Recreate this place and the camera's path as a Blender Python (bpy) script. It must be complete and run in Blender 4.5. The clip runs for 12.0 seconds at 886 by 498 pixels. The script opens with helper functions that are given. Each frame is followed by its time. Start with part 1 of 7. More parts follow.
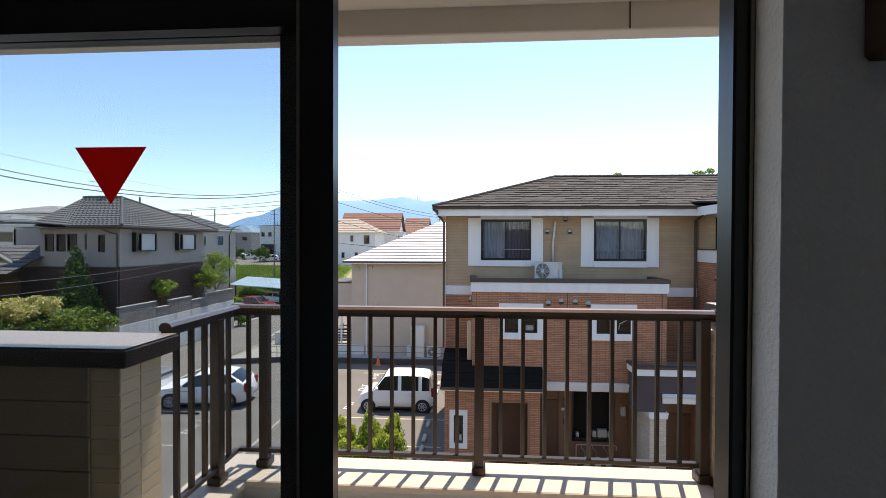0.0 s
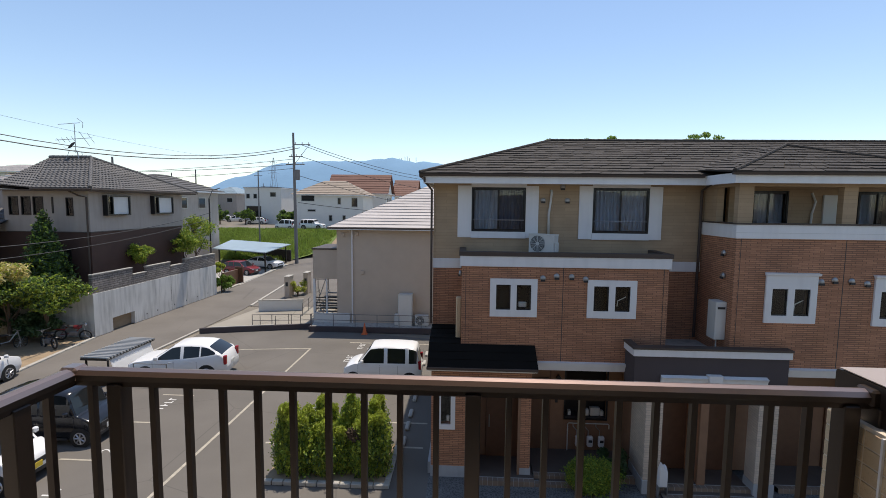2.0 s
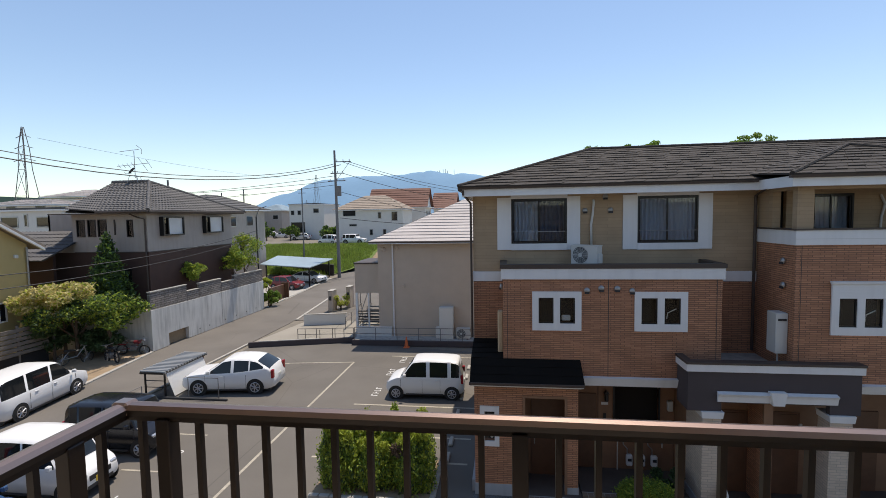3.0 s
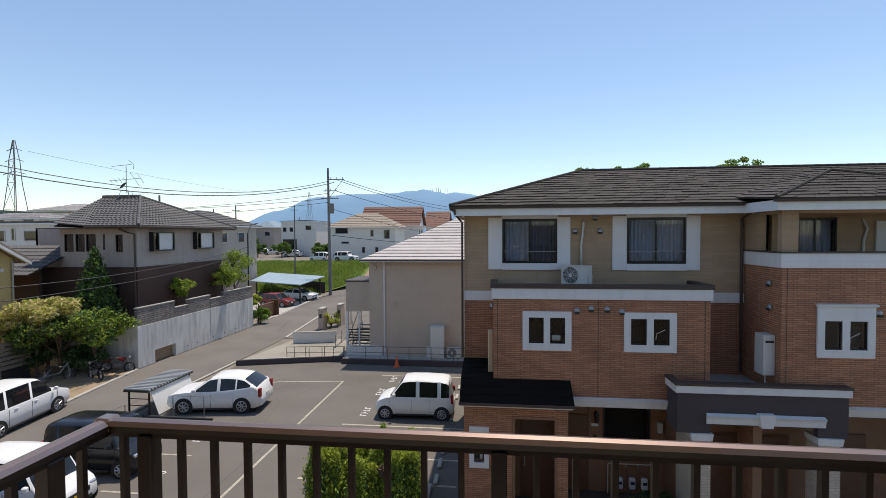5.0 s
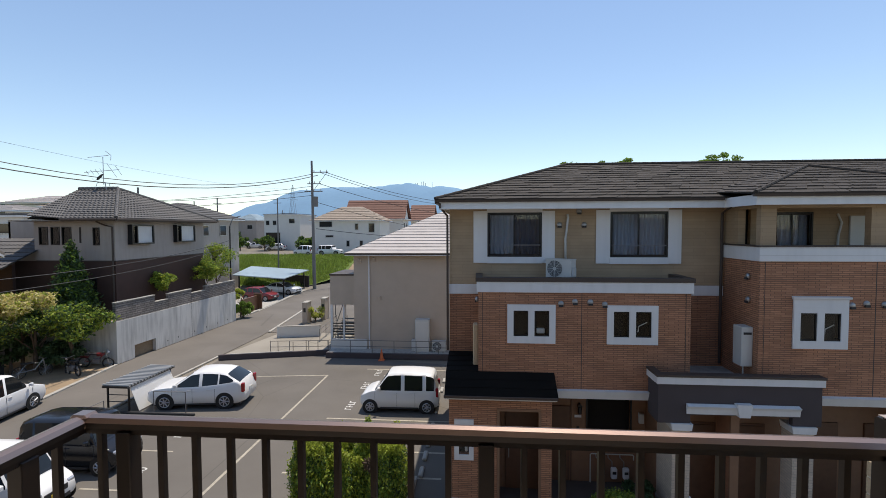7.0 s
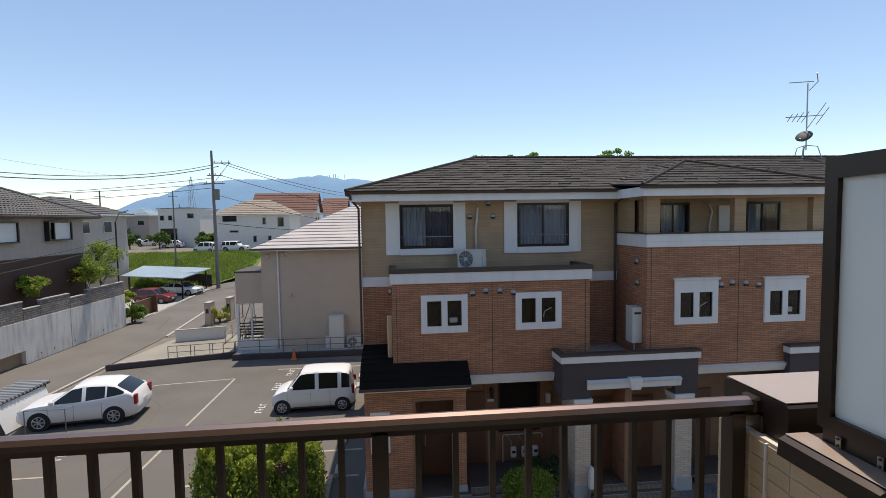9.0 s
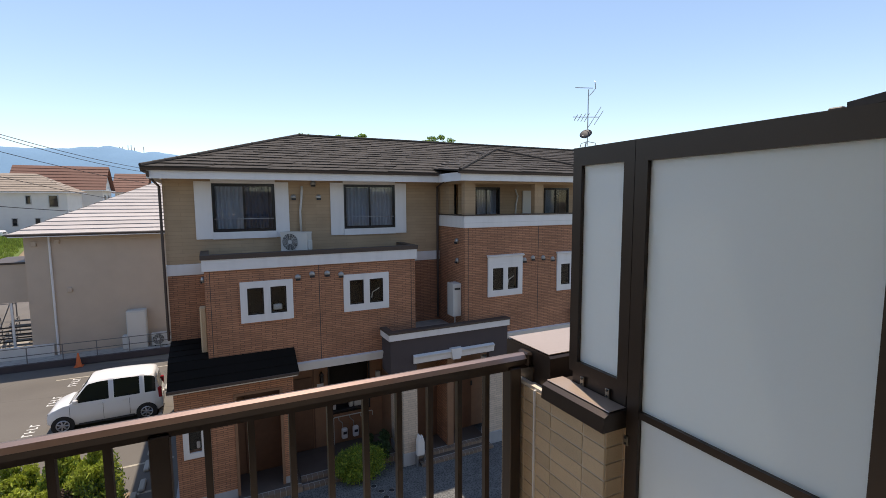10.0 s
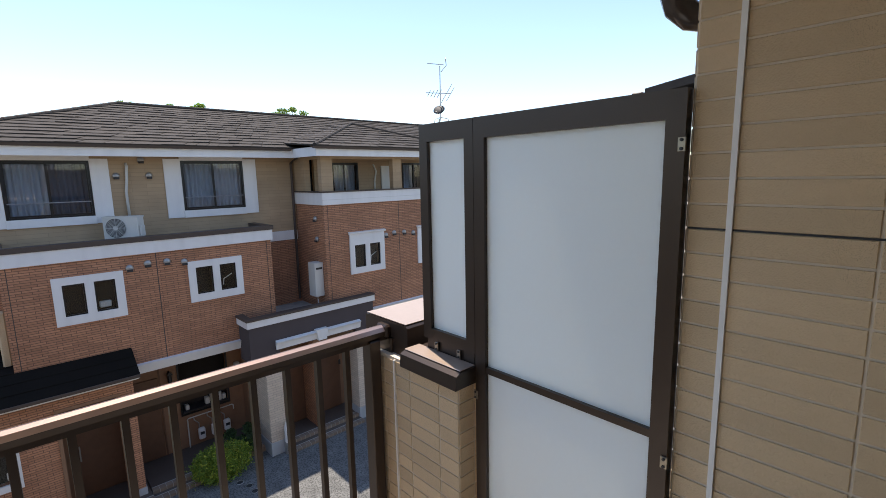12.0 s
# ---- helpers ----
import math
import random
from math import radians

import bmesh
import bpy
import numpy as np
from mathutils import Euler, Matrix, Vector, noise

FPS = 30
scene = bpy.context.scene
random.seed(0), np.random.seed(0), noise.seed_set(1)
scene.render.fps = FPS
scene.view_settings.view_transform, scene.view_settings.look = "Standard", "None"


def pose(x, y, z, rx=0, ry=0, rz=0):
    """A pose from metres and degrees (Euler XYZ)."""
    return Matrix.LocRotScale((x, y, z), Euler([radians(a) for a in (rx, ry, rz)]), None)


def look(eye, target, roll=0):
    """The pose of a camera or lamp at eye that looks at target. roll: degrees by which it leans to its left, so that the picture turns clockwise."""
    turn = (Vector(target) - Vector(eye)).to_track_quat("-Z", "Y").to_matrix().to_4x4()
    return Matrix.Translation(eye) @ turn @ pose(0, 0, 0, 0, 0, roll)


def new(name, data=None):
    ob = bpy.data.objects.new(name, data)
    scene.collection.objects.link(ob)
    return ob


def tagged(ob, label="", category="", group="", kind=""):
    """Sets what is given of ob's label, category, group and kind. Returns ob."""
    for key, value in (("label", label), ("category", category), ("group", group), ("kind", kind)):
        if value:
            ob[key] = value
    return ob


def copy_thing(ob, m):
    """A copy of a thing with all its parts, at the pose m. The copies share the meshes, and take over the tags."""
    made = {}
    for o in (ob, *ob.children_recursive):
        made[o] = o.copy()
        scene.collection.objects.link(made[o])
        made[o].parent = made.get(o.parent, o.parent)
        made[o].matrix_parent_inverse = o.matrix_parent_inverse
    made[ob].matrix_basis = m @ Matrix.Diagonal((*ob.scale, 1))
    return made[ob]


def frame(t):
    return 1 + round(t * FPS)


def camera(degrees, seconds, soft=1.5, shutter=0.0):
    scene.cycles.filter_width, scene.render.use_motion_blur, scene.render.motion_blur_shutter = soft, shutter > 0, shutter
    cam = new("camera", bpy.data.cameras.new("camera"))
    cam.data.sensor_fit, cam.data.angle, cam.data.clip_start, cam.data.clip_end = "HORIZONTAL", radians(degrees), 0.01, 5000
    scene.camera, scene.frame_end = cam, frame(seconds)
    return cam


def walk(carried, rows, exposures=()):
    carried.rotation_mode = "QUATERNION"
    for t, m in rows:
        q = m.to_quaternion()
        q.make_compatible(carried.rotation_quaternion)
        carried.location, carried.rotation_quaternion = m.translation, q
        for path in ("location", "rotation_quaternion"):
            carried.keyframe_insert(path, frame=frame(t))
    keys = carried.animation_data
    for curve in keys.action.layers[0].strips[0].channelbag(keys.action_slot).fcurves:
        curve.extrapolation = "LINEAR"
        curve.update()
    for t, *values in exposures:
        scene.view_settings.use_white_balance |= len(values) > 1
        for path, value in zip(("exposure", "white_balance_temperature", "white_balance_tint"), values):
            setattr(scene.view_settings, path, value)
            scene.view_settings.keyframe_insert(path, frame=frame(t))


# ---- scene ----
# camera and its walk
PATH = [
    (0.0, (0.274, -2.682, 7.618), (0.135, -0.688, 7.592), 0.2), (0.5, (0.300, -2.332, 7.608), (0.198, -0.337, 7.521), 0.0),
    (1.0, (0.292, -2.044, 7.632), (0.165, -0.052, 7.503), 0.4), (1.5, (0.270, -1.694, 7.639), (0.140, 0.296, 7.484), 0.1),
    (2.0, (0.262, -1.564, 7.840), (0.168, 0.425, 7.654), 0.6), (2.5, (0.303, -1.533, 7.891), (0.155, 0.455, 7.722), -0.8),
    (3.0, (0.254, -1.504, 7.905), (-0.009, 0.474, 7.768), -1.0), (3.2, (0.218, -1.515, 7.898), (-0.117, 0.452, 7.764), -0.6),
    (4.8, (0.291, -1.549, 7.912), (0.028, 0.432, 7.856), -0.5), (5.0, (0.292, -1.547, 7.912), (0.062, 0.439, 7.854), -0.3),
    (5.5, (0.280, -1.546, 7.911), (0.106, 0.446, 7.842), 0.1), (6.0, (0.274, -1.544, 7.910), (0.110, 0.448, 7.835), 0.3),
    (6.5, (0.279, -1.536, 7.907), (0.108, 0.455, 7.828), -0.1), (8.5, (0.301, -1.516, 7.898), (0.306, 0.482, 7.790), -0.8),
    (9.0, (0.367, -1.509, 7.885), (0.560, 0.478, 7.766), -0.9), (9.5, (0.445, -1.524, 7.873), (0.956, 0.404, 7.724), -0.3),
    (10.0, (0.471, -1.543, 7.870), (1.344, 0.245, 7.668), -0.3), (10.5, (0.481, -1.557, 7.857), (1.582, 0.087, 7.567), -0.7),
    (11.0, (0.483, -1.575, 7.863), (1.711, -0.028, 7.549), -1.1), (11.5, (0.493, -1.580, 7.866), (1.796, -0.095, 7.555), -1.3),
    (12.0, (0.491, -1.581, 7.872), (1.832, -0.131, 7.560), -1.2)]
cam = camera(86.8, 12.0, soft=0.8)
walk(cam, [(t, look(eye, target, roll)) for t, eye, target, roll in PATH],
     exposures=[(0.0, 0.98, 7000, 12), (0.5, 0.38, 6350, 7), (1.0, 0.3, 6400, 9), (1.5, 0.2, 6550, 10), (2.5, 0.13, 6850, 11), (5.5, 0.1, 6750, 10), (9.0, 0.1, 6900, 11),
                (9.5, 0.2, 7000, 12), (10.0, 0.3, 7050, 13), (10.5, 0.76, 6950, 13), (12.0, 0.77, 6850, 13)])

# sky and sun: late morning, the sun high in front of the balcony
SUN = Vector((0.095, 0.32, 1.0)).normalized()
world = bpy.data.worlds.new("sky")
scene.world = world
world.use_nodes = True
wn = world.node_tree
sky = wn.nodes.new("ShaderNodeTexSky")
sky.sky_type = "NISHITA"
sky.sun_disc = False
sky.sun_elevation = math.asin(SUN.z)
sky.sun_rotation = math.atan2(SUN.x, SUN.y)
sky.air_density, sky.dust_density, sky.ozone_density = 1.0, 0.15, 1.4
wn.links.new(sky.outputs[0], wn.nodes["Background"].inputs[0])
wn.nodes["Background"].inputs[1].default_value = 0.156
sun_data = bpy.data.lights.new("sun", "SUN")
sun_data.energy, sun_data.angle, sun_data.color = 4.0, radians(0.55), (1.0, 0.92, 0.81)
sun = new("sun", sun_data)
sun.matrix_world = look(SUN * 60, (0, 0, 0))


# ---- building blocks ----
BASE = {}


def root(name, loc=(0, 0, 0), label="", category="", group="", kind=""):
    """A thing's Empty at its base."""
    ob = new(name)
    ob.empty_display_size = 0.2
    ob.location = loc
    BASE[ob] = Matrix.Translation(loc)
    return tagged(ob, label, category, group, kind)


def part(name, bm, material, parent=None, label="", smooth=False):
    """One mesh, in world coordinates, under a thing or a part."""
    me = bpy.data.meshes.new(name)
    if isinstance(bm, bmesh.types.BMesh):
        bm.to_mesh(me)
        bm.free()
    else:
        me.from_pydata(bm[0], [], bm[1])
        me.update()
    for m in (material if isinstance(material, (list, tuple)) else [material]):
        me.materials.append(m)
    if smooth:
        me.polygons.foreach_set("use_smooth", [True] * len(me.polygons))
    ob = new(name, me)
    BASE[ob] = Matrix.Identity(4)
    if parent:
        ob.parent = parent
        ob.matrix_parent_inverse = BASE[parent].inverted()
    return tagged(ob, label)


def again(ob, m, parent=None):
    """The same mesh once more, at the pose m."""
    c = new(ob.name, ob.data)
    if parent:
        c.parent = parent
        c.matrix_parent_inverse = BASE[parent].inverted()
    c.matrix_basis = m
    BASE[c] = m
    return c


def box(x0, x1, y0, y1, z0, z1, bevel=0.0, bm=None, seg=1):
    """A box from its limits, with its edges taken off."""
    bm = bm or bmesh.new()
    made = bmesh.ops.create_cube(bm, size=1)["verts"]
    for v in made:
        v.co = Vector(((x0 + x1) / 2 + v.co.x * (x1 - x0), (y0 + y1) / 2 + v.co.y * (y1 - y0), (z0 + z1) / 2 + v.co.z * (z1 - z0)))
    if bevel:
        edges = {e for v in made for e in v.link_edges}
        bmesh.ops.bevel(bm, geom=list(edges), offset=bevel, segments=seg, affect="EDGES", profile=0.5)
    return bm


def tube(p, q, r, n=8, r2=None, bm=None):
    """A rod from p to q."""
    bm = bm or bmesh.new()
    p, q = Vector(p), Vector(q)
    m = Matrix.Translation((p + q) / 2) @ (q - p).to_track_quat("Z", "Y").to_matrix().to_4x4()
    bmesh.ops.create_cone(bm, cap_ends=True, segments=n, radius1=r, radius2=r if r2 is None else r2, depth=(q - p).length, matrix=m)
    return bm


def chain(points, r, n=8, bm=None):
    """A pipe or cable swept through points, in one piece."""
    bm = bm or bmesh.new()
    pts = [Vector(p) for p in points]
    shut = (pts[0] - pts[-1]).length < 1e-5
    if shut:
        pts.pop()
    k = len(pts)
    loops = []
    side = None
    for i, p in enumerate(pts):
        before = pts[i - 1] if i or shut else p
        after = pts[(i + 1) % k] if i < k - 1 or shut else p
        d = (after - before).normalized()
        if side is None:
            side = d.orthogonal().normalized()
        side = (side - d * side.dot(d)).normalized()
        other = d.cross(side)
        loops.append([bm.verts.new(p + (side * math.cos(a * math.tau / n) + other * math.sin(a * math.tau / n)) * r) for a in range(n)])
    for i in range(k if shut else k - 1):
        lo, hi = loops[i], loops[(i + 1) % k]
        for j in range(n):
            bm.faces.new((lo[j], lo[(j + 1) % n], hi[(j + 1) % n], hi[j]))
    if not shut:
        bm.faces.new(loops[0][::-1]), bm.faces.new(loops[-1])
    return bm


def prism(outline, axis, a, b, bm=None, bevel=0.0):
    """An outline (two coordinates a point) pushed from a to b along an axis: x takes (y, z), y takes (x, z), z takes (x, y)."""
    bm = bm or bmesh.new()

    def place(u, v, w):
        return {"x": (w, u, v), "y": (u, w, v), "z": (u, v, w)}[axis]
    lo = [bm.verts.new(place(u, v, a)) for u, v in outline]
    hi = [bm.verts.new(place(u, v, b)) for u, v in outline]
    n = len(outline)
    made = [bm.faces.new(lo), bm.faces.new(hi)]
    for i in range(n):
        made.append(bm.faces.new((lo[i], lo[(i + 1) % n], hi[(i + 1) % n], hi[i])))
    bmesh.ops.recalc_face_normals(bm, faces=made)
    if bevel:
        bmesh.ops.bevel(bm, geom=list({e for f in made for e in f.edges}), offset=bevel, segments=1, affect="EDGES")
    return bm


def holed(axis, u0, u1, z0, z1, v0, v1, holes, bm=None):
    """A wall with openings: across u and z, thick from v0 to v1; holes are (u0, u1, z0, z1)."""
    bm = bm or bmesh.new()
    us = sorted({u0, u1, *[h for o in holes for h in o[:2] if u0 < h < u1]})
    for a, b in zip(us, us[1:]):
        cuts = sorted((max(o[2], z0), min(o[3], z1)) for o in holes if o[0] <= a + 1e-6 and o[1] >= b - 1e-6)
        low = z0
        for c, d in cuts + [(z1, z1)]:
            if c - low > 1e-4:
                if axis == "y":
                    box(a, b, v0, v1, low, c, bm=bm)
                else:
                    box(v0, v1, a, b, low, c, bm=bm)
            low = max(low, d)
    bmesh.ops.remove_doubles(bm, verts=bm.verts, dist=1e-4)
    return bm


def ring(axis, u0, u1, z0, z1, v0, v1, w, bm=None):
    """A rectangular frame of bar width w."""
    return holed(axis, u0, u1, z0, z1, v0, v1, [(u0 + w, u1 - w, z0 + w, z1 - w)], bm)


def folded(x0, x1, y, z0, z1, depth, folds):
    """A hanging curtain with folds."""
    bm = bmesh.new()
    n = folds * 6
    rows = []
    for z in (z0, (z0 + z1) / 2, z1):
        rows.append([bm.verts.new((x0 + (x1 - x0) * i / n, y + depth * math.sin(i * math.tau / 6 + 0.4 * math.sin(i * 0.7)) * (1.2 if z == z0 else 0.8), z)) for i in range(n + 1)])
    for lo, hi in zip(rows, rows[1:]):
        for i in range(n):
            bm.faces.new((lo[i], lo[i + 1], hi[i + 1], hi[i]))
    return bm


def leaves(clumps, count, size, seed, up=0.0, long=1.0):
    """Many small leaves in ellipsoid clumps: (x, y, z, rx, ry, rz) each."""
    rng = np.random.default_rng(seed)
    vol = np.array([c[3] * c[4] * c[5] for c in clumps]) ** 0.8
    pick = rng.choice(len(clumps), count, p=vol / vol.sum())
    c = np.array(clumps)[pick]
    d = rng.normal(size=(count, 3))
    d /= np.linalg.norm(d, axis=1)[:, None]
    rad = rng.uniform(0.35, 1.0, count) ** 0.5 * (1 + 0.18 * rng.normal(size=count))
    p = c[:, :3] + d * rad[:, None] * c[:, 3:]
    a = rng.normal(size=(count, 3)) * (1 - up) + np.array([0, 0, up * 1.5])
    a /= np.linalg.norm(a, axis=1)[:, None]
    b = np.cross(a, rng.normal(size=(count, 3)) + 1e-3)
    b /= np.linalg.norm(b, axis=1)[:, None]
    s = size * rng.uniform(0.6, 1.4, count)[:, None]
    u, v = a * s * long, b * s * 0.5
    w = np.cross(a, b) * s * 0.25
    pts = np.stack([p - u, p + v + w, p + u, p - v + w], 1).reshape(-1, 3)
    faces = np.arange(count * 4).reshape(-1, 4)
    return pts.tolist(), faces.tolist()


# ---- materials ----
def nodes_of(name):
    m = bpy.data.materials.new(name)
    m.use_nodes = True
    return m, m.node_tree.nodes, m.node_tree.links, m.node_tree.nodes["Principled BSDF"]


def paint(name, col, rough=0.6, metal=0.0, var=0.15, scale=1.5, bump=0.1, fine=60.0, spec=0.5, rnd=0.0, island=0.0, stain=0.0, translucent=0.0):
    """A surface with broad and fine variation, relief, and chance between pieces."""
    m, n, l, p = nodes_of(name)
    co = n.new("ShaderNodeTexCoord")
    big, small = n.new("ShaderNodeTexNoise"), n.new("ShaderNodeTexNoise")
    for t, s, d in ((big, scale, 5), (small, fine, 3)):
        t.inputs["Scale"].default_value, t.inputs["Detail"].default_value = s, d
        l.new(co.outputs["Object"], t.inputs["Vector"])
    mix = n.new("ShaderNodeMath")
    mix.operation = "MULTIPLY_ADD"
    l.new(big.outputs["Fac"], mix.inputs[0])
    mix.inputs[1].default_value, mix.inputs[2].default_value = var * 2.4, 1 - var * 1.7
    add = n.new("ShaderNodeMath")
    add.operation = "MULTIPLY_ADD"
    l.new(small.outputs["Fac"], add.inputs[0])
    add.inputs[1].default_value = var
    l.new(mix.outputs[0], add.inputs[2])
    last = add
    for amount, node, out in ((rnd, "ShaderNodeObjectInfo", "Random"), (island, "ShaderNodeNewGeometry", "Random Per Island")):
        if amount:
            info = n.new(node)
            k = n.new("ShaderNodeMath")
            k.operation = "MULTIPLY_ADD"
            l.new(info.outputs[out], k.inputs[0])
            k.inputs[1].default_value, k.inputs[2].default_value = amount * 2, 1 - amount
            both = n.new("ShaderNodeMath")
            both.operation = "MULTIPLY"
            l.new(last.outputs[0], both.inputs[0])
            l.new(k.outputs[0], both.inputs[1])
            last = both
    if stain:
        st, mp = n.new("ShaderNodeTexNoise"), n.new("ShaderNodeMapping")
        mp.inputs["Scale"].default_value = (3.0, 3.0, 0.35)
        st.inputs["Scale"].default_value, st.inputs["Detail"].default_value = 1.4, 6
        l.new(co.outputs["Object"], mp.inputs["Vector"])
        l.new(mp.outputs[0], st.inputs["Vector"])
        k = n.new("ShaderNodeMapRange")
        k.inputs["From Min"].default_value, k.inputs["From Max"].default_value = 0.45, 0.75
        k.inputs["To Min"].default_value, k.inputs["To Max"].default_value = 1.0, 1.0 - stain
        l.new(st.outputs["Fac"], k.inputs["Value"])
        both = n.new("ShaderNodeMath")
        both.operation = "MULTIPLY"
        l.new(last.outputs[0], both.inputs[0])
        l.new(k.outputs[0], both.inputs[1])
        last = both
    tint = n.new("ShaderNodeVectorMath")
    tint.operation = "SCALE"
    tint.inputs[0].default_value = col[:3]
    l.new(last.outputs[0], tint.inputs["Scale"])
    l.new(tint.outputs[0], p.inputs["Base Color"])
    p.inputs["Roughness"].default_value, p.inputs["Metallic"].default_value = rough, metal
    p.inputs["Specular IOR Level"].default_value = spec
    if bump:
        b = n.new("ShaderNodeBump")
        b.inputs["Strength"].default_value, b.inputs["Distance"].default_value = bump, 0.01
        l.new(small.outputs["Fac"], b.inputs["Height"])
        l.new(b.outputs[0], p.inputs["Normal"])
    if translucent:
        tr, ms = n.new("ShaderNodeBsdfTranslucent"), n.new("ShaderNodeMixShader")
        l.new(tint.outputs[0], tr.inputs["Color"])
        ms.inputs[0].default_value = translucent
        l.new(p.outputs[0], ms.inputs[1])
        l.new(tr.outputs[0], ms.inputs[2])
        l.new(ms.outputs[0], n["Material Output"].inputs["Surface"])
    return m


def brickwork(name, c1, c2, mortar, w, h, joint=0.006, rough=0.75, bias=0.0, bump=0.6):
    """Thin brick tiles on an upright wall, laid along x or y."""
    m, n, l, p = nodes_of(name)
    co, sep, add, com = n.new("ShaderNodeTexCoord"), n.new("ShaderNodeSeparateXYZ"), n.new("ShaderNodeMath"), n.new("ShaderNodeCombineXYZ")
    l.new(co.outputs["Object"], sep.inputs[0])
    l.new(sep.outputs["X"], add.inputs[0])
    l.new(sep.outputs["Y"], add.inputs[1])
    l.new(add.outputs[0], com.inputs["X"])
    l.new(sep.outputs["Z"], com.inputs["Y"])
    bt = n.new("ShaderNodeTexBrick")
    bt.offset = 0.37
    bt.inputs["Color1"].default_value, bt.inputs["Color2"].default_value, bt.inputs["Mortar"].default_value = (*c1, 1), (*c2, 1), (*mortar, 1)
    bt.inputs["Scale"].default_value, bt.inputs["Mortar Size"].default_value = 1.0, joint
    bt.inputs["Mortar Smooth"].default_value, bt.inputs["Bias"].default_value = 0.3, bias
    bt.inputs["Brick Width"].default_value, bt.inputs["Row Height"].default_value = w, h
    l.new(com.outputs[0], bt.inputs["Vector"])
    no = n.new("ShaderNodeTexNoise")
    no.inputs["Scale"].default_value, no.inputs["Detail"].default_value = 1.1, 6
    l.new(co.outputs["Object"], no.inputs["Vector"])
    mr = n.new("ShaderNodeMapRange")
    mr.inputs["To Min"].default_value, mr.inputs["To Max"].default_value = 0.7, 1.25
    l.new(no.outputs["Fac"], mr.inputs["Value"])
    sc = n.new("ShaderNodeVectorMath")
    sc.operation = "SCALE"
    l.new(bt.outputs["Color"], sc.inputs[0])
    l.new(mr.outputs[0], sc.inputs["Scale"])
    l.new(sc.outputs[0], p.inputs["Base Color"])
    p.inputs["Roughness"].default_value = rough
    b = n.new("ShaderNodeBump")
    b.invert = True
    b.inputs["Strength"].default_value, b.inputs["Distance"].default_value = bump, 0.012
    l.new(bt.outputs["Fac"], b.inputs["Height"])
    l.new(b.outputs[0], p.inputs["Normal"])
    return m


def glass(name, tint=(0.97, 0.985, 0.985), gloss=0.6):
    """Clear thin glass: see-through, with more mirror towards grazing sight."""
    m, n, l, p = nodes_of(name)
    n.remove(p)
    tr, gl, ms, lw = n.new("ShaderNodeBsdfTransparent"), n.new("ShaderNodeBsdfGlossy"), n.new("ShaderNodeMixShader"), n.new("ShaderNodeLayerWeight")
    tr.inputs["Color"].default_value = (*tint, 1)
    gl.inputs["Roughness"].default_value = 0.02
    lw.inputs["Blend"].default_value = 0.5
    pw, ma = n.new("ShaderNodeMath"), n.new("ShaderNodeMath")
    pw.operation, ma.operation = "POWER", "MULTIPLY_ADD"
    l.new(lw.outputs["Facing"], pw.inputs[0])
    pw.inputs[1].default_value = 4.0
    l.new(pw.outputs[0], ma.inputs[0])
    ma.inputs[1].default_value, ma.inputs[2].default_value = gloss, 0.03
    l.new(ma.outputs[0], ms.inputs[0])
    l.new(tr.outputs[0], ms.inputs[1])
    l.new(gl.outputs[0], ms.inputs[2])
    l.new(ms.outputs[0], n["Material Output"].inputs["Surface"])
    return m


def asphalt(name, col, patch):
    """Worn asphalt with patches and fine cracks."""
    m = paint(name, col, rough=0.9, var=0.22, scale=0.35, bump=0.5, fine=90, spec=0.2)
    n, l = m.node_tree.nodes, m.node_tree.links
    p = n["Principled BSDF"]
    src = p.inputs["Base Color"].links[0].from_socket
    vo, mr, mx, co = n.new("ShaderNodeTexVoronoi"), n.new("ShaderNodeMapRange"), n.new("ShaderNodeMix"), n.new("ShaderNodeTexCoord")
    vo.feature = "DISTANCE_TO_EDGE"
    vo.inputs["Scale"].default_value = 0.17
    l.new(co.outputs["Object"], vo.inputs["Vector"])
    mr.inputs["From Max"].default_value = 0.004
    mr.inputs["To Min"].default_value, mr.inputs["To Max"].default_value = patch, 0.0
    l.new(vo.outputs["Distance"], mr.inputs["Value"])
    mx.data_type = "RGBA"
    l.new(mr.outputs[0], mx.inputs[0])
    l.new(src, mx.inputs[6])
    mx.inputs[7].default_value = (0.03, 0.03, 0.03, 1)
    l.new(mx.outputs[2], p.inputs["Base Color"])
    return m


def speckled(m, scale, edge, dark):
    """Adds small dark grains to a surface."""
    n, l = m.node_tree.nodes, m.node_tree.links
    p = n["Principled BSDF"]
    src = p.inputs["Base Color"].links[0].from_socket
    no, mr, sc, co = n.new("ShaderNodeTexNoise"), n.new("ShaderNodeMapRange"), n.new("ShaderNodeVectorMath"), n.new("ShaderNodeTexCoord")
    no.inputs["Scale"].default_value, no.inputs["Detail"].default_value = scale, 2
    l.new(co.outputs["Object"], no.inputs["Vector"])
    mr.inputs["From Min"].default_value, mr.inputs["From Max"].default_value = edge, edge + 0.08
    mr.inputs["To Min"].default_value, mr.inputs["To Max"].default_value = 1.0, dark
    l.new(no.outputs["Fac"], mr.inputs["Value"])
    sc.operation = "SCALE"
    l.new(src, sc.inputs[0])
    l.new(mr.outputs[0], sc.inputs["Scale"])
    l.new(sc.outputs[0], p.inputs["Base Color"])
    return m


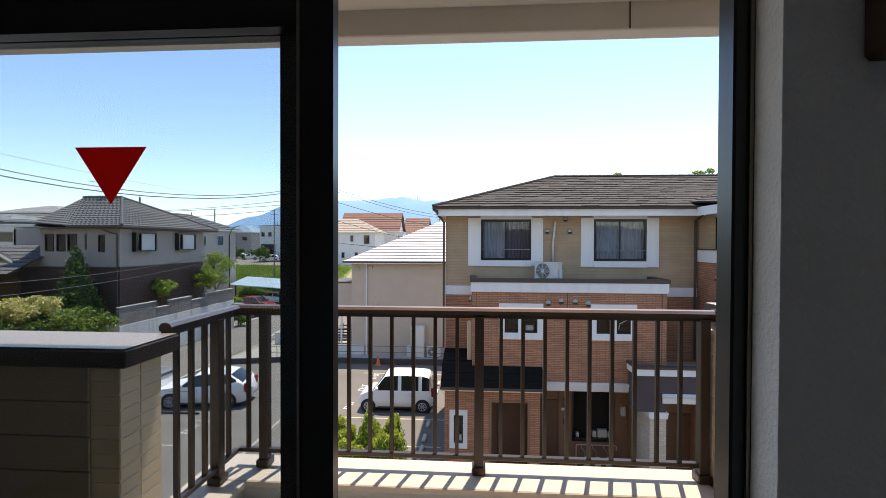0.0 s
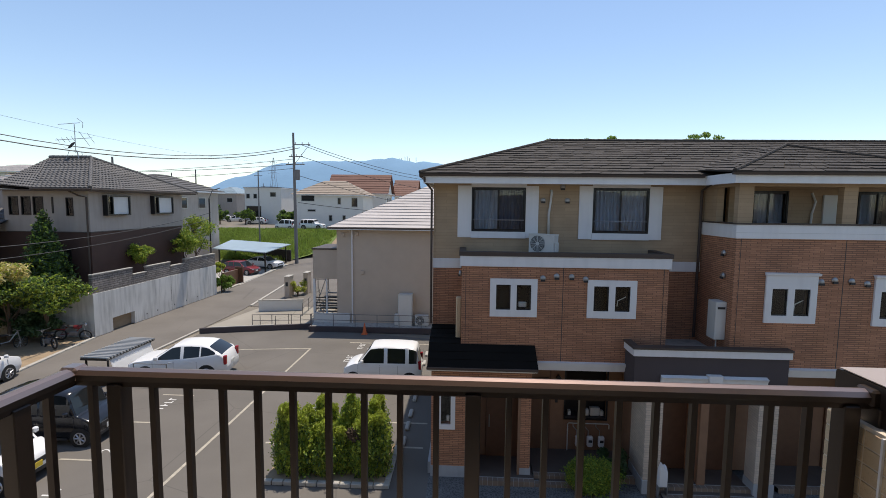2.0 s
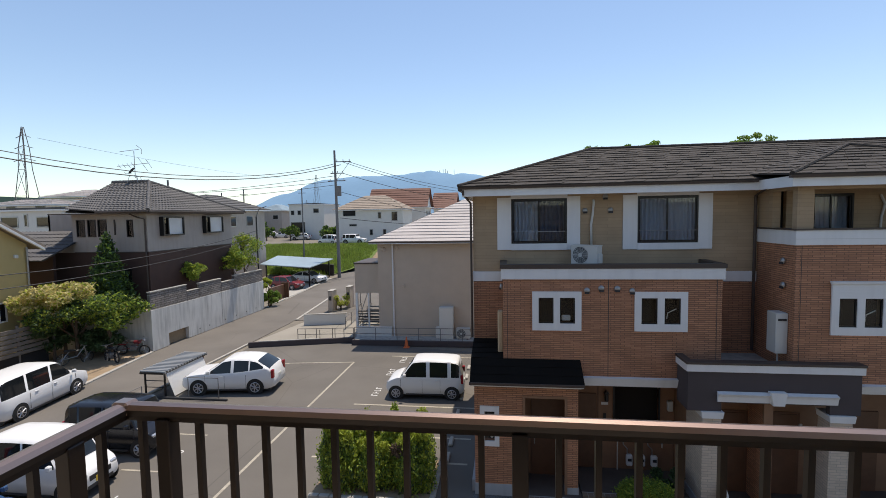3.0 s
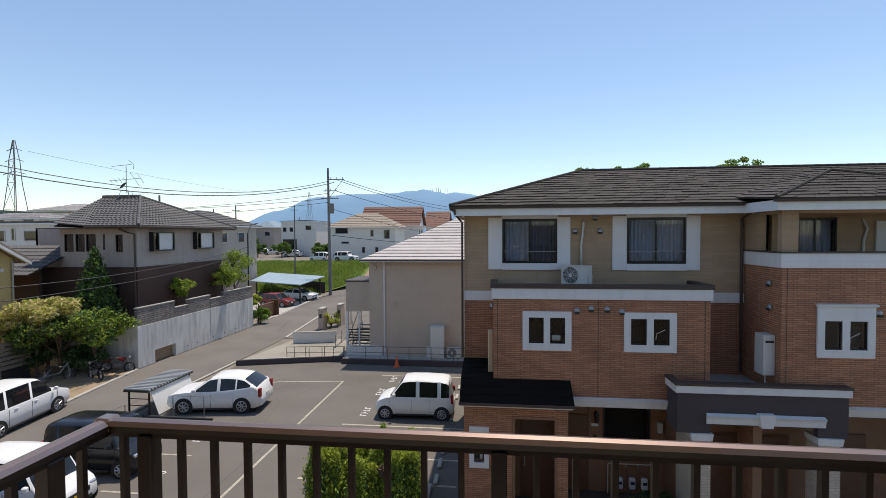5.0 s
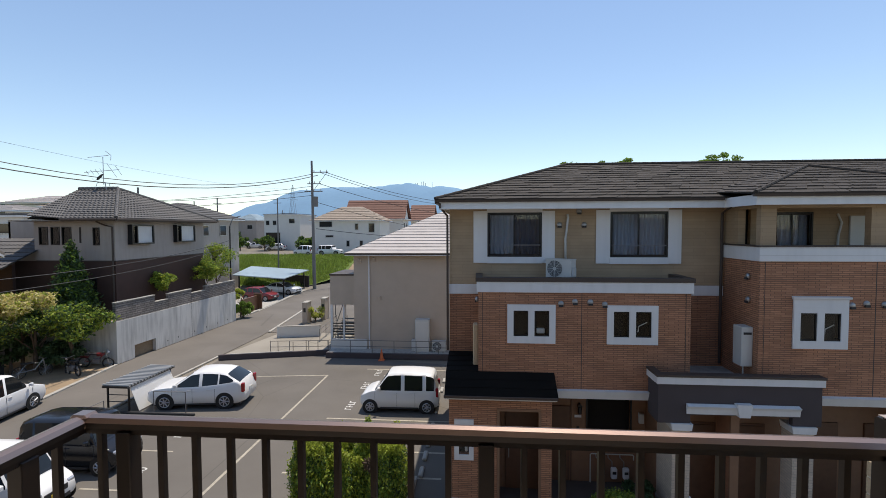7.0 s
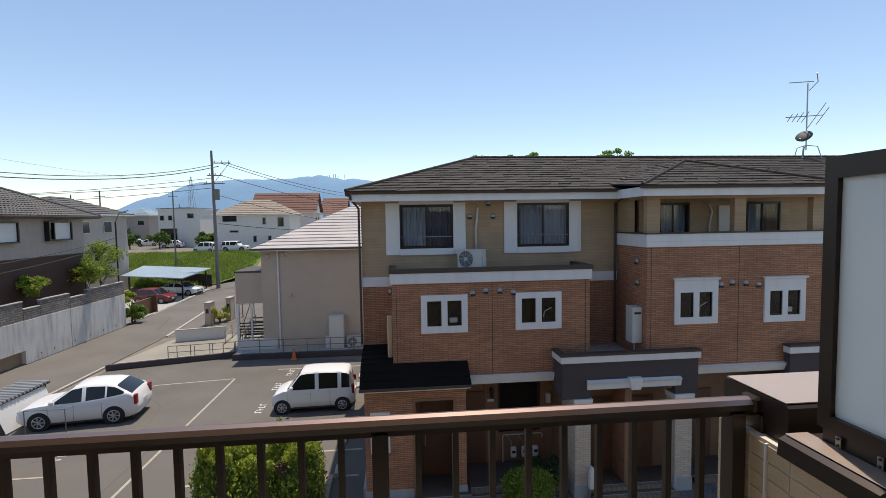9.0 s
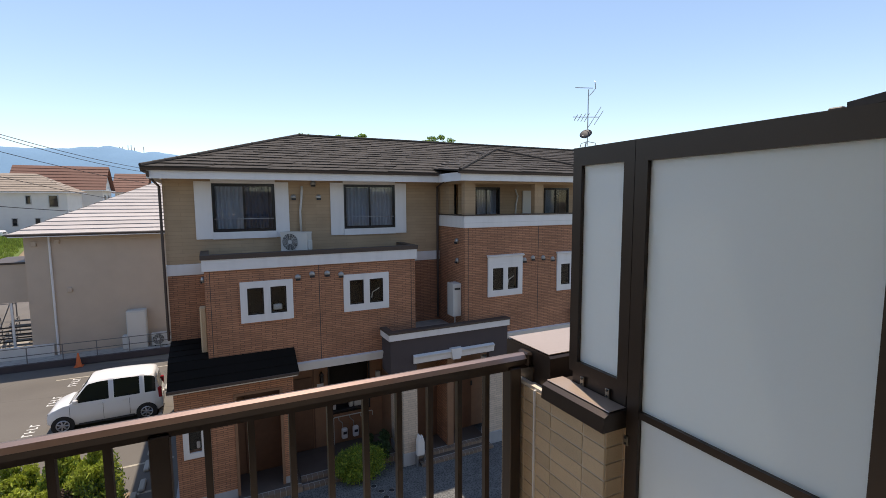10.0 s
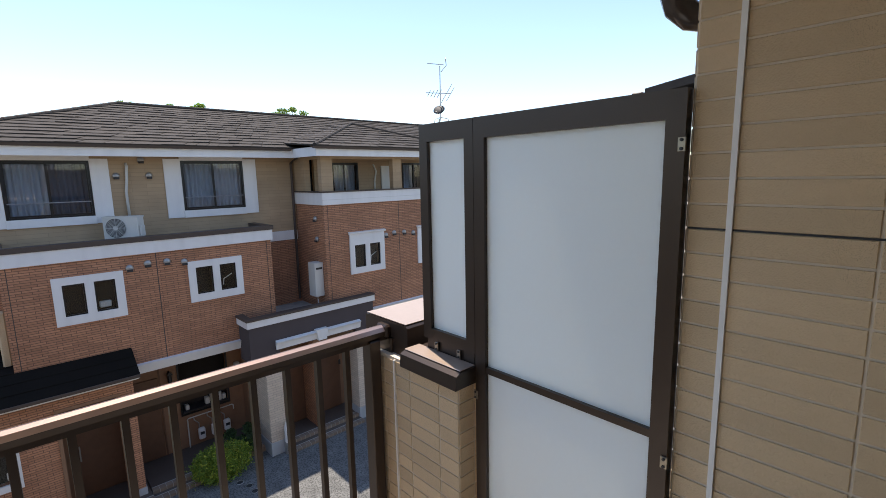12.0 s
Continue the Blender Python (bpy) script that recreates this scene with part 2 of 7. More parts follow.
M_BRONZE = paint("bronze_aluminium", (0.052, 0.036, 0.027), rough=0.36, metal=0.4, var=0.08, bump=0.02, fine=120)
# paler bronze: sunlight on the rail and coping tops, put into the colour
M_LITRAIL = paint("worn_bronze_rail", (0.38, 0.265, 0.215), rough=0.3, metal=0.9, var=0.06, bump=0.02, fine=120)
M_LITCOPING = paint("bronze_coping", (0.5, 0.39, 0.315), rough=0.42, metal=0.6, var=0.08, bump=0.03)
M_PIPE = paint("brown_pipe", (0.05, 0.038, 0.032), rough=0.22, var=0.1, bump=0.0)
M_STEPFLOOR = paint("brown_floor_tile", (0.1, 0.078, 0.065), rough=0.7, var=0.2, scale=3)
M_STEPTILE = paint("step_tile", (0.23, 0.17, 0.125), rough=0.7, var=0.15, rnd=0.15)
M_BLACK = paint("black_aluminium", (0.012, 0.012, 0.014), rough=0.3, metal=0.2, var=0.1, bump=0.02)
M_TILE = speckled(paint("tan_wall_tile", (0.62, 0.465, 0.29), rough=0.6, var=0.05, scale=6, bump=0.25, fine=260, rnd=0.11), 520, 0.57, 0.6)
M_GROUT = paint("tile_backing", (0.7, 0.61, 0.49), rough=0.9, var=0.1)
M_SEAL = paint("pale_sealant", (0.8, 0.79, 0.77), rough=0.6, var=0.05)
M_PLANK = paint("brown_siding", (0.3, 0.23, 0.15), rough=0.7, var=0.08, bump=0.2)
M_PANEL = paint("milky_panel", (0.92, 0.97, 0.97), rough=0.35, var=0.015, bump=0.0, translucent=0.3)
M_STEEL = paint("steel_fitting", (0.3, 0.27, 0.22), rough=0.35, metal=0.9, var=0.1)
M_PLASTER = paint("white_wallpaper", (0.84, 0.83, 0.82), rough=0.85, var=0.04, bump=0.5, fine=110)
M_SOFFIT = paint("cream_soffit", (0.7, 0.66, 0.6), rough=0.8, var=0.05)
M_FLOOR = paint("grey_balcony_sheet", (0.47, 0.46, 0.44), rough=0.7, var=0.12)
M_WOODFLOOR = paint("room_floor", (0.62, 0.5, 0.36), rough=0.45, var=0.2)
M_GLASS = glass("window_glass")
M_GLASSC = glass("dim_window_glass", (0.82, 0.85, 0.89))
M_GLASSB = glass("tinted_glass", (0.79, 0.83, 0.865))
M_RED = paint("red_film", (0.9, 0.06, 0.05), rough=0.4, var=0.05, bump=0, translucent=0.75)
M_STONE = paint("pale_ledge", (0.5, 0.41, 0.33), rough=0.6, var=0.1)

M_BEIGE = brickwork("beige_siding", (0.40, 0.285, 0.175), (0.44, 0.315, 0.195), (0.31, 0.22, 0.135), 0.9, 0.1, 0.004, bump=0.25)
M_BRICK = brickwork("orange_brick", (0.55, 0.265, 0.148), (0.41, 0.19, 0.105), (0.19, 0.1, 0.06), 0.27, 0.054, 0.0075, bump=0.9)
M_CREAMBRICK = brickwork("cream_brick", (0.68, 0.57, 0.46), (0.58, 0.485, 0.39), (0.42, 0.36, 0.3), 0.23, 0.07, 0.006)
M_WHITE = paint("white_trim", (0.78, 0.77, 0.76), rough=0.6, var=0.05, bump=0.05, stain=0.08)
M_DARKWALL = paint("dark_plum_render", (0.075, 0.06, 0.062), rough=0.85, var=0.1, bump=0.3)
M_SLATE = paint("dark_roof_slate", (0.05, 0.043, 0.038), rough=0.8, var=0.3, scale=2.5, bump=0.5, fine=18, rnd=0.08, island=0.16, spec=0.25)
M_BLACKROOF = paint("black_porch_roof", (0.012, 0.0105, 0.009), rough=0.85, spec=0.08, var=0.2, bump=0.2)
M_BROWNTRIM = paint("brown_trim", (0.07, 0.05, 0.04), rough=0.55, var=0.1)
M_DIMCURTAIN = paint("grey_blue_curtain", (0.1, 0.115, 0.15), rough=0.9, var=0.1)
M_DOOR = paint("brown_door", (0.14, 0.068, 0.037), rough=0.5, var=0.2, scale=6)
M_CURTAIN = paint("white_curtain", (0.72, 0.74, 0.76), rough=0.9, var=0.06, translucent=0.3)
# near black stands in for unlit rooms behind windows and openings
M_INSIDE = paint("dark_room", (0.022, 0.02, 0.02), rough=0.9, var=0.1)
M_CONCRETE = paint("concrete", (0.42, 0.41, 0.38), rough=0.85, var=0.16, scale=0.8, bump=0.4, stain=0.35)
M_RETAIN = paint("stained_retaining_concrete", (0.62, 0.61, 0.58), rough=0.85, var=0.22, scale=0.7, bump=0.4, stain=0.35)
M_BLOCK = brickwork("stone_block_fence", (0.3, 0.265, 0.24), (0.17, 0.15, 0.135), (0.09, 0.08, 0.072), 0.39, 0.13, 0.02)
M_PLINTH = paint("grey_plinth", (0.42, 0.44, 0.46), rough=0.8, var=0.1, stain=0.15)
M_AC = paint("ivory_enamel", (0.6, 0.6, 0.57), rough=0.45, var=0.06)
M_FANDARK = paint("shaded_fan_well", (0.07, 0.07, 0.07), rough=0.7)
M_DARK = paint("dark_grille", (0.03, 0.03, 0.032), rough=0.6)
M_ASPHALT = asphalt("asphalt", (0.15, 0.137, 0.122), 0.3)
M_ROAD = asphalt("road_asphalt", (0.165, 0.15, 0.134), 0.2)
M_LINE = paint("road_marking", (0.4, 0.36, 0.29), rough=0.85, var=0.4, scale=5)
M_PAVE = speckled(paint("pavers", (0.152, 0.155, 0.152), rough=0.85, var=0.5, scale=3.5, bump=0.9, fine=14), 22, 0.5, 0.5)
M_KERB = paint("kerb_stone", (0.4, 0.38, 0.34), rough=0.85, var=0.15)
M_DIRT = paint("dry_earth", (0.3, 0.22, 0.14), rough=0.95, var=0.35, scale=1.5, bump=0.8, fine=14)
M_GRASS = paint("meadow_soil", (0.12, 0.17, 0.035), rough=0.95, var=0.3, scale=0.4, bump=0.8, fine=5)
M_BLADE = paint("grass_blade", (0.25, 0.33, 0.06), rough=0.8, var=0.2, island=0.35, translucent=0.4)
M_LEAF = paint("green_leaf", (0.19, 0.29, 0.045), rough=0.6, var=0.2, island=0.4, translucent=0.4, bump=0)
M_LEAFLIGHT = paint("bright_leaf", (0.38, 0.44, 0.06), rough=0.6, var=0.2, island=0.35, translucent=0.4, bump=0)
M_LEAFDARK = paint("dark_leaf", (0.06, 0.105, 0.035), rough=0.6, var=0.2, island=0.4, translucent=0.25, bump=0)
M_LEAFYELLOW = paint("yellow_leaf", (0.66, 0.58, 0.27), rough=0.7, var=0.2, island=0.35, translucent=0.4, bump=0)
M_TRUNK = paint("bark", (0.11, 0.075, 0.05), rough=0.9, var=0.3, scale=8, bump=0.8, fine=40)
M_CREAM = paint("cream_render", (0.54, 0.44, 0.35), rough=0.85, var=0.08, bump=0.2)
M_PALEROOF = paint("pale_roof_tile", (0.46, 0.42, 0.4), rough=0.75, var=0.12, rnd=0.12)
M_GREYTILE = paint("grey_roof_tile", (0.115, 0.11, 0.108), rough=0.7, var=0.25, rnd=0.1, spec=0.3)
M_REDTILE = paint("red_roof_tile", (0.17, 0.075, 0.052), rough=0.75, var=0.2, rnd=0.1)
M_TANTILE = paint("tan_roof_tile", (0.3, 0.24, 0.19), rough=0.75, var=0.2, island=0.2)
M_BROWNBASE = paint("brown_house_base", (0.075, 0.04, 0.03), rough=0.8, var=0.15)
M_HOUSEWALL = paint("offwhite_render", (0.38, 0.335, 0.3), rough=0.85, var=0.08, stain=0.1)
M_YELLOW = paint("yellow_render", (0.5, 0.38, 0.17), rough=0.85, var=0.08)
M_HOUSEWHITE = paint("white_house_render", (0.68, 0.66, 0.62), rough=0.85, var=0.06)
M_POLE = paint("concrete_pole", (0.18, 0.17, 0.165), rough=0.85, var=0.15)
M_CABLE = paint("black_cable", (0.03, 0.03, 0.032), rough=0.6)
M_ALU = paint("antenna_aluminium", (0.4, 0.4, 0.4), rough=0.4, metal=0.8)
M_BLUEROOF = paint("blue_grey_sheet", (0.34, 0.42, 0.46), rough=0.4, metal=0.2, var=0.15)
M_OLDWOOD = paint("weathered_wood", (0.17, 0.15, 0.13), rough=0.85, var=0.3, scale=5, bump=0.5)
M_ORANGE = paint("orange_plastic", (0.7, 0.16, 0.05), rough=0.5, var=0.1)
M_TYRE = paint("tyre_rubber", (0.018, 0.018, 0.018), rough=0.8)
M_RIM = paint("alloy_rim", (0.5, 0.5, 0.52), rough=0.3, metal=0.8)
M_LAMP = paint("clear_headlamp", (0.55, 0.57, 0.6), rough=0.1, metal=0.5, var=0.3, scale=20)
M_TAIL = paint("red_lamp", (0.3, 0.01, 0.015), rough=0.15)
M_CARWHITE = paint("white_car_paint", (0.78, 0.78, 0.78), rough=0.22, var=0.02, bump=0, spec=0.6)
M_CARBLACK = paint("black_car_paint", (0.012, 0.013, 0.017), rough=0.15, var=0.05, bump=0, spec=0.6)
M_CARBLUE = paint("blue_car_paint", (0.04, 0.09, 0.2), rough=0.2, var=0.05, bump=0, spec=0.6)
M_CARRED = paint("dark_red_car_paint", (0.2, 0.025, 0.03), rough=0.25, var=0.05, bump=0)
M_PLATE = paint("licence_plate", (0.7, 0.7, 0.65), rough=0.5, var=0.05)
M_YELLOWPLATE = paint("yellow_plate", (0.7, 0.5, 0.05), rough=0.5, var=0.05)
# distance haze is mixed into the blue of this base colour
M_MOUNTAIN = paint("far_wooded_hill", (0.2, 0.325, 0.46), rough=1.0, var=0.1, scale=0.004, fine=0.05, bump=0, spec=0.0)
M_HILL = paint("far_green_hill", (0.03, 0.05, 0.045), rough=1.0, var=0.2, scale=0.01, fine=0.1, bump=0, spec=0.0)
M_TARP = paint("white_mesh_sheet", (0.85, 0.85, 0.84), rough=0.7, var=0.08, translucent=0.3)
M_CORR = paint("grey_corrugated_sheet", (0.36, 0.36, 0.35), rough=0.45, metal=0.3, var=0.2)
M_CRACKED = asphalt("cracked_concrete", (0.3, 0.275, 0.235), 0.7)
M_EARTH = paint("grey_earth", (0.2, 0.175, 0.14), rough=0.95, var=0.3, scale=0.8, bump=0.7, fine=12)
M_FRAMEWOOD = paint("brown_door_trim", (0.26, 0.142, 0.082), rough=0.6, var=0.15, scale=5)
M_MARK = paint("white_road_paint", (0.62, 0.61, 0.58), rough=0.85, var=0.35, scale=7)


# ---- the apartment's room and balcony ----
def roof_slope(parent, el, er, rr, rl, rows, width, mat, name="roof_course", thick=0.03, seed=1, wave=0.0):
    """Overlapping courses on a slope given by its eave and ridge corners, each one uneven strip; wave: the rise of pantiles."""
    rng = random.Random(seed)
    el, er, rr, rl = (Vector(v) for v in (el, er, rr, rl))
    normal = (er - el).cross(rl - el if (rl - el).length > 0.01 else rr - el).normalized()
    if normal.z < 0:
        normal = -normal
    for i in range(rows):
        f0, f1 = i / rows, min((i + 1.12) / rows, 1.0)
        a0, b0 = el.lerp(rl, f0), er.lerp(rr, f0)
        a1, b1 = el.lerp(rl, f1), er.lerp(rr, f1)
        per = 4 if wave else 1
        n = max(1, round((b0 - a0).length / width)) * per
        verts, faces = [], []
        down = (a0 - a1).normalized()
        loose = not wave and mat is M_SLATE
        if loose:
            k = 0.0
            while k < n:
                wide = rng.choice((0.7, 1.0, 1.3))
                g0, g1 = k / n, min(1.0, (k + wide - 0.03) / n)
                k += wide
                lift = thick * rng.choice((0.8, 1.0, 1.25))
                slip = down * rng.choice((0.0, 0.0, 0.018))
                s = len(verts)
                for g in (g0, g1):
                    p, q = a0.lerp(b0, g), a1.lerp(b1, g)
                    verts += [p + slip - normal * 0.012, p + slip + normal * lift, q + normal * 0.004]
                faces += [(s, s + 3, s + 4, s + 1), (s + 1, s + 4, s + 5, s + 2)]
        for k in () if loose else range(n + 1):
            g = min(1.0, max(0.0, (k + (rng.uniform(-0.2, 0.2) if 0 < k < n and not wave else 0.0)) / n))
            h = wave * (0.5 + 0.5 * math.cos(k * math.tau / per)) if wave else 0.0
            lift = thick * rng.uniform(0.85, 1.15) + h
            slip = down * rng.uniform(0, 0.018)
            p, q = a0.lerp(b0, g), a1.lerp(b1, g)
            verts += [p + slip - normal * 0.012, p + slip + normal * lift, q + normal * (0.004 + h)]
            if k:
                s = 3 * (k - 1)
                faces += [(s, s + 3, s + 4, s + 1), (s + 1, s + 4, s + 5, s + 2)]
        course = part(name, (verts, faces), mat, parent)
        if loose:
            tagged(course, kind="stuff")
    part("roof_deck", ([el, er, rr, rl], [(0, 1, 2, 3)]) if (rr - rl).length > 0.01 else ([el, er, rr], [(0, 1, 2)]), mat, parent)


def ridge_caps(parent, p, q, mat, r=0.07, step=0.35, name="ridge_cap"):
    """A run of overlapping ridge caps."""
    p, q = Vector(p), Vector(q)
    n = max(1, round((q - p).length / step))
    for i in range(n):
        part(name, tube(p.lerp(q, i / n), p.lerp(q, (i + 1.1) / n), r * 1.12, 8, r), mat, parent)


# room behind the sliding door
room = root("wall_south", (0, -1.9, 6.2), "white papered room wall round a sliding balcony door", "wall", kind="structure")
part("wall_face", holed("y", -3.2, 2.4, 6.2, 8.75, -1.89, -1.862, [(-0.92, 0.772, 6.2, 8.35)]), M_PLASTER, room)
part("outer_face", holed("y", -3.2, 1.66, 5.9, 9.0, -1.86, -1.74, [(-0.92, 0.772, 6.2, 8.35)]), M_PLANK, room)
# unseen walls, set close in to bounce light through the room
tagged(part("wall_east", box(1.9, 2.0, -4.6, -1.89, 6.2, 8.75), M_PLASTER), "unseen plain white papered room wall", "wall", kind="structure")
tagged(part("wall_west", box(-2.4, -2.3, -4.6, -1.89, 6.2, 8.75), M_PLASTER), "unseen plain white papered room wall", "wall", kind="structure")
tagged(part("wall_north", box(-2.3, 1.9, -4.6, -4.5, 6.2, 8.75), M_PLASTER), "unseen plain white papered room wall", "wall", kind="structure")
tagged(part("floor", box(-3.2, 2.4, -6.2, -1.752, 6.05, 6.2), M_WOODFLOOR), "brown wooden room floor", "floor", kind="structure")
tagged(part("ceiling", box(-3.2, 2.4, -6.2, -1.86, 8.75, 8.85), M_PLASTER), "white papered room ceiling", "ceiling", kind="structure")

bracket = root("curtain_rail", (0.9, -2.0, 7.95), "short dark curtain rail end fixed on the room wall", "curtain rail")
part("bracket", box(0.88, 0.96, -1.95, -1.892, 7.905, 8.02, 0.008), M_DOOR, bracket)
part("rail", tube((0.89, -1.945, 7.98), (1.88, -1.945, 7.98), 0.014), M_DOOR, bracket)

# sliding glass door, its right leaf pushed open over the left one
door = root("door_1", (-0.1, -1.86, 6.2), "black aluminium sliding glass door, pushed half open", "sliding door", kind="structure")
part("door_frame", box(0.732, 0.77, -1.81, -1.752, 6.2, 8.35, 0.004), M_BLACK, door)
part("door_frame", box(-0.92, -0.875, -1.84, -1.752, 6.2, 8.35, 0.004), M_BLACK, door)
part("door_frame", box(-0.875, 0.73, -1.84, -1.752, 8.305, 8.35, 0.004), M_BLACK, door)
part("door_sill", box(-0.875, 0.73, -1.86, -1.752, 6.2, 6.235, 0.004), M_BLACK, door)
part("track_strip", box(0.757, 0.763, -1.816, -1.811, 6.24, 8.3), M_STEEL, door, "thin bright guide strip")
for y0, y1, x0, x1 in ((-1.800, -1.772, -0.875, -0.041), (-1.838, -1.806, -0.86, 0.013)):
    leaf = part("door_leaf", holed("y", x0, x1, 6.24, 8.3, y0, y1, [(x0 + 0.06, x1 - 0.062, 6.34, 8.015)]), M_BLACK, door)
    pane = part("pane", box(x0 + 0.05, x1 - 0.05, (y0 + y1) / 2 - 0.002, (y0 + y1) / 2 + 0.002, 6.33, 8.025), M_GLASSB if y0 > -1.82 else M_GLASS, leaf)
    pane.visible_shadow = False
part("seal_strip", box(-0.054, -0.05, -1.843, -1.837, 6.3, 8.25), M_STEEL, door, "thin grey seal strip")
part("latch", box(-0.045, -0.015, -1.806, -1.79, 7.02, 7.14, 0.006), M_BLACK, door)
sticker = tagged(part("warning_sticker", prism([(-0.5, 7.8), (-0.355, 7.8), (-0.4275, 7.69)], "y", -1.8255, -1.8245), M_RED),
                 "red triangular access sticker on the door glass", "sticker")
tagged(part("trim", box(0.764, 0.7715, -1.891, -1.817, 6.2, 8.35), M_PLASTER), "white papered door reveal", "trim", kind="structure")

# balcony slab, ledge and soffit
tagged(part("balcony_floor", box(-1.3, 1.75, -1.74, 0.12, 5.95, 6.1), M_FLOOR), "grey sheet-covered balcony floor", "floor", kind="structure")
parapet = root("parapet", (0, 0, 6.1), "low balcony kerb with pale brown metal coping", "parapet", kind="structure")
part("kerb_wall", box(-1.25, 1.7, -0.13, 0.1, 5.6, 6.262), M_FLOOR, parapet)
part("kerb_wall", box(-1.25, -1.03, -0.66, -0.13, 5.6, 6.262), M_FLOOR, parapet)
part("coping", box(-1.3, 1.56, -0.19, 0.13, 6.262, 6.3, 0.006), M_STONE, parapet)
part("coping", box(-1.3, -0.99, -0.66, -0.192, 6.262, 6.3, 0.006), M_STONE, parapet)
eave = root("balcony_soffit", (0, -1.2, 8.6), "cream boarded soffit with a drop beam above the balcony", "soffit", kind="structure")
part("soffit_board", box(-3.2, 1.66, -1.77, -0.6, 8.66, 8.72), M_SOFFIT, eave)
part("beam", box(-3.2, 1.66, -0.6, -0.5, 8.54, 8.9, 0.006), M_SOFFIT, eave)
part("joint", box(0.93, 0.936, -0.603, -0.599, 8.545, 8.66), M_BROWNTRIM, eave)
part("roof_edge", box(-3.3, 1.9, -6.3, -0.45, 8.9, 9.0), M_SLATE, eave)

# railing
rail = root("balcony_railing", (0.2, 0, 6.3), "brown aluminium balcony railing with upright bars", "railing")
RAILSEC = [(-0.028, 7.212), (0.028, 7.212), (0.031, 7.232), (0.02, 7.247), (0, 7.252), (-0.02, 7.247), (-0.031, 7.232)]
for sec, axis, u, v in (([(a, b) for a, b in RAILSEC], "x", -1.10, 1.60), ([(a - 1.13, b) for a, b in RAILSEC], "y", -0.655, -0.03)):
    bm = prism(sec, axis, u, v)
    # upward faces take the paler bronze as painted sunlight
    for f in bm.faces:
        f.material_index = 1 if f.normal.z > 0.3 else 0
    part("top_rail", bm, [M_BRONZE, M_LITRAIL], rail)
part("corner_joint", box(-1.163, -1.098, -0.033, 0.033, 7.208, 7.256, 0.01), M_LITRAIL, rail, "paler corner joint of the rail")
part("end_cap", box(1.585, 1.66, -0.036, 0.036, 7.2, 7.256, 0.008), M_BRONZE, rail)
part("under_rail", box(-1.12, 1.60, -0.018, 0.018, 7.19, 7.213), M_BRONZE, rail)
part("under_rail", box(-1.148, -1.112, -0.655, -0.018, 7.19, 7.213), M_BRONZE, rail)
part("bottom_rail", box(-1.12, 1.56, -0.018, 0.018, 6.378, 6.403, 0.003), M_BRONZE, rail)
part("bottom_rail", box(-1.148, -1.112, -0.655, -0.02, 6.378, 6.403, 0.003), M_BRONZE, rail)
for x, y in ((0.297, 0), (1.535, 0), (-0.965, 0), (-1.13, -0.225)):
    part("post", box(x - 0.026, x + 0.026, y - 0.03, y + 0.03, 6.3, 7.2, 0.003), M_BRONZE, rail)
    part("post_foot", box(x - 0.038, x + 0.038, y - 0.045, y + 0.045, 6.3, 6.345, 0.006), M_BRONZE, rail)
bar = None
for x in [0.297 + 0.1238 * k for k in range(1, 10)] + [0.297 - 0.1262 * k for k in range(1, 10)] + [-1.065]:
    if bar is None:
        bar = part("baluster", box(-0.01, 0.01, -0.012, 0.012, 6.4, 7.195), M_BRONZE, rail)
        bar.matrix_basis = Matrix.Translation((x, 0, 0))
        BASE[bar] = Matrix.Translation((x, 0, 0))
    else:
        again(bar, Matrix.Translation((x, 0, 0)), rail)
for y in (-0.11, -0.345, -0.46, -0.575):
    again(bar, pose(-1.13, y, 0, 0, 0, 90), rail)

# tiled end walls
TILES = []


def tile_bed(parent, axis, at, u0, u1, z0, z1, cuts, sign, pitch=0.0573, joint=0.005, thick=0.0035):
    """Remembers a bed of single tiles on a wall face, laid in rows, cut at the given lines."""
    TILES.append((parent, axis, at, u0, u1, z0, z1, cuts, sign, pitch, joint, thick))


stub = root("wall_side", (1.7, -1.4, 6.1), "tan tiled side wall with a pale sealant joint", "wall", kind="structure")
part("backing", box(1.662, 1.9, -1.76, -1.165, 5.9, 8.95), M_GROUT, stub)
part("movement_joint", box(1.6588, 1.6635, -1.76, -1.168, 7.7356, 7.7398), M_DARK, stub, "dark open movement joint")
part("sealant", box(1.652, 1.664, -1.262, -1.25, 6.0, 8.9), M_SEAL, stub, "pale sealant joint")
tile_bed(stub, "x", 1.662, -1.25, -1.168, 6.30, 8.9433, [], -1)
tile_bed(stub, "x", 1.662, -1.76, -1.262, 6.30, 8.9433, [-1.505], -1)
tile_bed(stub, "y", -1.165, 1.664, 1.9, 6.30, 8.9433, [1.78], 1)

pier = root("wall_pier", (1.65, -0.2, 6.1), "tan tiled balcony pier under a brown metal coping", "wall", kind="structure")
part("backing", box(1.578, 1.82, -0.47, 0.13, 5.6, 7.138), M_GROUT, pier)
part("sealant", box(1.568, 1.58, -0.108, -0.1, 5.6, 7.13), M_SEAL, pier, "pale sealant joint")
tile_bed(pier, "x", 1.578, -0.47, -0.108, 6.02, 7.13, [-0.37, -0.2], -1)
tile_bed(pier, "x", 1.578, -0.1, 0.13, 6.02, 7.13, [-0.03], -1)
tile_bed(pier, "y", -0.47, 1.58, 1.82, 6.02, 7.13, [1.655], -1)
part("coping", prism([(1.535, 7.14), (1.86, 7.14), (1.86, 7.195), (1.56, 7.2), (1.54, 7.19)], "y", -0.5, -0.19), M_BRONZE, pier, "brown folded metal coping")
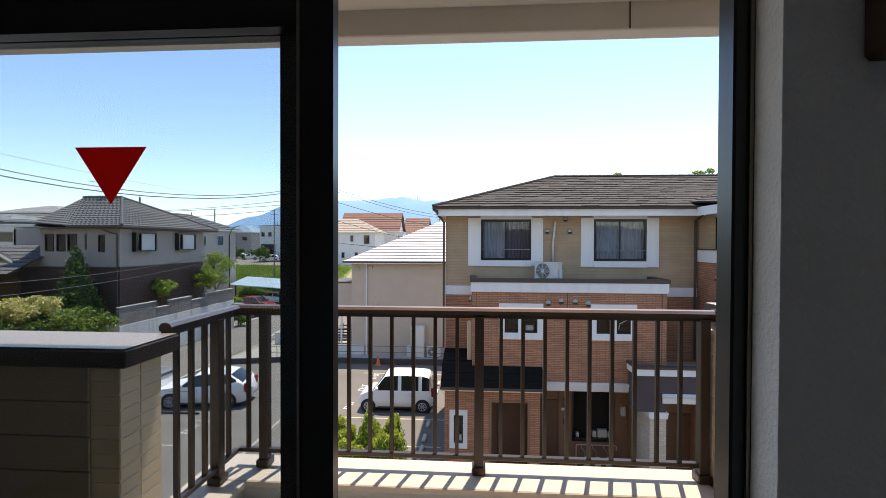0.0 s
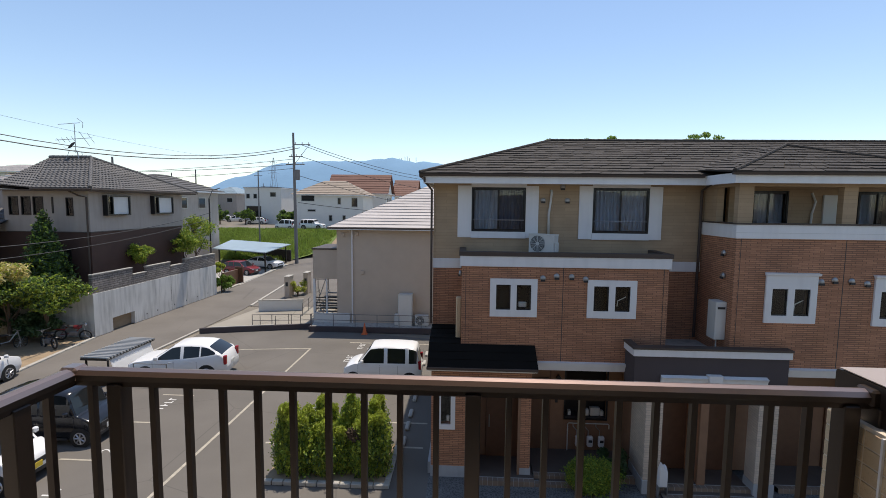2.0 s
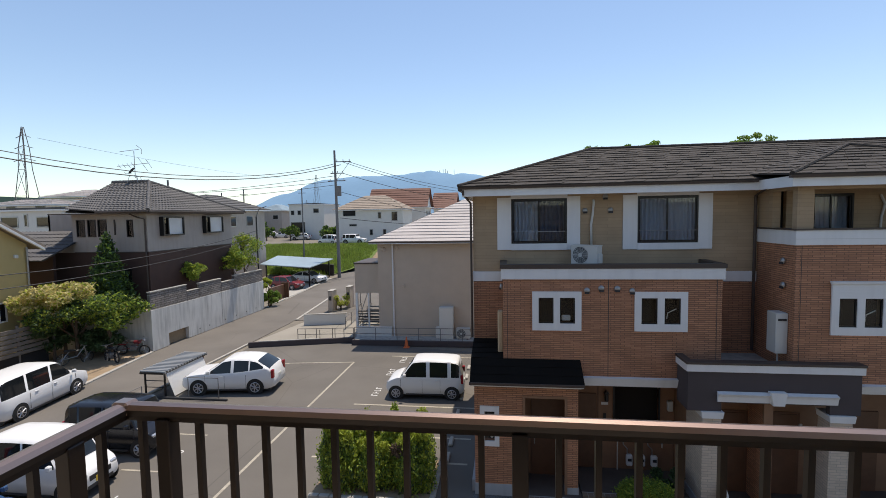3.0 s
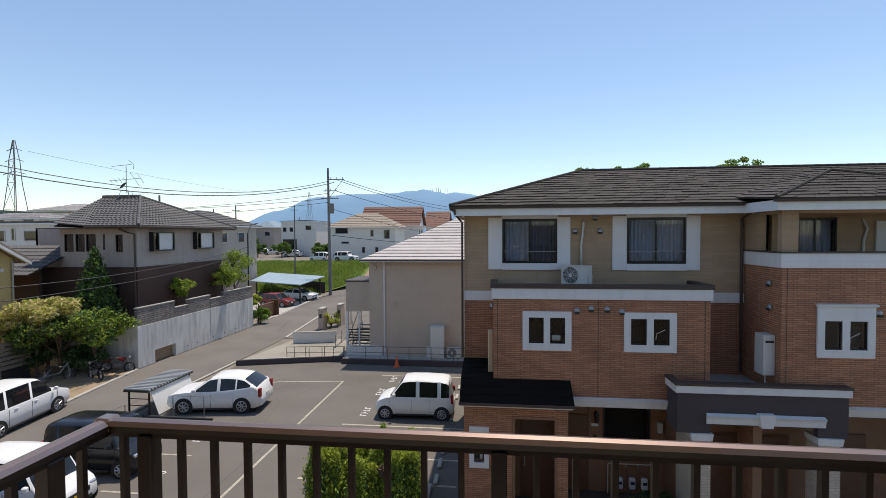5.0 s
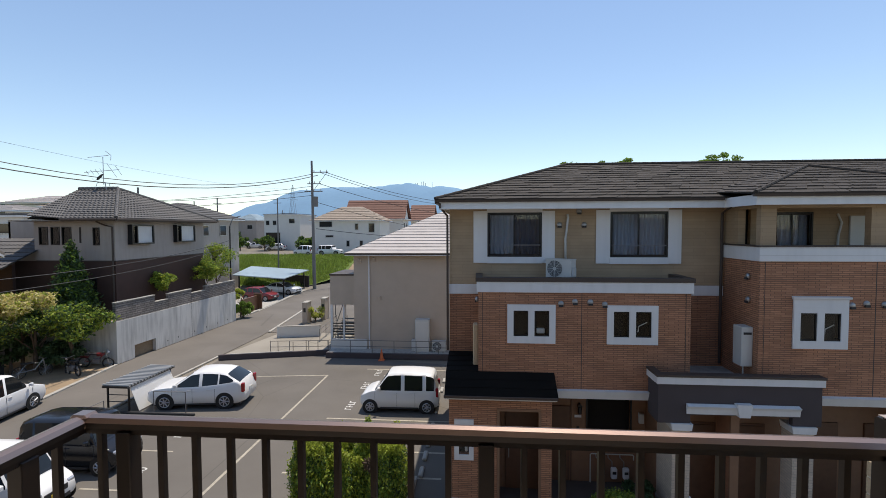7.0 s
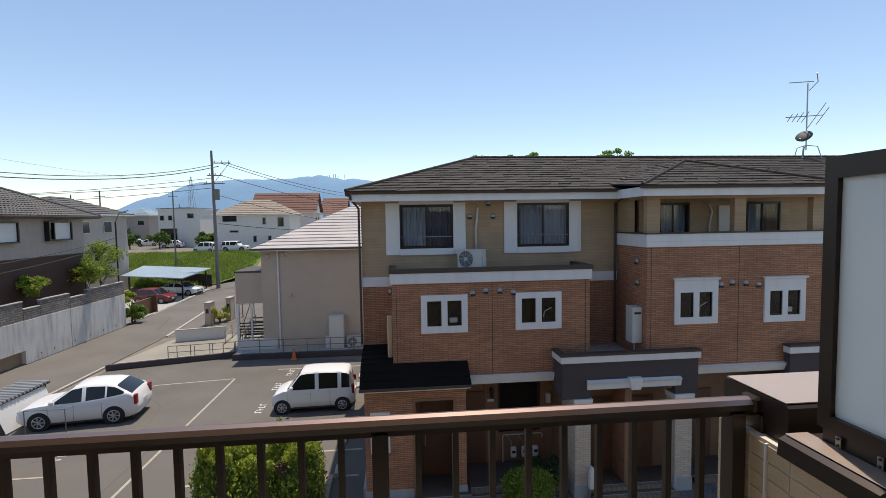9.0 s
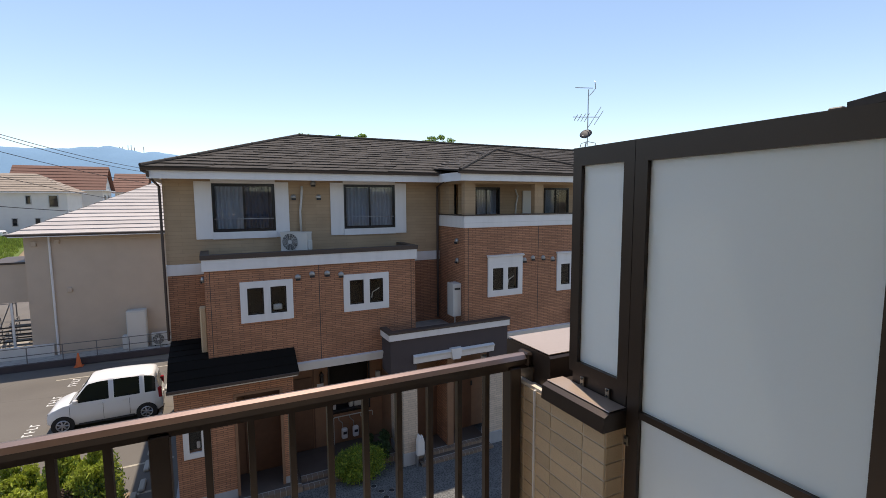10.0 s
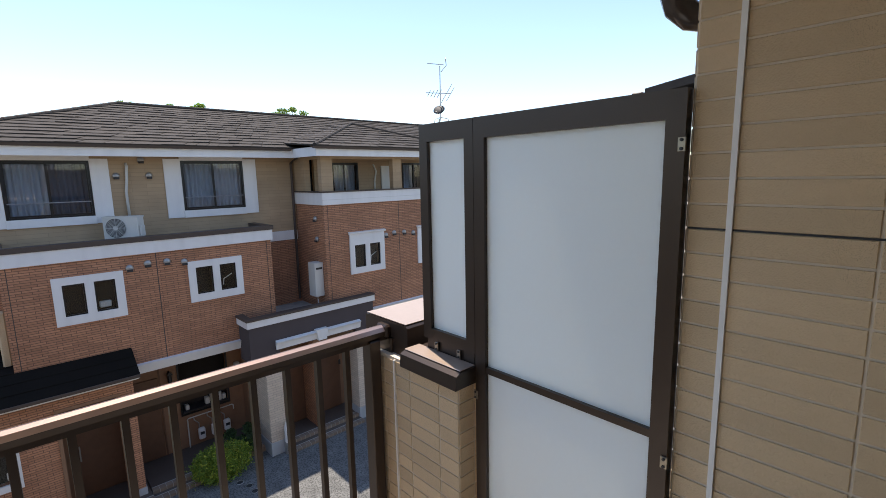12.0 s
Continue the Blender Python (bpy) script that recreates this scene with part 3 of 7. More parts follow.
# thin sheets in the paler bronze paint the sun on each coping
part("coping_top", prism([(1.56, 7.2045), (1.634, 7.2045), (1.634, 7.2065), (1.562, 7.2065)], "y", -0.497, -0.193), M_LITCOPING, pier, "pale brown coping top with sunlight painted in")
part("coping", prism([(-0.148, 7.13), (0.15, 7.13), (0.15, 7.262), (0.14, 7.27), (-0.138, 7.27), (-0.148, 7.262)], "x", 1.61, 3.2), M_BRONZE, pier, "brown folded metal coping")
part("coping_top", box(1.612, 3.2, -0.136, 0.138, 7.274, 7.277), M_LITCOPING, pier, "pale brown coping top with sunlight painted in")
part("rail_bracket", box(1.60, 1.64, -0.05, 0.05, 7.1, 7.2, 0.004), M_BRONZE, pier)
part("next_wall", box(1.86, 3.2, -0.1, 0.16, 5.6, 7.13), M_PLANK, pier)

lpier = root("wall_pier", (-2.0, -0.82, 6.1), "brown sided balcony wall with tiled corner and metal coping", "wall", kind="structure")
part("backing", box(-3.4, -1.12, -0.94, -0.70, 5.6, 7.13), M_GROUT, lpier)
part("coping", box(-3.4, -1.062, -0.985, -0.655, 7.13, 7.2, 0.005), M_BRONZE, lpier, "brown folded metal coping")
part("coping_top", box(-3.39, -1.07, -0.977, -0.663, 7.204, 7.206), M_LITCOPING, lpier, "pale brown coping top with sunlight painted in")
tile_bed(lpier, "x", -1.12, -0.94, -0.70, 6.02, 7.13, [-0.83], 1)
tile_bed(lpier, "y", -0.94, -1.235, -1.12, 6.02, 7.13, [], -1)
for k in range(8):
    part("siding_board", box(-3.4, -1.24, -0.952, -0.938, 7.125 - 0.139 * (k + 1) + 0.004, 7.125 - 0.139 * k, 0.003), M_PLANK, lpier)

# milky privacy screen beside the pier
screen = root("privacy_screen", (1.652, -0.7, 6.1), "brown framed privacy screen with milky white panels", "screen")
SX0, SX1 = 1.635, 1.669


def screen_leaf(y0, y1, z0, z1, w, bars):
    top = w + 0.021
    f = part("screen_frame", holed("x", y0, y1, z0, z1, SX0, SX1, [(y0 + w, y1 - w, z0 + w, z1 - top)]), M_BRONZE, screen)
    edges = [z0 + w, *bars, z1 - top]
    for z in bars:
        part("crossbar", box(SX0 + 0.002, SX1 - 0.002, y0 + w, y1 - w, z - 0.011, z + 0.011), M_BRONZE, f)
    for a, b in zip(edges, edges[1:]):
        part("panel", box(1.6505, 1.6545, y0 + w - 0.005, y1 - w + 0.005, a, b), M_PANEL, f, "milky white panel")


screen_leaf(-0.498, -0.225, 7.245, 8.055, 0.042, [])
screen_leaf(-1.16, -0.5, 6.15, 8.055, 0.046, [7.2])
for y, z, s in ((-0.30, 7.225, 0), (-0.42, 7.225, 0), (-0.505, 7.1, 1), (-1.155, 7.14, 1), (-1.155, 7.93, 1)):
    plate = part("hinge_plate", box(SX0 - 0.006, SX0 - 0.001, y - 0.009, y + 0.009, z - 0.016, z + 0.016, 0.001), M_STEEL, screen, "small steel fixing plate")
    part("screw", tube((SX0 - 0.009, y, z + 0.01), (SX0 - 0.006, y, z + 0.01), 0.004), M_DARK, plate)
    part("screw", tube((SX0 - 0.009, y, z - 0.01), (SX0 - 0.006, y, z - 0.01), 0.004), M_DARK, plate)
part("foot", box(1.64, 1.664, -0.49, -0.24, 7.2, 7.246), M_BRONZE, screen)
part("foot", box(1.64, 1.664, -1.15, -0.52, 6.1, 6.152), M_BRONZE, screen)

pipe = root("downpipe", (1.72, -1.1, 8.2), "glossy brown rainwater pipe elbow under the roof edge", "downpipe")
part("elbow", chain([(1.74, -1.075, 8.62), (1.74, -1.075, 8.30), (1.745, -1.085, 8.265), (1.76, -1.11, 8.24), (1.785, -1.14, 8.235), (1.82, -1.17, 8.235)], 0.034, 12), M_PIPE, pipe, smooth=True)
part("collar", tube((1.74, -1.075, 8.31), (1.74, -1.075, 8.37), 0.039, 12), M_PIPE, pipe)

nroof = root("neighbour_roof", (6, 0.3, 8.6), "dark slate roof edge of the neighbouring flat", "roof")
part("roof_edge", prism([(-0.4, 8.62), (0.35, 8.53), (0.35, 8.59), (-0.4, 8.7)], "x", 4.75, 9.0), M_SLATE, nroof)
part("gutter", box(4.7, 9.0, 0.35, 0.45, 8.5, 8.56, 0.01), M_BROWNTRIM, nroof)
part("flashing", box(4.66, 9.0, -0.38, 0.3, 8.49, 8.51), M_CONCRETE, nroof)
part("wall", box(4.9, 9.0, -0.4, -0.1, 0.0, 8.6), M_PLANK, nroof)


# unseen bulk of this building, added to block sky and bounce light
own = root("own_building", (-2, -6, 0), "unseen tan sided mass of the building behind the balcony", "building", kind="structure")
part("lower_wall", box(-16, 12, -14, -0.3, 0.0, 5.6), M_PLANK, own)
part("upper_wall", box(-16, -3.42, -14, -0.7, 5.6, 9.0), M_PLANK, own)
part("upper_wall", box(1.92, 4.9, -14, -1.8, 5.6, 8.5), M_PLANK, own)
part("upper_wall", box(9.02, 12, -14, -0.5, 5.6, 8.5), M_PLANK, own)
part("roof", prism([(-14.5, 9.0), (-0.4, 9.0), (-7.5, 11.2)], "x", -16.5, 1.9), M_SLATE, own)

# ---- flats across the courtyard ----
flats = root("apartment_building", (3.5, 13, 0), "three-storey block with orange brick, beige siding and dark roof", "building")


def sliding_window(x0, x1, z0, z1, y, parent, curtains):
    """A dark framed two-leaf window in a wall face, with curtains behind."""
    w = part("window", ring("y", x0, x1, z0, z1, y - 0.03, y + 0.06, 0.045), M_BLACK, parent)
    mid = (x0 + x1) / 2
    for a, b, d in ((x0 + 0.045, mid + 0.03, 0.035), (mid - 0.03, x1 - 0.045, 0.01)):
        f = part("sash", ring("y", a, b, z0 + 0.045, z1 - 0.045, y + d - 0.012, y + d + 0.012, 0.035), M_BLACK, w)
        part("pane", box(a + 0.03, b - 0.03, y + d - 0.003, y + d + 0.003, z0 + 0.07, z1 - 0.07), M_GLASSC, w).visible_shadow = False
    for a, b, folds in curtains:
        part("curtain", folded(a, b, y + 0.16, z0 + 0.02, z1 + 0.02, 0.035, folds), M_CURTAIN, w, "white pleated curtain")
    part("safety_bar", chain([(x0 + 0.04, y - 0.02, z0 + 0.36), (x1 - 0.04, y - 0.02, z0 + 0.36)], 0.012), M_ALU, w)
    # added sheet, painted near black as the darkness of the room
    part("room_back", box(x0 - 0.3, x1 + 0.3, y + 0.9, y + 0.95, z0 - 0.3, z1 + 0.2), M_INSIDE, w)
    return w


def trimmed_window(x0, x1, z0, z1, y, parent, hood=False, ajar=False):
    """Two narrow dark panes in a broad white surround."""
    zt = z1 - (0.2 if hood else 0.0)
    w3 = (x1 - x0)
    pw = w3 * 0.305
    holes = [(x0 + w3 * 0.13, x0 + w3 * 0.13 + pw, z0 + 0.2, zt - 0.17), (x1 - w3 * 0.13 - pw, x1 - w3 * 0.13, z0 + 0.2, zt - 0.17)]
    w = part("window", holed("y", x0, x1, z0, z1, y - 0.05, y + 0.02, holes), M_WHITE, parent, "white framed twin window")
    if hood:
        part("hood", prism([(y - 0.05, z1 - 0.02), (y - 0.1, z1), (y - 0.11, z1 + 0.045), (y + 0.0, z1 + 0.06)], "x", x0 - 0.04, x1 + 0.04), M_WHITE, w)
        part("ledge_line", box(x0 + 0.01, x1 - 0.01, y - 0.058, y - 0.05, zt - 0.02, zt), M_WHITE, w)
    for a, b, c, d in holes:
        f = part("sash", ring("y", a, b, c, d, y - 0.02, y + 0.02, 0.03), M_BLACK, w)
        part("pane", box(a + 0.02, b - 0.02, y, y + 0.006, c + 0.02, d - 0.02), M_GLASS, f).visible_shadow = False
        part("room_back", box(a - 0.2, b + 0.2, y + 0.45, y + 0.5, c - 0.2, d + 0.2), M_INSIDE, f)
    a, b, c, d = holes[1]
    if ajar:
        part("catch", chain([(a + 0.1, y + 0.1, c + 0.12), (a + 0.13, y + 0.12, c + 0.28), (b - 0.07, y + 0.1, c + 0.4)], 0.014), M_AC, w)
    else:
        part("bottle", box(a + 0.07, b - 0.1, y + 0.1, y + 0.2, c + 0.05, c + 0.2, 0.02), M_AC, w)
    return w


W3A, W3B = (0.45, 2.09, 7.05, 8.4), (4.12, 5.79, 7.04, 8.41)
YB = 12.93
part("wall_beige", holed("y", -0.72, 7.9, 6.2, 8.58, YB, YB + 0.16, [W3A, W3B]), M_BEIGE, flats)
part("wall_brick", holed("y", -0.72, 7.9, 0.3, 5.9, YB, YB + 0.16, [(3.4, 4.85, 1.0, 2.85)]), M_BRICK, flats)
part("wall_side", box(-0.72, -0.56, YB + 0.16, 20.2, 0.3, 8.58), M_BEIGE, flats)
part("wall_back", box(-0.72, 26, 20.2, 20.36, 0.0, 8.58), M_BEIGE, flats)
part("wall_side", box(25.84, 26, YB + 0.16, 20.2, 0.0, 8.58), M_BEIGE, flats)
part("wall_beige", box(13.0, 26, YB, YB + 0.16, 5.9, 8.58), M_BEIGE, flats)
part("wall_brick", box(13.0, 26, YB, YB + 0.16, 0, 5.9), M_BRICK, flats)
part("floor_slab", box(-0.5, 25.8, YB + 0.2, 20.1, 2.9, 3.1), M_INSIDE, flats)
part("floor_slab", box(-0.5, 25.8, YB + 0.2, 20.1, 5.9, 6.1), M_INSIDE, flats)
part("white_band", box(-0.74, 0.16, YB - 0.03, YB + 0.1, 5.9, 6.2, 0.005), M_WHITE, flats)
part("white_band", box(5.97, 7.39, YB - 0.03, YB + 0.1, 5.9, 6.2, 0.005), M_WHITE, flats)
# dark grey-blue paints the dimming of a window screen over the curtain
part("curtain", folded(1.3, 2.05, YB + 0.2, 7.07, 8.42, 0.03, 7), M_DIMCURTAIN, flats, "pleated curtain painted dark as behind a screen")
for win, cs in ((W3A, [(0.5, 1.25, 7)]), (W3B, [(4.2, 5.0, 7), (5.02, 5.8, 7)])):
    w = sliding_window(*win[:2], win[2], win[3], YB, flats, cs)
    x0, x1, z0, z1 = win
    sp = 0.43 if win is W3A else 0.42
    for a, b in ((x0 - sp, x0 - 0.005), (x1 + 0.005, x1 + 0.39)):
        part("shutter", box(a, b, YB - 0.04, YB - 0.002, z0 - 0.19, z1 + 0.05, 0.006), M_WHITE, w, "white decorative shutter")
    part("sill", box(x0 - 0.02, x1 + 0.02, YB - 0.07, YB - 0.001, z0 - 0.2, z0, 0.006), M_WHITE, w)
    part("head_board", box(x0 - 0.02, x1 + 0.02, YB - 0.03, YB - 0.001, z1, z1 + 0.17, 0.004), M_WHITE, w)

# third-floor air conditioner with its lagged pipe
ac = root("air_conditioner", (2.6, 12.5, 6.45), "ivory outdoor air conditioner unit on the bay roof", "air conditioner")


def ac_unit(parent, x, y, z, w, d, h, turn):
    """An outdoor unit: casing, round fan opening behind a wire guard, valve cover and feet."""
    m = pose(x, y, z, 0, 0, turn)

    def put(name, bm, mat, under, smooth=False):
        bm.transform(m)
        return part(name, bm, mat, under, smooth=smooth)
    b = put("body", box(-w / 2, w / 2, -d / 2, d / 2, 0.04, h, 0.015, seg=2), M_AC, parent)
    put("top_plate", box(-w / 2 - 0.008, w / 2 + 0.008, -d / 2 - 0.008, d / 2 + 0.008, h - 0.03, h + 0.004, 0.004), M_AC, b)
    cx, cz, r, f = -w * 0.13, h / 2 + 0.02, h * 0.4, -d / 2
    bm = bmesh.new()
    bmesh.ops.create_cone(bm, cap_ends=True, segments=28, radius1=r, radius2=r, depth=0.01, matrix=pose(cx, f - 0.004, cz, 90))
    # flat dark disc paints the shade inside the fan well
    put("fan_opening", bm, M_FANDARK, b)
    put("fan_hub", tube((cx, f - 0.022, cz), (cx, f - 0.008, cz), r * 0.22, 16), M_AC, b)
    for k in range(1, 9):
        rr = r * k / 8
        put("guard_ring", chain([(cx + rr * math.cos(a * math.tau / 24), f - 0.016, cz + rr * math.sin(a * math.tau / 24)) for a in range(25)], 0.0045, 4), M_AC, b)
    for k in range(4):
        a = k * math.pi / 4
        put("guard_spoke", tube((cx - r * math.cos(a), f - 0.016, cz - r * math.sin(a)), (cx + r * math.cos(a), f - 0.016, cz + r * math.sin(a)), 0.006, 4), M_AC, b)
    put("valve_cover", box(w / 2, w / 2 + 0.05, -d * 0.36, d * 0.3, 0.1, h * 0.62, 0.015), M_AC, b)
    for k in (-1, 1):
        put("foot", box(k * w * 0.32 - 0.03, k * w * 0.32 + 0.03, f - 0.02, d / 2 + 0.02, 0.0, 0.04), M_DARK, parent)


ac_unit(ac, 2.58, 12.42, 6.42, 0.82, 0.3, 0.6, -38)
duct = root("pipe_cover", (2.85, 12.9, 7.0), "cream lagged pipe running up the wall", "pipe")
part("pipe", chain([(2.8, 12.87, 7.0), (2.79, 12.87, 7.6), (2.83, 12.87, 7.9), (2.86, 12.87, 8.25), (2.86, 12.93, 8.33)], 0.035, 10), M_AC, duct, smooth=True)


def vent(x, y, z, face="y"):
    """A round hooded vent on a wall."""
    v = root("wall_vent", (x, y, z), "round metal wall vent hood", "vent", "vents on the flats")
    bm = bmesh.new()
    bmesh.ops.create_uvsphere(bm, u_segments=14, v_segments=8, radius=0.085, matrix=pose(x, y, z) @ Matrix.Diagonal((1, 0.7, 1, 1)) if face == "y" else pose(x, y, z) @ Matrix.Diagonal((0.7, 1, 1, 1)))
    part("hood", bm, M_ALU, v, smooth=True)
    part("opening", box(x - 0.06, x + 0.06, y - 0.062, y - 0.02, z - 0.088, z - 0.03) if face == "y" else box(x - 0.062, x - 0.02, y - 0.06, y + 0.06, z - 0.088, z - 0.03), M_DARK, v)


vent(2.62, YB, 8.02), vent(3.35, YB, 8.02), vent(3.2, YB, 8.42)

# brick bay of the second floor
YC = 11.65
W2A, W2B = (0.99, 2.32, 4.7, 5.79), (3.72, 5.08, 4.71, 5.79)


def window_gap(w, hood=False):
    return (w[0] + 0.1, w[1] - 0.1, w[2] + 0.12, w[3] - (0.35 if hood else 0.1))


part("bay_wall", holed("y", 0.18, 5.95, 3.2, 6.13, YC, YC + 0.14, [window_gap(W2A), window_gap(W2B)]), M_BRICK, flats)
part("bay_side", box(0.18, 0.32, YC + 0.14, YB, 3.2, 6.13), M_BRICK, flats)
part("bay_side", box(5.81, 5.95, YC + 0.14, YB, 3.2, 6.13), M_BRICK, flats)
part("bay_soffit", box(0.32, 5.81, YC + 0.14, YB, 3.2, 3.3), M_DARKWALL, flats)
part("bay_roof", box(0.2, 5.93, YC + 0.05, YB, 6.38, 6.42), M_CONCRETE, flats)
part("white_band", box(0.13, 6.0, YC - 0.05, YC + 0.1, 6.13, 6.43, 0.006), M_WHITE, flats)
part("white_band", box(0.13, 0.23, YC + 0.1, YB, 6.13, 6.43), M_WHITE, flats)
part("white_band", box(5.9, 6.0, YC + 0.1, YB, 6.13, 6.43), M_WHITE, flats)
part("coping", box(0.1, 6.03, YC - 0.08, YC + 0.14, 6.43, 6.55, 0.006), M_BROWNTRIM, flats)
part("coping", box(0.1, 0.3, YC + 0.142, YB - 0.002, 6.43, 6.55), M_BROWNTRIM, flats)
part("coping", box(5.83, 6.03, YC + 0.142, YB - 0.002, 6.43, 6.55), M_BROWNTRIM, flats)
part("expansion_joint", box(3.03, 3.05, YC - 0.004, YC + 0.01, 3.42, 6.12), M_BROWNTRIM, flats)
for x in (0.3, 5.82):
    part("corner_joint", box(x - 0.008, x + 0.008, YC - 0.003, YC + 0.01, 3.42, 6.12), M_BROWNTRIM, flats)
trimmed_window(*W2A, YC, flats)
trimmed_window(*W2B, YC, flats, ajar=True)
for x, z in ((2.47, 5.82), (2.85, 5.88), (3.27, 5.87), (3.66, 5.81)):
    vent(x, YC, z)
vent(0.14, 12.1, 5.86, "x")
part("white_fascia", prism([(YC - 0.02, 3.16), (YC - 0.1, 3.36), (YC - 0.12, 3.41), (YC, 3.42)], "x", 2.32, 4.86), M_WHITE, flats)
pc = part("pipe_cover", box(0.02, 0.18, 12.0, 12.25, 3.9, 5.15, 0.03), M_TILE, flats, "tan upright pipe cover")

def tiled_step(name, x0, x1, y0, y1, z0, z1):
    """A floor or step with a row of small tiles on its front edge and riser."""
    s = part(name, box(x0, x1, y0 + 0.012, y1, z0, z1 - 0.008), M_STEPFLOOR, flats, "brown tiled step")
    part("tile_bed", box(x0, x1, y0 + 0.008, y0 + 0.2, z0, z1 - 0.006), M_CONCRETE, s)
    n = max(1, round((x1 - x0) / 0.15))
    w = (x1 - x0) / n
    front = up = None
    for k in range(n):
        a = x0 + w * k
        if front is None:
            front = part("riser_tile", box(a + 0.006, a + w - 0.006, y0, y0 + 0.012, z0 + 0.004, z1 - 0.012, 0.003), M_STEPTILE, s)
            up = part("nosing_tile", box(a + 0.006, a + w - 0.006, y0 + 0.002, y0 + 0.16, z1 - 0.012, z1, 0.003), M_STEPTILE, s)
        else:
            again(front, Matrix.Translation((w * k, 0, 0)), s)
            again(up, Matrix.Translation((w * k, 0, 0)), s)


# single-storey porch with black roof
YD = 11.35
part("porch_wall", holed("y", -0.64, 2.2, 0.34, 3.25, YD, YD + 0.14, [(-0.36, -0.08, 1.6, 2.45), (0.76, 1.85, 0.34, 2.87)]), M_BRICK, flats)
part("porch_side", box(-0.64, -0.5, YD + 0.14, YB, 0.34, 3.3), M_BRICK, flats)
part("porch_side", box(2.06, 2.2, YD + 0.14, YB, 0.2, 3.3), M_BRICK, flats)
part("plinth", box(-0.66, 0.76, YD - 0.01, YD + 0.15, 0, 0.34, 0.005), M_PLINTH, flats)
part("plinth", box(1.85, 2.22, YD - 0.01, YD + 0.15, 0, 0.34, 0.005), M_PLINTH, flats)
part("plinth", box(-0.74, -0.56, YD + 0.15, 20.2, 0, 0.34), M_PLINTH, flats)
w = part("window", holed("y", -0.49, 0.05, 1.45, 2.6, YD - 0.05, YD + 0.01, [(-0.36, -0.08, 1.6, 2.45)]), M_WHITE, flats, "narrow white framed window")
part("pane", box(-0.37, -0.07, YD + 0.03, YD + 0.036, 1.58, 2.47), M_GLASS, w).visible_shadow = False
part("room_back", box(-0.5, 0.2, YD + 0.5, YD + 0.55, 1.3, 2.8), M_INSIDE, w)
part("bottle", box(-0.2, -0.12, YD + 0.1, YD + 0.17, 1.62, 1.8, 0.02), M_WHITE, w)
part("door_surround", ring("y", 0.7, 1.91, 0.0, 2.93, YD - 0.03, YD + 0.02, 0.07), M_FRAMEWOOD, flats, "brown door surround")
d = part("door", box(0.98, 1.98, 12.3, 12.35, 0.16, 2.62, 0.004), M_DOOR, flats)
part("door_handle", box(1.06, 1.09, 12.26, 12.3, 1.1, 1.5, 0.005), M_ALU, d)
part("porch_back", box(-0.5, 2.06, 12.36, 12.42, 0.0, 3.2), M_FRAMEWOOD, flats)
part("eave_board", box(-0.74, 2.3, 11.06, 11.1, 3.26, 3.36, 0.004), M_WHITE, flats)
part("gutter", box(-0.76, 2.32, 11.0, 11.06, 3.3, 3.38, 0.01), M_BROWNTRIM, flats)
part("porch_soffit", box(-0.7, 2.25, 11.1, YD, 3.24, 3.28), M_WHITE, flats)
roof_slope(flats, (-0.74, 11.03, 3.38), (2.32, 11.03, 3.38), (2.3, 11.65, 3.87), (-0.74, 11.65, 3.87), 3, 0.6, M_BLACKROOF, "porch_slate", 0.02, 3)
roof_slope(flats, (-0.74, 11.65, 3.87), (0.18, 11.65, 3.87), (0.18, 12.93, 4.1), (-0.74, 12.93, 4.1), 4, 0.45, M_BLACKROOF, "porch_slate", 0.02, 4)
part("roof_cheek", prism([(11.05, 3.3), (11.65, 3.3), (11.65, 3.87), (11.05, 3.38)], "x", 2.22, 2.3), M_BLACKROOF, flats)
tiled_step("step", 0.7, 2.3, 10.98, 12.4, 0.0, 0.16)

# open ground-floor recess with doors and gas meters
tiled_step("recess_floor", 2.32, 5.18, 11.3, 12.9, 0.0, 0.17)
tiled_step("step", 2.32, 3.5, 11.0, 11.3, 0.0, 0.085)
part("recess_wall", holed("y", 2.2, 5.2, 0.17, 3.2, 12.84, 12.92, [(3.48, 4.75, 1.2, 2.95)]), M_FRAMEWOOD, flats, "brown panelled recess wall with a dark meter opening")
part("opening_back", box(3.4, 4.85, 13.3, 13.34, 1.0, 3.1), M_INSIDE, flats)
part("opening_frame", ring("y", 3.44, 4.79, 1.16, 2.99, 12.8, 12.84, 0.045), M_BLACK, flats)
d = part("door", box(2.3, 2.95, 12.79, 12.84, 0.2, 2.5, 0.004), M_DOOR, flats)
part("door_handle", box(2.36, 2.39, 12.75, 12.79, 1.1, 1.5, 0.005), M_ALU, d)
lamp = part("wall_lamp", box(3.19, 3.29, 12.7, 12.84, 2.28, 2.52, 0.02), M_BLACK, flats, "black lantern wall lamp")
part("lamp_cap", prism([(3.16, 2.52), (3.32, 2.52), (3.24, 2.62)], "y", 12.69, 12.84), M_BLACK, lamp)
part("name_plate", box(3.1, 3.3, 12.82, 12.84, 2.15, 2.23), M_WHITE, flats)
part("doorphone", box(3.16, 3.24, 12.81, 12.84, 1.7, 1.88), M_DARK, flats)
part("meter_box", box(4.98, 5.12, 12.7, 12.84, 2.05, 2.36, 0.015), M_AC, flats, "ivory electricity meter box")
part("corner_post", box(2.98, 3.02, 12.82, 12.84, 0.17, 3.2), M_DOOR, flats)
shelf = root("shelf", (4.1, 13.0, 1.2), "dark shelf with small white boxes in the porch recess", "shelf")
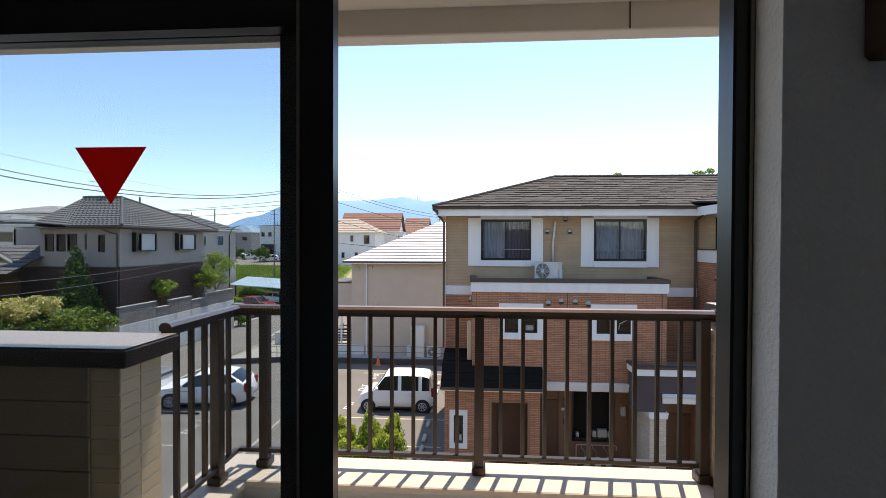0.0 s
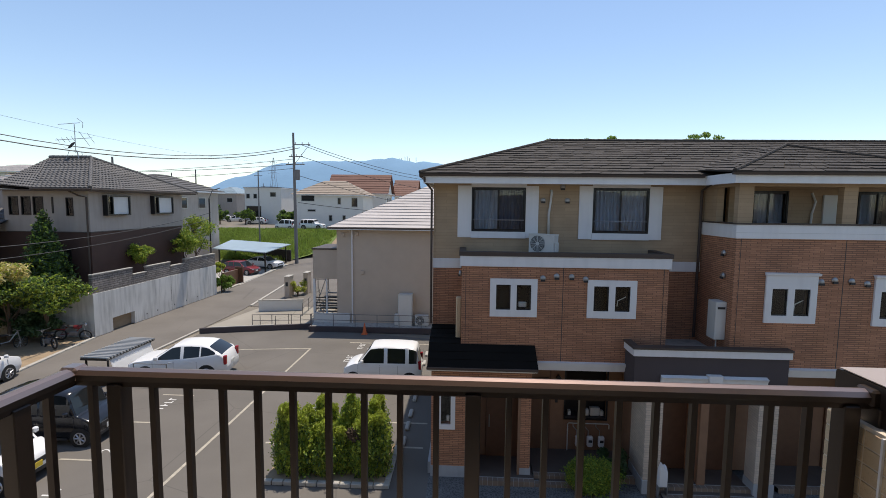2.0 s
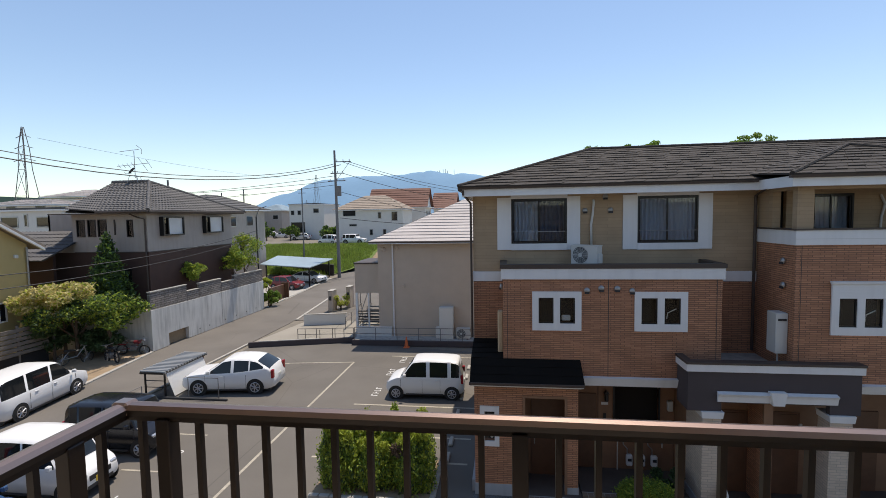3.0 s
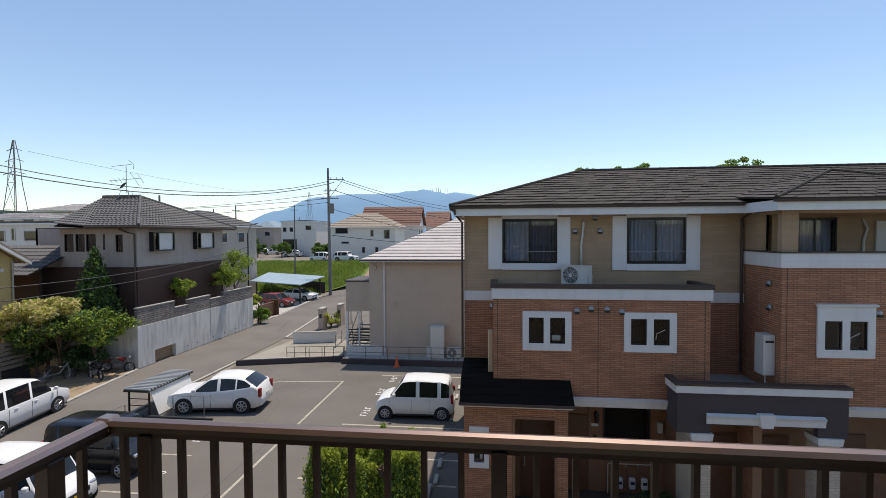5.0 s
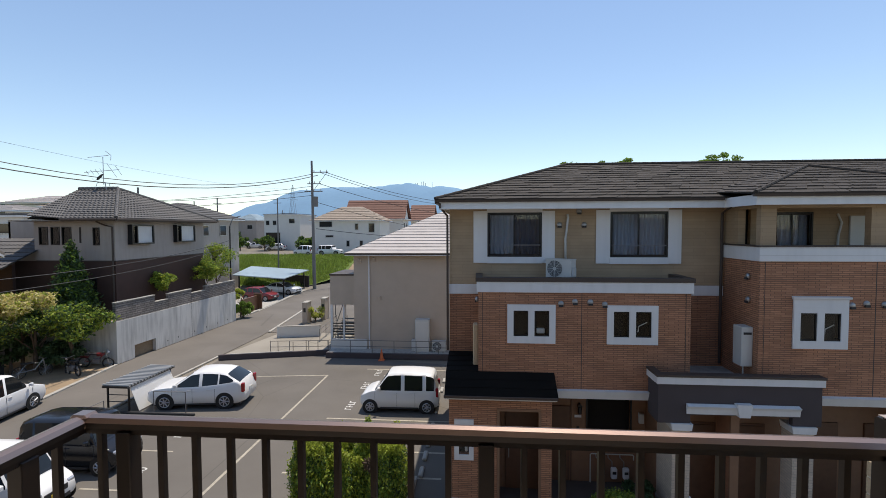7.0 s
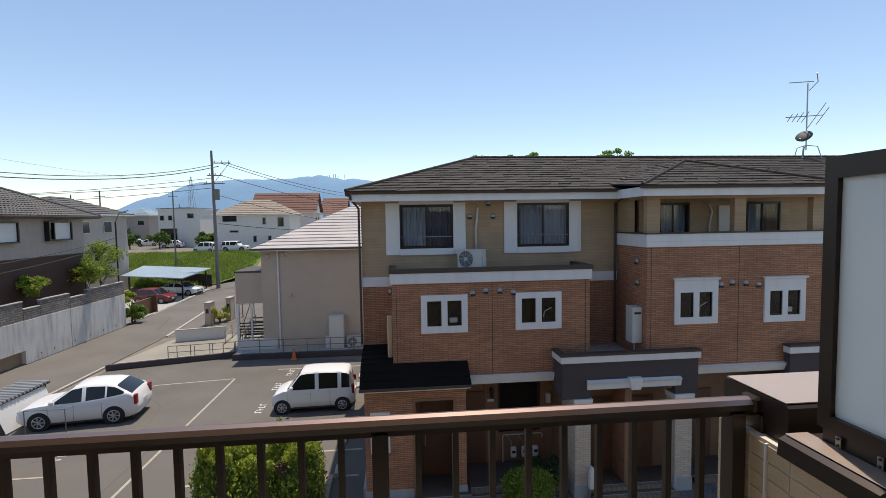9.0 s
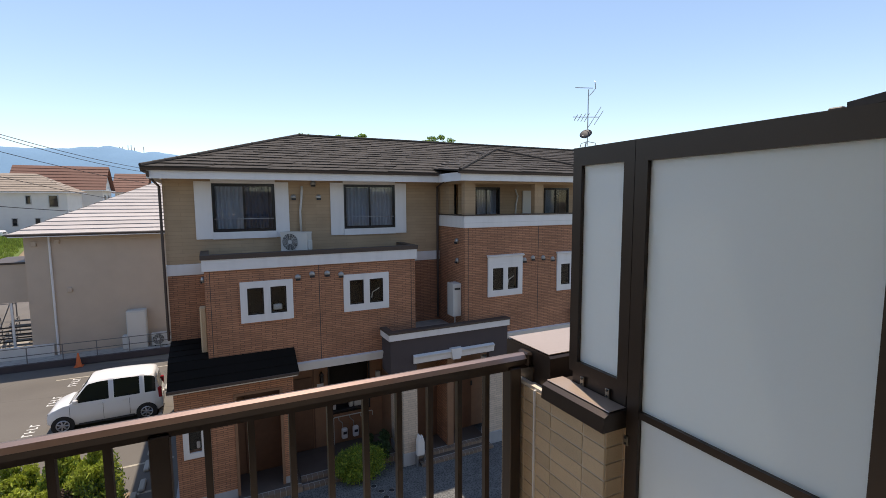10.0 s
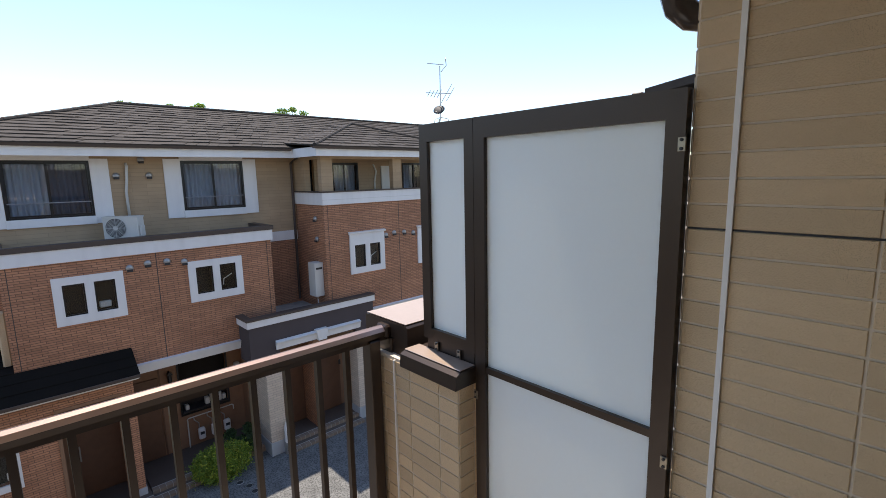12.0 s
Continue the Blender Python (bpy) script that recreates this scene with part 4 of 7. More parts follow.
part("board", box(3.48, 4.75, 12.86, 13.3, 1.2, 1.24), M_DARK, shelf)
for x, w, h in ((4.14, 0.12, 0.2), (4.3, 0.3, 0.26), (4.62, 0.1, 0.16), (3.6, 0.1, 0.14)):
    part("carton", box(x, x + w, 12.95, 13.1, 1.24, 1.24 + h, 0.01), M_AC, shelf)
gas = root("gas_pipe", (4.0, 12.75, 0.2), "bent white gas supply pipe on a wall", "pipe")
part("pipe", chain([(3.57, 12.78, 0.17), (3.57, 12.78, 1.03), (3.6, 12.78, 1.06), (4.82, 12.78, 1.06), (4.85, 12.78, 1.03), (4.85, 12.78, 0.9)], 0.018, 8), M_AC, gas)
for x in (3.89, 4.25, 4.6):
    g = root("gas_meter", (x, 12.7, 0.35), "white gas meter on a bent grey pipe", "gas meter", "gas meters")
    part("body", box(x - 0.09, x + 0.09, 12.62, 12.76, 0.36, 0.7, 0.03), M_WHITE, g)
    part("dial", box(x - 0.055, x + 0.055, 12.612, 12.62, 0.52, 0.6), M_DARK, g)
    part("pipe", chain([(x - 0.05, 12.72, 0.7), (x - 0.05, 12.72, 0.86), (x - 0.16, 12.74, 0.98), (x - 0.16, 12.77, 1.05)], 0.016, 8), M_ALU, g)

# dark entrance block with white bands and cream columns
YE = 10.9
part("entrance_wall", holed("y", 4.85, 8.86, 2.85, 3.88, YE, YE + 0.15, [(5.66, 8.17, 2.8, 3.08)]), M_DARKWALL, flats)
part("entrance_side", box(4.85, 5.0, YE + 0.15, YC, 2.85, 3.88), M_DARKWALL, flats)
part("entrance_side", box(8.71, 8.86, YE + 0.15, 11.12, 2.85, 3.88), M_DARKWALL, flats)
part("entrance_flank", box(5.2, 5.34, 11.95, YB, 0.0, 3.6), M_FRAMEWOOD, flats)
part("entrance_deck", box(5.0, 8.82, YE + 0.15, 12.9, 3.7, 3.8), M_CONCRETE, flats)
part("white_band", box(4.8, 8.91, YE - 0.05, YE + 0.1, 3.88, 4.07, 0.006), M_WHITE, flats)
part("white_band", box(4.8, 4.9, YE + 0.1, YC - 0.01, 3.88, 4.07), M_WHITE, flats)
part("white_band", box(8.81, 8.91, YE + 0.1, 11.1, 3.88, 4.07), M_WHITE, flats)
part("coping", box(4.78, 8.93, YE - 0.07, YE + 0.2, 4.07, 4.13, 0.006), M_BROWNTRIM, flats)
part("coping", box(4.78, 4.98, YE + 0.202, YC - 0.01, 4.07, 4.13), M_BROWNTRIM, flats)
part("coping", box(8.73, 8.93, YE + 0.202, 12.2, 4.07, 4.13), M_BROWNTRIM, flats)
part("lintel", prism([(YE - 0.01, 3.1), (YE - 0.06, 3.12), (YE - 0.08, 3.26), (YE - 0.13, 3.34), (YE - 0.01, 3.38)], "x", 5.55, 8.31), M_WHITE, flats)
part("keystone", prism([(6.8, 3.09), (7.06, 3.09), (7.12, 3.42), (6.74, 3.42)], "y", YE - 0.16, YE - 0.0), M_WHITE, flats)
for x0, x1, y1 in ((5.21, 5.66, 11.94), (8.17, 8.68, 11.34)):
    c = part("column", box(x0, x1, YE - 0.02, y1, 0.4, 2.68), M_CREAMBRICK, flats, "cream brick column")
    part("capital", prism([(x0 - 0.02, 2.68), (x1 + 0.02, 2.68), (x1 + 0.05, 2.85), (x0 - 0.05, 2.85)], "y", YE - 0.07, y1 + 0.02), M_WHITE, c)
    part("plinth", box(x0 - 0.02, x1 + 0.02, YE - 0.04, y1 + 0.01, 0.0, 0.4, 0.006), M_PLINTH, c)
tiled_step("hall_floor", 5.68, 8.17, YE + 0.05, 12.05, 0.0, 0.18)
tiled_step("step", 5.68, 8.17, YE - 0.3, YE + 0.05, 0.0, 0.09)
part("hall_wall", box(5.34, 8.8, 11.95, 12.05, 0.18, 3.7), M_FRAMEWOOD, flats)
div = part("divider", box(6.79, 6.97, 11.15, 11.95, 0.18, 3.6), M_BRICK, flats)
part("divider_edge", box(6.77, 6.99, 11.1, 11.15, 0.18, 3.6, 0.006), M_FRAMEWOOD, div)
for x in (5.95, 7.25):
    d = part("door", box(x, x + 0.78, 11.9, 11.95, 0.2, 2.42, 0.004), M_DOOR, flats)
    part("door_frame", ring("y", x - 0.06, x + 0.84, 0.18, 2.48, 11.92, 11.948, 0.055), M_DOOR, d)
    part("door_handle", box(x + 0.08, x + 0.11, 11.86, 11.9, 1.1, 1.4, 0.005), M_ALU, d)
part("name_plate", box(8.05, 8.16, 11.92, 11.95, 2.09, 2.16), M_WHITE, flats)
part("doorphone", box(8.05, 8.13, 11.92, 11.95, 1.62, 1.78), M_DARK, flats)
bag = root("bag", (5.68, 10.76, 0.1), "crumpled white bag on a wire stand beside a column", "bag")
part("sack", prism([(5.56, 0.33), (5.8, 0.33), (5.8, 0.74), (5.74, 0.95), (5.69, 0.86), (5.64, 1.0), (5.57, 0.8)], "y", 10.67, 10.83, bevel=0.025), M_WHITE, bag)
part("stand", ring("y", 5.55, 5.81, 0.006, 0.34, 10.68, 10.82, 0.02), M_ALU, bag)

# wing with loggia
YW = 11.12
W2C, W2D = (8.23, 9.55, 4.81, 6.1), (11.0, 12.3, 4.78, 6.07)
part("wing_wall", holed("y", 7.4, 12.85, 3.57, 7.05, YW, YW + 0.15, [window_gap(W2C, True), window_gap(W2D, True)]), M_BRICK, flats)
part("wing_side", box(7.4, 7.55, YW + 0.15, YB, 3.57, 7.05), M_BRICK, flats)
part("wing_side", box(12.7, 12.85, YW + 0.15, YB, 0.0, 7.05), M_BRICK, flats)
part("loggia_parapet", box(7.36, 12.9, YW - 0.05, YW + 0.15, 7.05, 7.42, 0.006), M_WHITE, flats)
part("loggia_parapet", box(7.36, 7.56, YW + 0.152, YB, 7.05, 7.42), M_WHITE, flats)
part("parapet_line", box(7.36, 12.9, YW - 0.056, YW - 0.05, 7.2, 7.21), M_AC, flats)
part("loggia_coping", box(7.33, 12.92, YW - 0.08, YW + 0.18, 7.42, 7.46), M_BROWNTRIM, flats)
part("loggia_coping", box(7.33, 7.59, YW + 0.182, YB, 7.42, 7.46), M_BROWNTRIM, flats)
part("loggia_floor", box(7.55, 12.7, YW + 0.15, YB, 6.3, 6.4), M_CONCRETE, flats)
for x0, x1 in ((7.4, 7.78), (10.04, 10.39), (12.5, 12.85)):
    part("loggia_pillar", box(x0, x1, YW, YW + 0.2, 7.46, 8.42), M_BEIGE, flats)
part("loggia_pillar", box(7.4, 7.6, 12.2, YB, 7.46, 8.42), M_BEIGE, flats)
part("loggia_beam", box(7.4, 12.85, YW, YW + 0.2, 8.42, 8.58), M_BEIGE, flats)
part("loggia_beam", box(7.4, 7.6, YW + 0.2, YB, 8.42, 8.58), M_BEIGE, flats)
part("loggia_back", holed("y", 7.9, 13.0, 6.4, 8.58, 12.5, 12.65, [(8.5, 9.56, 6.5, 8.35), (11.5, 12.66, 6.5, 8.35)]), M_BEIGE, flats)
part("loggia_ceiling", box(7.4, 13.0, YW + 0.2, YB, 8.52, 8.58), M_WHITE, flats)
sliding_window(8.5, 9.56, 6.5, 8.35, 12.5, flats, [(8.72, 9.52, 7)])
sliding_window(11.5, 12.66, 6.5, 8.35, 12.5, flats, [(11.55, 12.1, 6)])
part("store_door", box(10.52, 11.06, 12.44, 12.5, 6.5, 8.24), M_AC, flats, "grey store door")
part("loggia_pipe", chain([(10.2, 12.46, 7.0), (10.22, 12.46, 7.7), (10.3, 12.46, 8.05), (10.2, 12.48, 8.3)], 0.03, 8), M_AC, flats)
part("expansion_joint", box(10.2, 10.22, YW - 0.004, YW + 0.01, 3.6, 7.04), M_BROWNTRIM, flats)
part("corner_joint", box(7.53, 7.545, YW - 0.003, YW + 0.01, 3.6, 7.04), M_BROWNTRIM, flats)
trimmed_window(*W2C, YW, flats, hood=True, ajar=True)
trimmed_window(*W2D, YW, flats, hood=True)
for x, z in ((9.65, 5.93), (9.99, 5.98), (10.42, 5.96), (10.82, 5.9)):
    vent(x, YW, z)
vent(7.36, 11.55, 6.0, "x"), vent(7.37, 11.6, 6.62, "x")
part("white_fascia", prism([(YW - 0.02, 3.33), (YW - 0.1, 3.52), (YW - 0.12, 3.56), (YW, 3.58)], "x", 8.92, 11.7), M_WHITE, flats)
part("wing_soffit", box(8.97, 12.8, YW + 0.1, YB, 3.45, 3.57), M_DARKWALL, flats)
part("ground_wall", box(9.0, 12.7, 12.4, 12.5, 0.0, 3.45), M_FRAMEWOOD, flats)
for x in (9.5, 11.0):
    part("door", box(x, x + 0.8, 12.34, 12.4, 0.15, 2.4), M_DOOR, flats)
tiled_step("hall_floor", 9.0, 11.98, YW + 0.01, 12.4, 0.0, 0.15)
part("side_block", box(11.7, 13.6, YE, 11.1, 2.85, 3.88), M_DARKWALL, flats)
part("white_band", box(11.65, 13.6, YE - 0.05, 11.1, 3.88, 4.07), M_WHITE, flats)
part("coping", box(11.63, 13.6, YE - 0.07, 11.1, 4.07, 4.13), M_BROWNTRIM, flats)
part("column", box(12.0, 12.7, YE, 11.12, 0.0, 2.85), M_CREAMBRICK, flats)
heater = root("water_heater", (7.25, 12.0, 4.2), "grey wall-hung water heater beside the wing", "water heater")
part("body", box(7.1, 7.39, 11.32, 11.74, 4.25, 5.3, 0.012), M_AC, heater)
part("outlet", box(7.15, 7.35, 11.31, 11.32, 5.1, 5.16), M_DARK, heater)
part("pipe", chain([(7.25, 11.5, 4.26), (7.25, 11.5, 3.9), (7.3, 12.0, 3.82)], 0.02), M_AC, heater)

# roof of the flats
ridge_y, ridge_z = 16.5, 10.28
EZ = 8.76
roof_slope(flats, (-1.08, 12.1, EZ), (26.4, 12.1, EZ), (21.9, ridge_y, ridge_z), (3.41, ridge_y, ridge_z), 15, 0.4, M_SLATE, seed=5)
roof_slope(flats, (26.4, 20.9, EZ), (-1.08, 20.9, EZ), (3.41, ridge_y, ridge_z), (21.9, ridge_y, ridge_z), 8, 1.2, M_SLATE, seed=6)
roof_slope(flats, (-1.08, 20.9, EZ), (-1.08, 12.1, EZ), (3.41, ridge_y, ridge_z), (3.41, ridge_y, ridge_z), 15, 0.4, M_SLATE, seed=7)
roof_slope(flats, (26.4, 12.1, EZ), (26.4, 20.9, EZ), (21.9, ridge_y, ridge_z), (21.9, ridge_y, ridge_z), 6, 1.0, M_SLATE, seed=8)
apex = (10.05, 13.55, 9.76)
back = (10.05, 15.3, 9.86)
roof_slope(flats, (6.97, 10.6, 8.76), (13.15, 10.6, 8.76), apex, apex, 10, 0.4, M_SLATE, seed=9)
roof_slope(flats, (6.97, 12.6, 8.93), (6.97, 10.6, 8.76), apex, back, 10, 0.4, M_SLATE, seed=10)
roof_slope(flats, (13.15, 10.6, 8.76), (13.15, 12.6, 8.93), back, apex, 10, 0.4, M_SLATE, seed=11)
for a, b in (((-1.08, 12.1, EZ + 0.03), (3.41, ridge_y, ridge_z + 0.03)), ((3.41, ridge_y, ridge_z + 0.03), (21.9, ridge_y, ridge_z + 0.03)), ((6.97, 10.6, 8.79), (apex[0], apex[1], apex[2] + 0.03)),
             ((13.15, 10.6, 8.79), (apex[0], apex[1], apex[2] + 0.03))):
    ridge_caps(flats, a, b, M_SLATE, 0.05)
part("fascia", box(-0.98, 7.3, 12.2, 12.24, 8.48, 8.74, 0.004), M_WHITE, flats)
part("fascia", box(-0.98, -0.94, 12.24, 20.8, 8.48, 8.74), M_WHITE, flats)
part("fascia", box(7.05, 13.07, 10.7, 10.74, 8.48, 8.74, 0.004), M_WHITE, flats)
part("fascia", box(7.05, 7.09, 10.74, 12.4, 8.48, 8.74), M_WHITE, flats)
part("fascia", box(13.0, 26.3, 12.2, 12.24, 8.48, 8.74), M_WHITE, flats)
part("soffit", box(-0.94, 26.2, 12.24, YB, 8.56, 8.6), M_WHITE, flats)
part("soffit", box(-0.94, -0.72, YB, 20.8, 8.56, 8.6), M_WHITE, flats)
part("soffit", box(7.09, 13.03, 10.74, 12.3, 8.575, 8.615), M_WHITE, flats)
part("gutter", prism([(12.1, 8.75), (12.2, 8.75), (12.2, 8.695), (12.17, 8.685), (12.12, 8.69)], "x", -1.1, 7.0), M_BROWNTRIM, flats)
part("gutter", prism([(10.6, 8.75), (10.7, 8.75), (10.7, 8.695), (10.67, 8.685), (10.62, 8.69)], "x", 6.95, 13.15), M_BROWNTRIM, flats)
part("gutter", box(-1.1, -0.98, 12.2, 20.9, 8.65, 8.74), M_BROWNTRIM, flats)
part("downpipe", chain([(-0.95, 12.15, 8.66), (-0.95, 12.18, 8.55), (-0.78, 12.86, 8.3), (-0.78, 12.86, 4.15)], 0.035, 8), M_BROWNTRIM, flats)
part("downpipe", chain([(7.2, 12.15, 8.66), (7.2, 12.2, 8.5), (7.3, 12.86, 8.35), (7.3, 12.86, 3.9)], 0.04, 8), M_BROWNTRIM, flats)


def aerial(x, y, z, high, dish=True):
    """A roof aerial on a splayed stand."""
    a = root("roof_aerial", (x, y, z), "metal television aerial with a dish on a roof stand", "aerial", "roof aerials")
    part("mast", tube((x, y, z + 0.3), (x, y, z + high), 0.025), M_ALU, a)
    for dx, dy in ((-0.45, -0.3), (0.45, -0.3), (-0.2, 0.4), (0.25, 0.4)):
        part("leg", chain([(x, y, z + 0.5), (x + dx * 0.7, y + dy * 0.7, z + 0.42), (x + dx, y + dy, z - 0.12)], 0.018), M_ALU, a)
    b = part("boom", chain([(x - 1.0, y - 0.2, z + high - 0.05), (x + 0.35, y + 0.1, z + high + 0.12)], 0.018), M_ALU, a)
    part("rod", chain([(x + 0.3, y - 0.1, z + high + 0.4), (x + 0.55, y + 0.1, z + high + 0.12), (x + 0.35, y + 0.3, z + high - 0.2)], 0.018), M_ALU, b)
    b = part("boom", chain([(x - 1.2, y - 0.3, z + high * 0.55 - 0.1), (x + 1.0, y + 0.3, z + high * 0.55 + 0.15)], 0.018), M_ALU, a)
    for k, s in ((-1.0, 0.12), (-0.7, 0.14), (-0.4, 0.16), (-0.1, 0.18), (0.55, 0.45), (0.95, 0.3)):
        part("rod", tube((x + k, y + k * 0.27 - s, z + high * 0.55 + k * 0.11 + s), (x + k, y + k * 0.27 + s, z + high * 0.55 + k * 0.11 - s), 0.014, 5), M_ALU, b)
    if dish:
        bm = bmesh.new()
        bmesh.ops.create_uvsphere(bm, u_segments=20, v_segments=8, radius=0.3, matrix=pose(x - 0.2, y - 0.1, z + 0.85, 50, 0, -60) @ Matrix.Diagonal((1, 1, 0.22, 1)))
        d = part("dish", bm, M_DARK, a, smooth=True)
        part("dish_arm", chain([(x - 0.2, y - 0.1, z + 0.65), (x - 0.5, y - 0.3, z + 0.6), (x - 0.6, y - 0.35, z + 0.72)], 0.015), M_ALU, d)
    return a


aerial(17.25, 16.5, 10.28, 3.0)


# ---- ground, car park and road ----
def sheet(name, outline, z, mat, label, category, kind="structure", thick=0.02):
    return tagged(part(name, prism(outline, "z", z - thick, z), mat), label, category, kind=kind)


bm = bmesh.new()
bmesh.ops.create_grid(bm, x_segments=40, y_segments=40, size=3000)
for v in bm.verts:
    v.co.z = -0.03
tagged(part("ground", bm, M_EARTH), "wide flat ground of grey earth", "ground", kind="structure")
sheet("car_park", [(-15.6, -8), (-0.7, -8), (-0.7, 25.15), (-9.4, 26.9), (-15.6, 25.2)], 0.0, M_ASPHALT, "grey worn asphalt car park", "car park")
sheet("courtyard_pavement", [(-0.7, -8), (30, -8), (30, 13), (-0.7, 13)], 0.004, M_PAVE, "blue-grey stone paved courtyard", "pavement")
sheet("road", [(-16.1, -30), (-16.1, 32), (-17.0, 40), (-19.4, 66), (-20.5, 80), (-23.9, 80), (-22.6, 60), (-21.0, 38), (-21.0, 24), (-19.4, 14), (-19.0, -30)], 0.004, M_ROAD, "pale grey asphalt lane", "road")
sheet("crossing_road", [(-120, 79), (30, 79), (30, 83.2), (-120, 83.2)], 3.32, M_ROAD, "pale grey crossing road", "road")
sheet("forecourt", [(-16.0, 26.0), (-9.3, 27.6), (-9.3, 33), (-15.0, 33)], 0.03, M_CRACKED, "cracked pale concrete forecourt", "pavement")
sheet("verge", [(-30, 8), (-19.6, 8), (-19.5, 14), (-21.05, 24), (-30, 24)], 0.012, M_DIRT, "dry earth verge with stones", "ground")
sheet("drive", [(-27, 42), (-21.3, 42), (-22.6, 58), (-30, 58)], 0.012, M_KERB, "pale concrete drive under the carport", "pavement")

sheet("side_pavement", [(-16.1, 33), (-7.9, 33), (-7.9, 78), (-20.2, 78), (-19.4, 66), (-17.0, 40)], 0.0, M_ROAD, "grey paved yard beside the lane", "pavement")
sheet("far_yards", [(-120, 83), (30, 83), (30, 160), (-120, 160)], 3.3, M_EARTH, "dry earth and paving between far houses", "ground")
kerbs = [((-16.05, -8), (-16.05, 26), 0.14), ((-19.55, 8), (-19.55, 14), 0.2), ((-19.6, 14), (-21.05, 23.9), 0.2), ((-21.25, 38), (-22.5, 56), 0.2), ((-16.05, 33), (-17.3, 44), 0.2)]
for (xa, ya), (xb, yb), wdt in kerbs:
    p, q = Vector((xa, ya, 0)), Vector((xb, yb, 0))
    n = max(1, int((q - p).length / 1.2))
    run = root("kerb", (xa, ya, 0), "pale concrete roadside kerb stones", "kerb", kind="structure")
    for i in range(n):
        a, b = p.lerp(q, i / n), p.lerp(q, (i + 0.985) / n)
        m = Matrix.Translation((a + b) / 2) @ Matrix.Rotation(math.atan2(b.y - a.y, b.x - a.x), 4, "Z")
        bm = box(-(b - a).length / 2, (b - a).length / 2, -wdt / 2, wdt / 2, -0.02, 0.07, 0.012)
        bm.transform(m)
        part("kerb_stone", bm, M_KERB, run)


def line(x0, y0, x1, y1, w=0.1):
    p, q = Vector((x0, y0, 0)), Vector((x1, y1, 0))
    n = (q - p).normalized().cross(Vector((0, 0, 1))) * w / 2
    tagged(part("parking_line", ([p + n + Vector((0, 0, 0.006)), q + n + Vector((0, 0, 0.006)), q - n + Vector((0, 0, 0.006)), p - n + Vector((0, 0, 0.006))], [(0, 1, 2, 3)]), M_LINE),
           "worn white painted parking line", "road marking", "parking lines", "structure")


line(-8.05, -2, -8.05, 22.95), line(-8.05, 22.95, -11.5, 22.5), line(-11.5, 22.5, -13.5, 21.6)
for y in (24.2, 17.3, 14.6, 12.9):
    line(-6.2, y, -1.0, y)
for y in (16.4, 14.0, 11.5, 9.0, 6.4):
    line(-12.0, y, -10.7, y, 0.08)


def bay_text(words, x, y, turn):
    """A painted bay number."""
    cu = bpy.data.curves.new("bay_number", "FONT")
    cu.body, cu.size, cu.align_x = words, 0.52, "CENTER"
    cu.materials.append(M_MARK)
    ob = new("bay_number", cu)
    ob.matrix_basis = pose(x, y, 0.008, 0, 0, turn)
    tagged(ob, "white painted bay number on the asphalt", "road marking", "bay numbers", "structure")


bay_text("2-107", -5.55, 15.9, -90)
bay_text("2-20", -10.75, 12.4, 90)
for x, y in ((-5.6, 21.5), (-5.6, 18.8), (-5.4, 23.6), (-11.3, 15.6), (-10.8, 9.7)):
    mark = root("bay_number", (x, y, 0), "worn white painted bay number on asphalt", "road marking", "bay numbers", "structure")
    for k in range(4):
        part("stroke", box(x - 0.15, x + 0.15, y - 0.5 + 0.27 * k, y - 0.44 + 0.27 * k, 0.003, 0.007), M_MARK, mark)
        part("stroke", box(x - 0.15 + 0.12 * (k % 3), x - 0.1 + 0.12 * (k % 3), y - 0.44 + 0.27 * k, y - 0.32 + 0.27 * k, 0.003, 0.007), M_MARK, mark)
for y in (18.4, 16.7, 15.3, 14.3, 13.2, 21.0, 22.4):
    tagged(part("wheel_stop", box(-1.75, -1.6, y - 0.3, y + 0.3, 0, 0.1, 0.03), M_KERB), "concrete wheel stop on the asphalt", "wheel stop", "wheel stops")

# low dark wall, upper terrace, fence and cone at the far side of the car park
terrace = root("terrace", (-6, 26, 0), "low dark retaining kerb with a paved terrace", "terrace", kind="structure")
part("retaining_kerb", prism([(-15.6, 25.25), (-9.3, 26.95), (-9.3, 27.15), (-15.6, 25.45)], "z", 0, 0.32), M_DARKWALL, terrace)
part("retaining_kerb", box(-9.3, -0.8, 26.3, 26.5, 0, 0.32), M_DARKWALL, terrace)
part("terrace_floor", box(-9.3, 2, 26.5, 27.7, 0.2, 0.3), M_CONCRETE, terrace)
part("pale_strip", prism([(-15.0, 25.45), (-11.5, 26.4), (-11.5, 26.5), (-15.0, 25.55)], "z", 0.3, 0.36), M_KERB, terrace)


def pipe_fence(p, q, z0, high, n, mid=True):
    """A row of thin pipe posts with rails."""
    f = root("pipe_fence", (*p, z0), "thin grey steel pipe fence", "fence")
    p, q = Vector((*p, z0)), Vector((*q, z0))
    for i in range(n + 1):
        a = p.lerp(q, i / n)
        part("post", tube(a, a + Vector((0, 0, high)), 0.022, 6), M_POLE, f)
    for h in ((high, high * 0.5) if mid else (high,)):
        part("rail", tube(p + Vector((0, 0, h)), q + Vector((0, 0, h)), 0.02, 6), M_POLE, f)


pipe_fence((-9.2, 26.6), (-1.0, 26.6), 0.3, 0.75, 6)
pipe_fence((-13.2, 27.1), (-9.6, 27.6), 0.03, 0.75, 3)
pipe_fence((-9.3, 27.6), (-10.2, 33.5), 0.03, 0.9, 5)
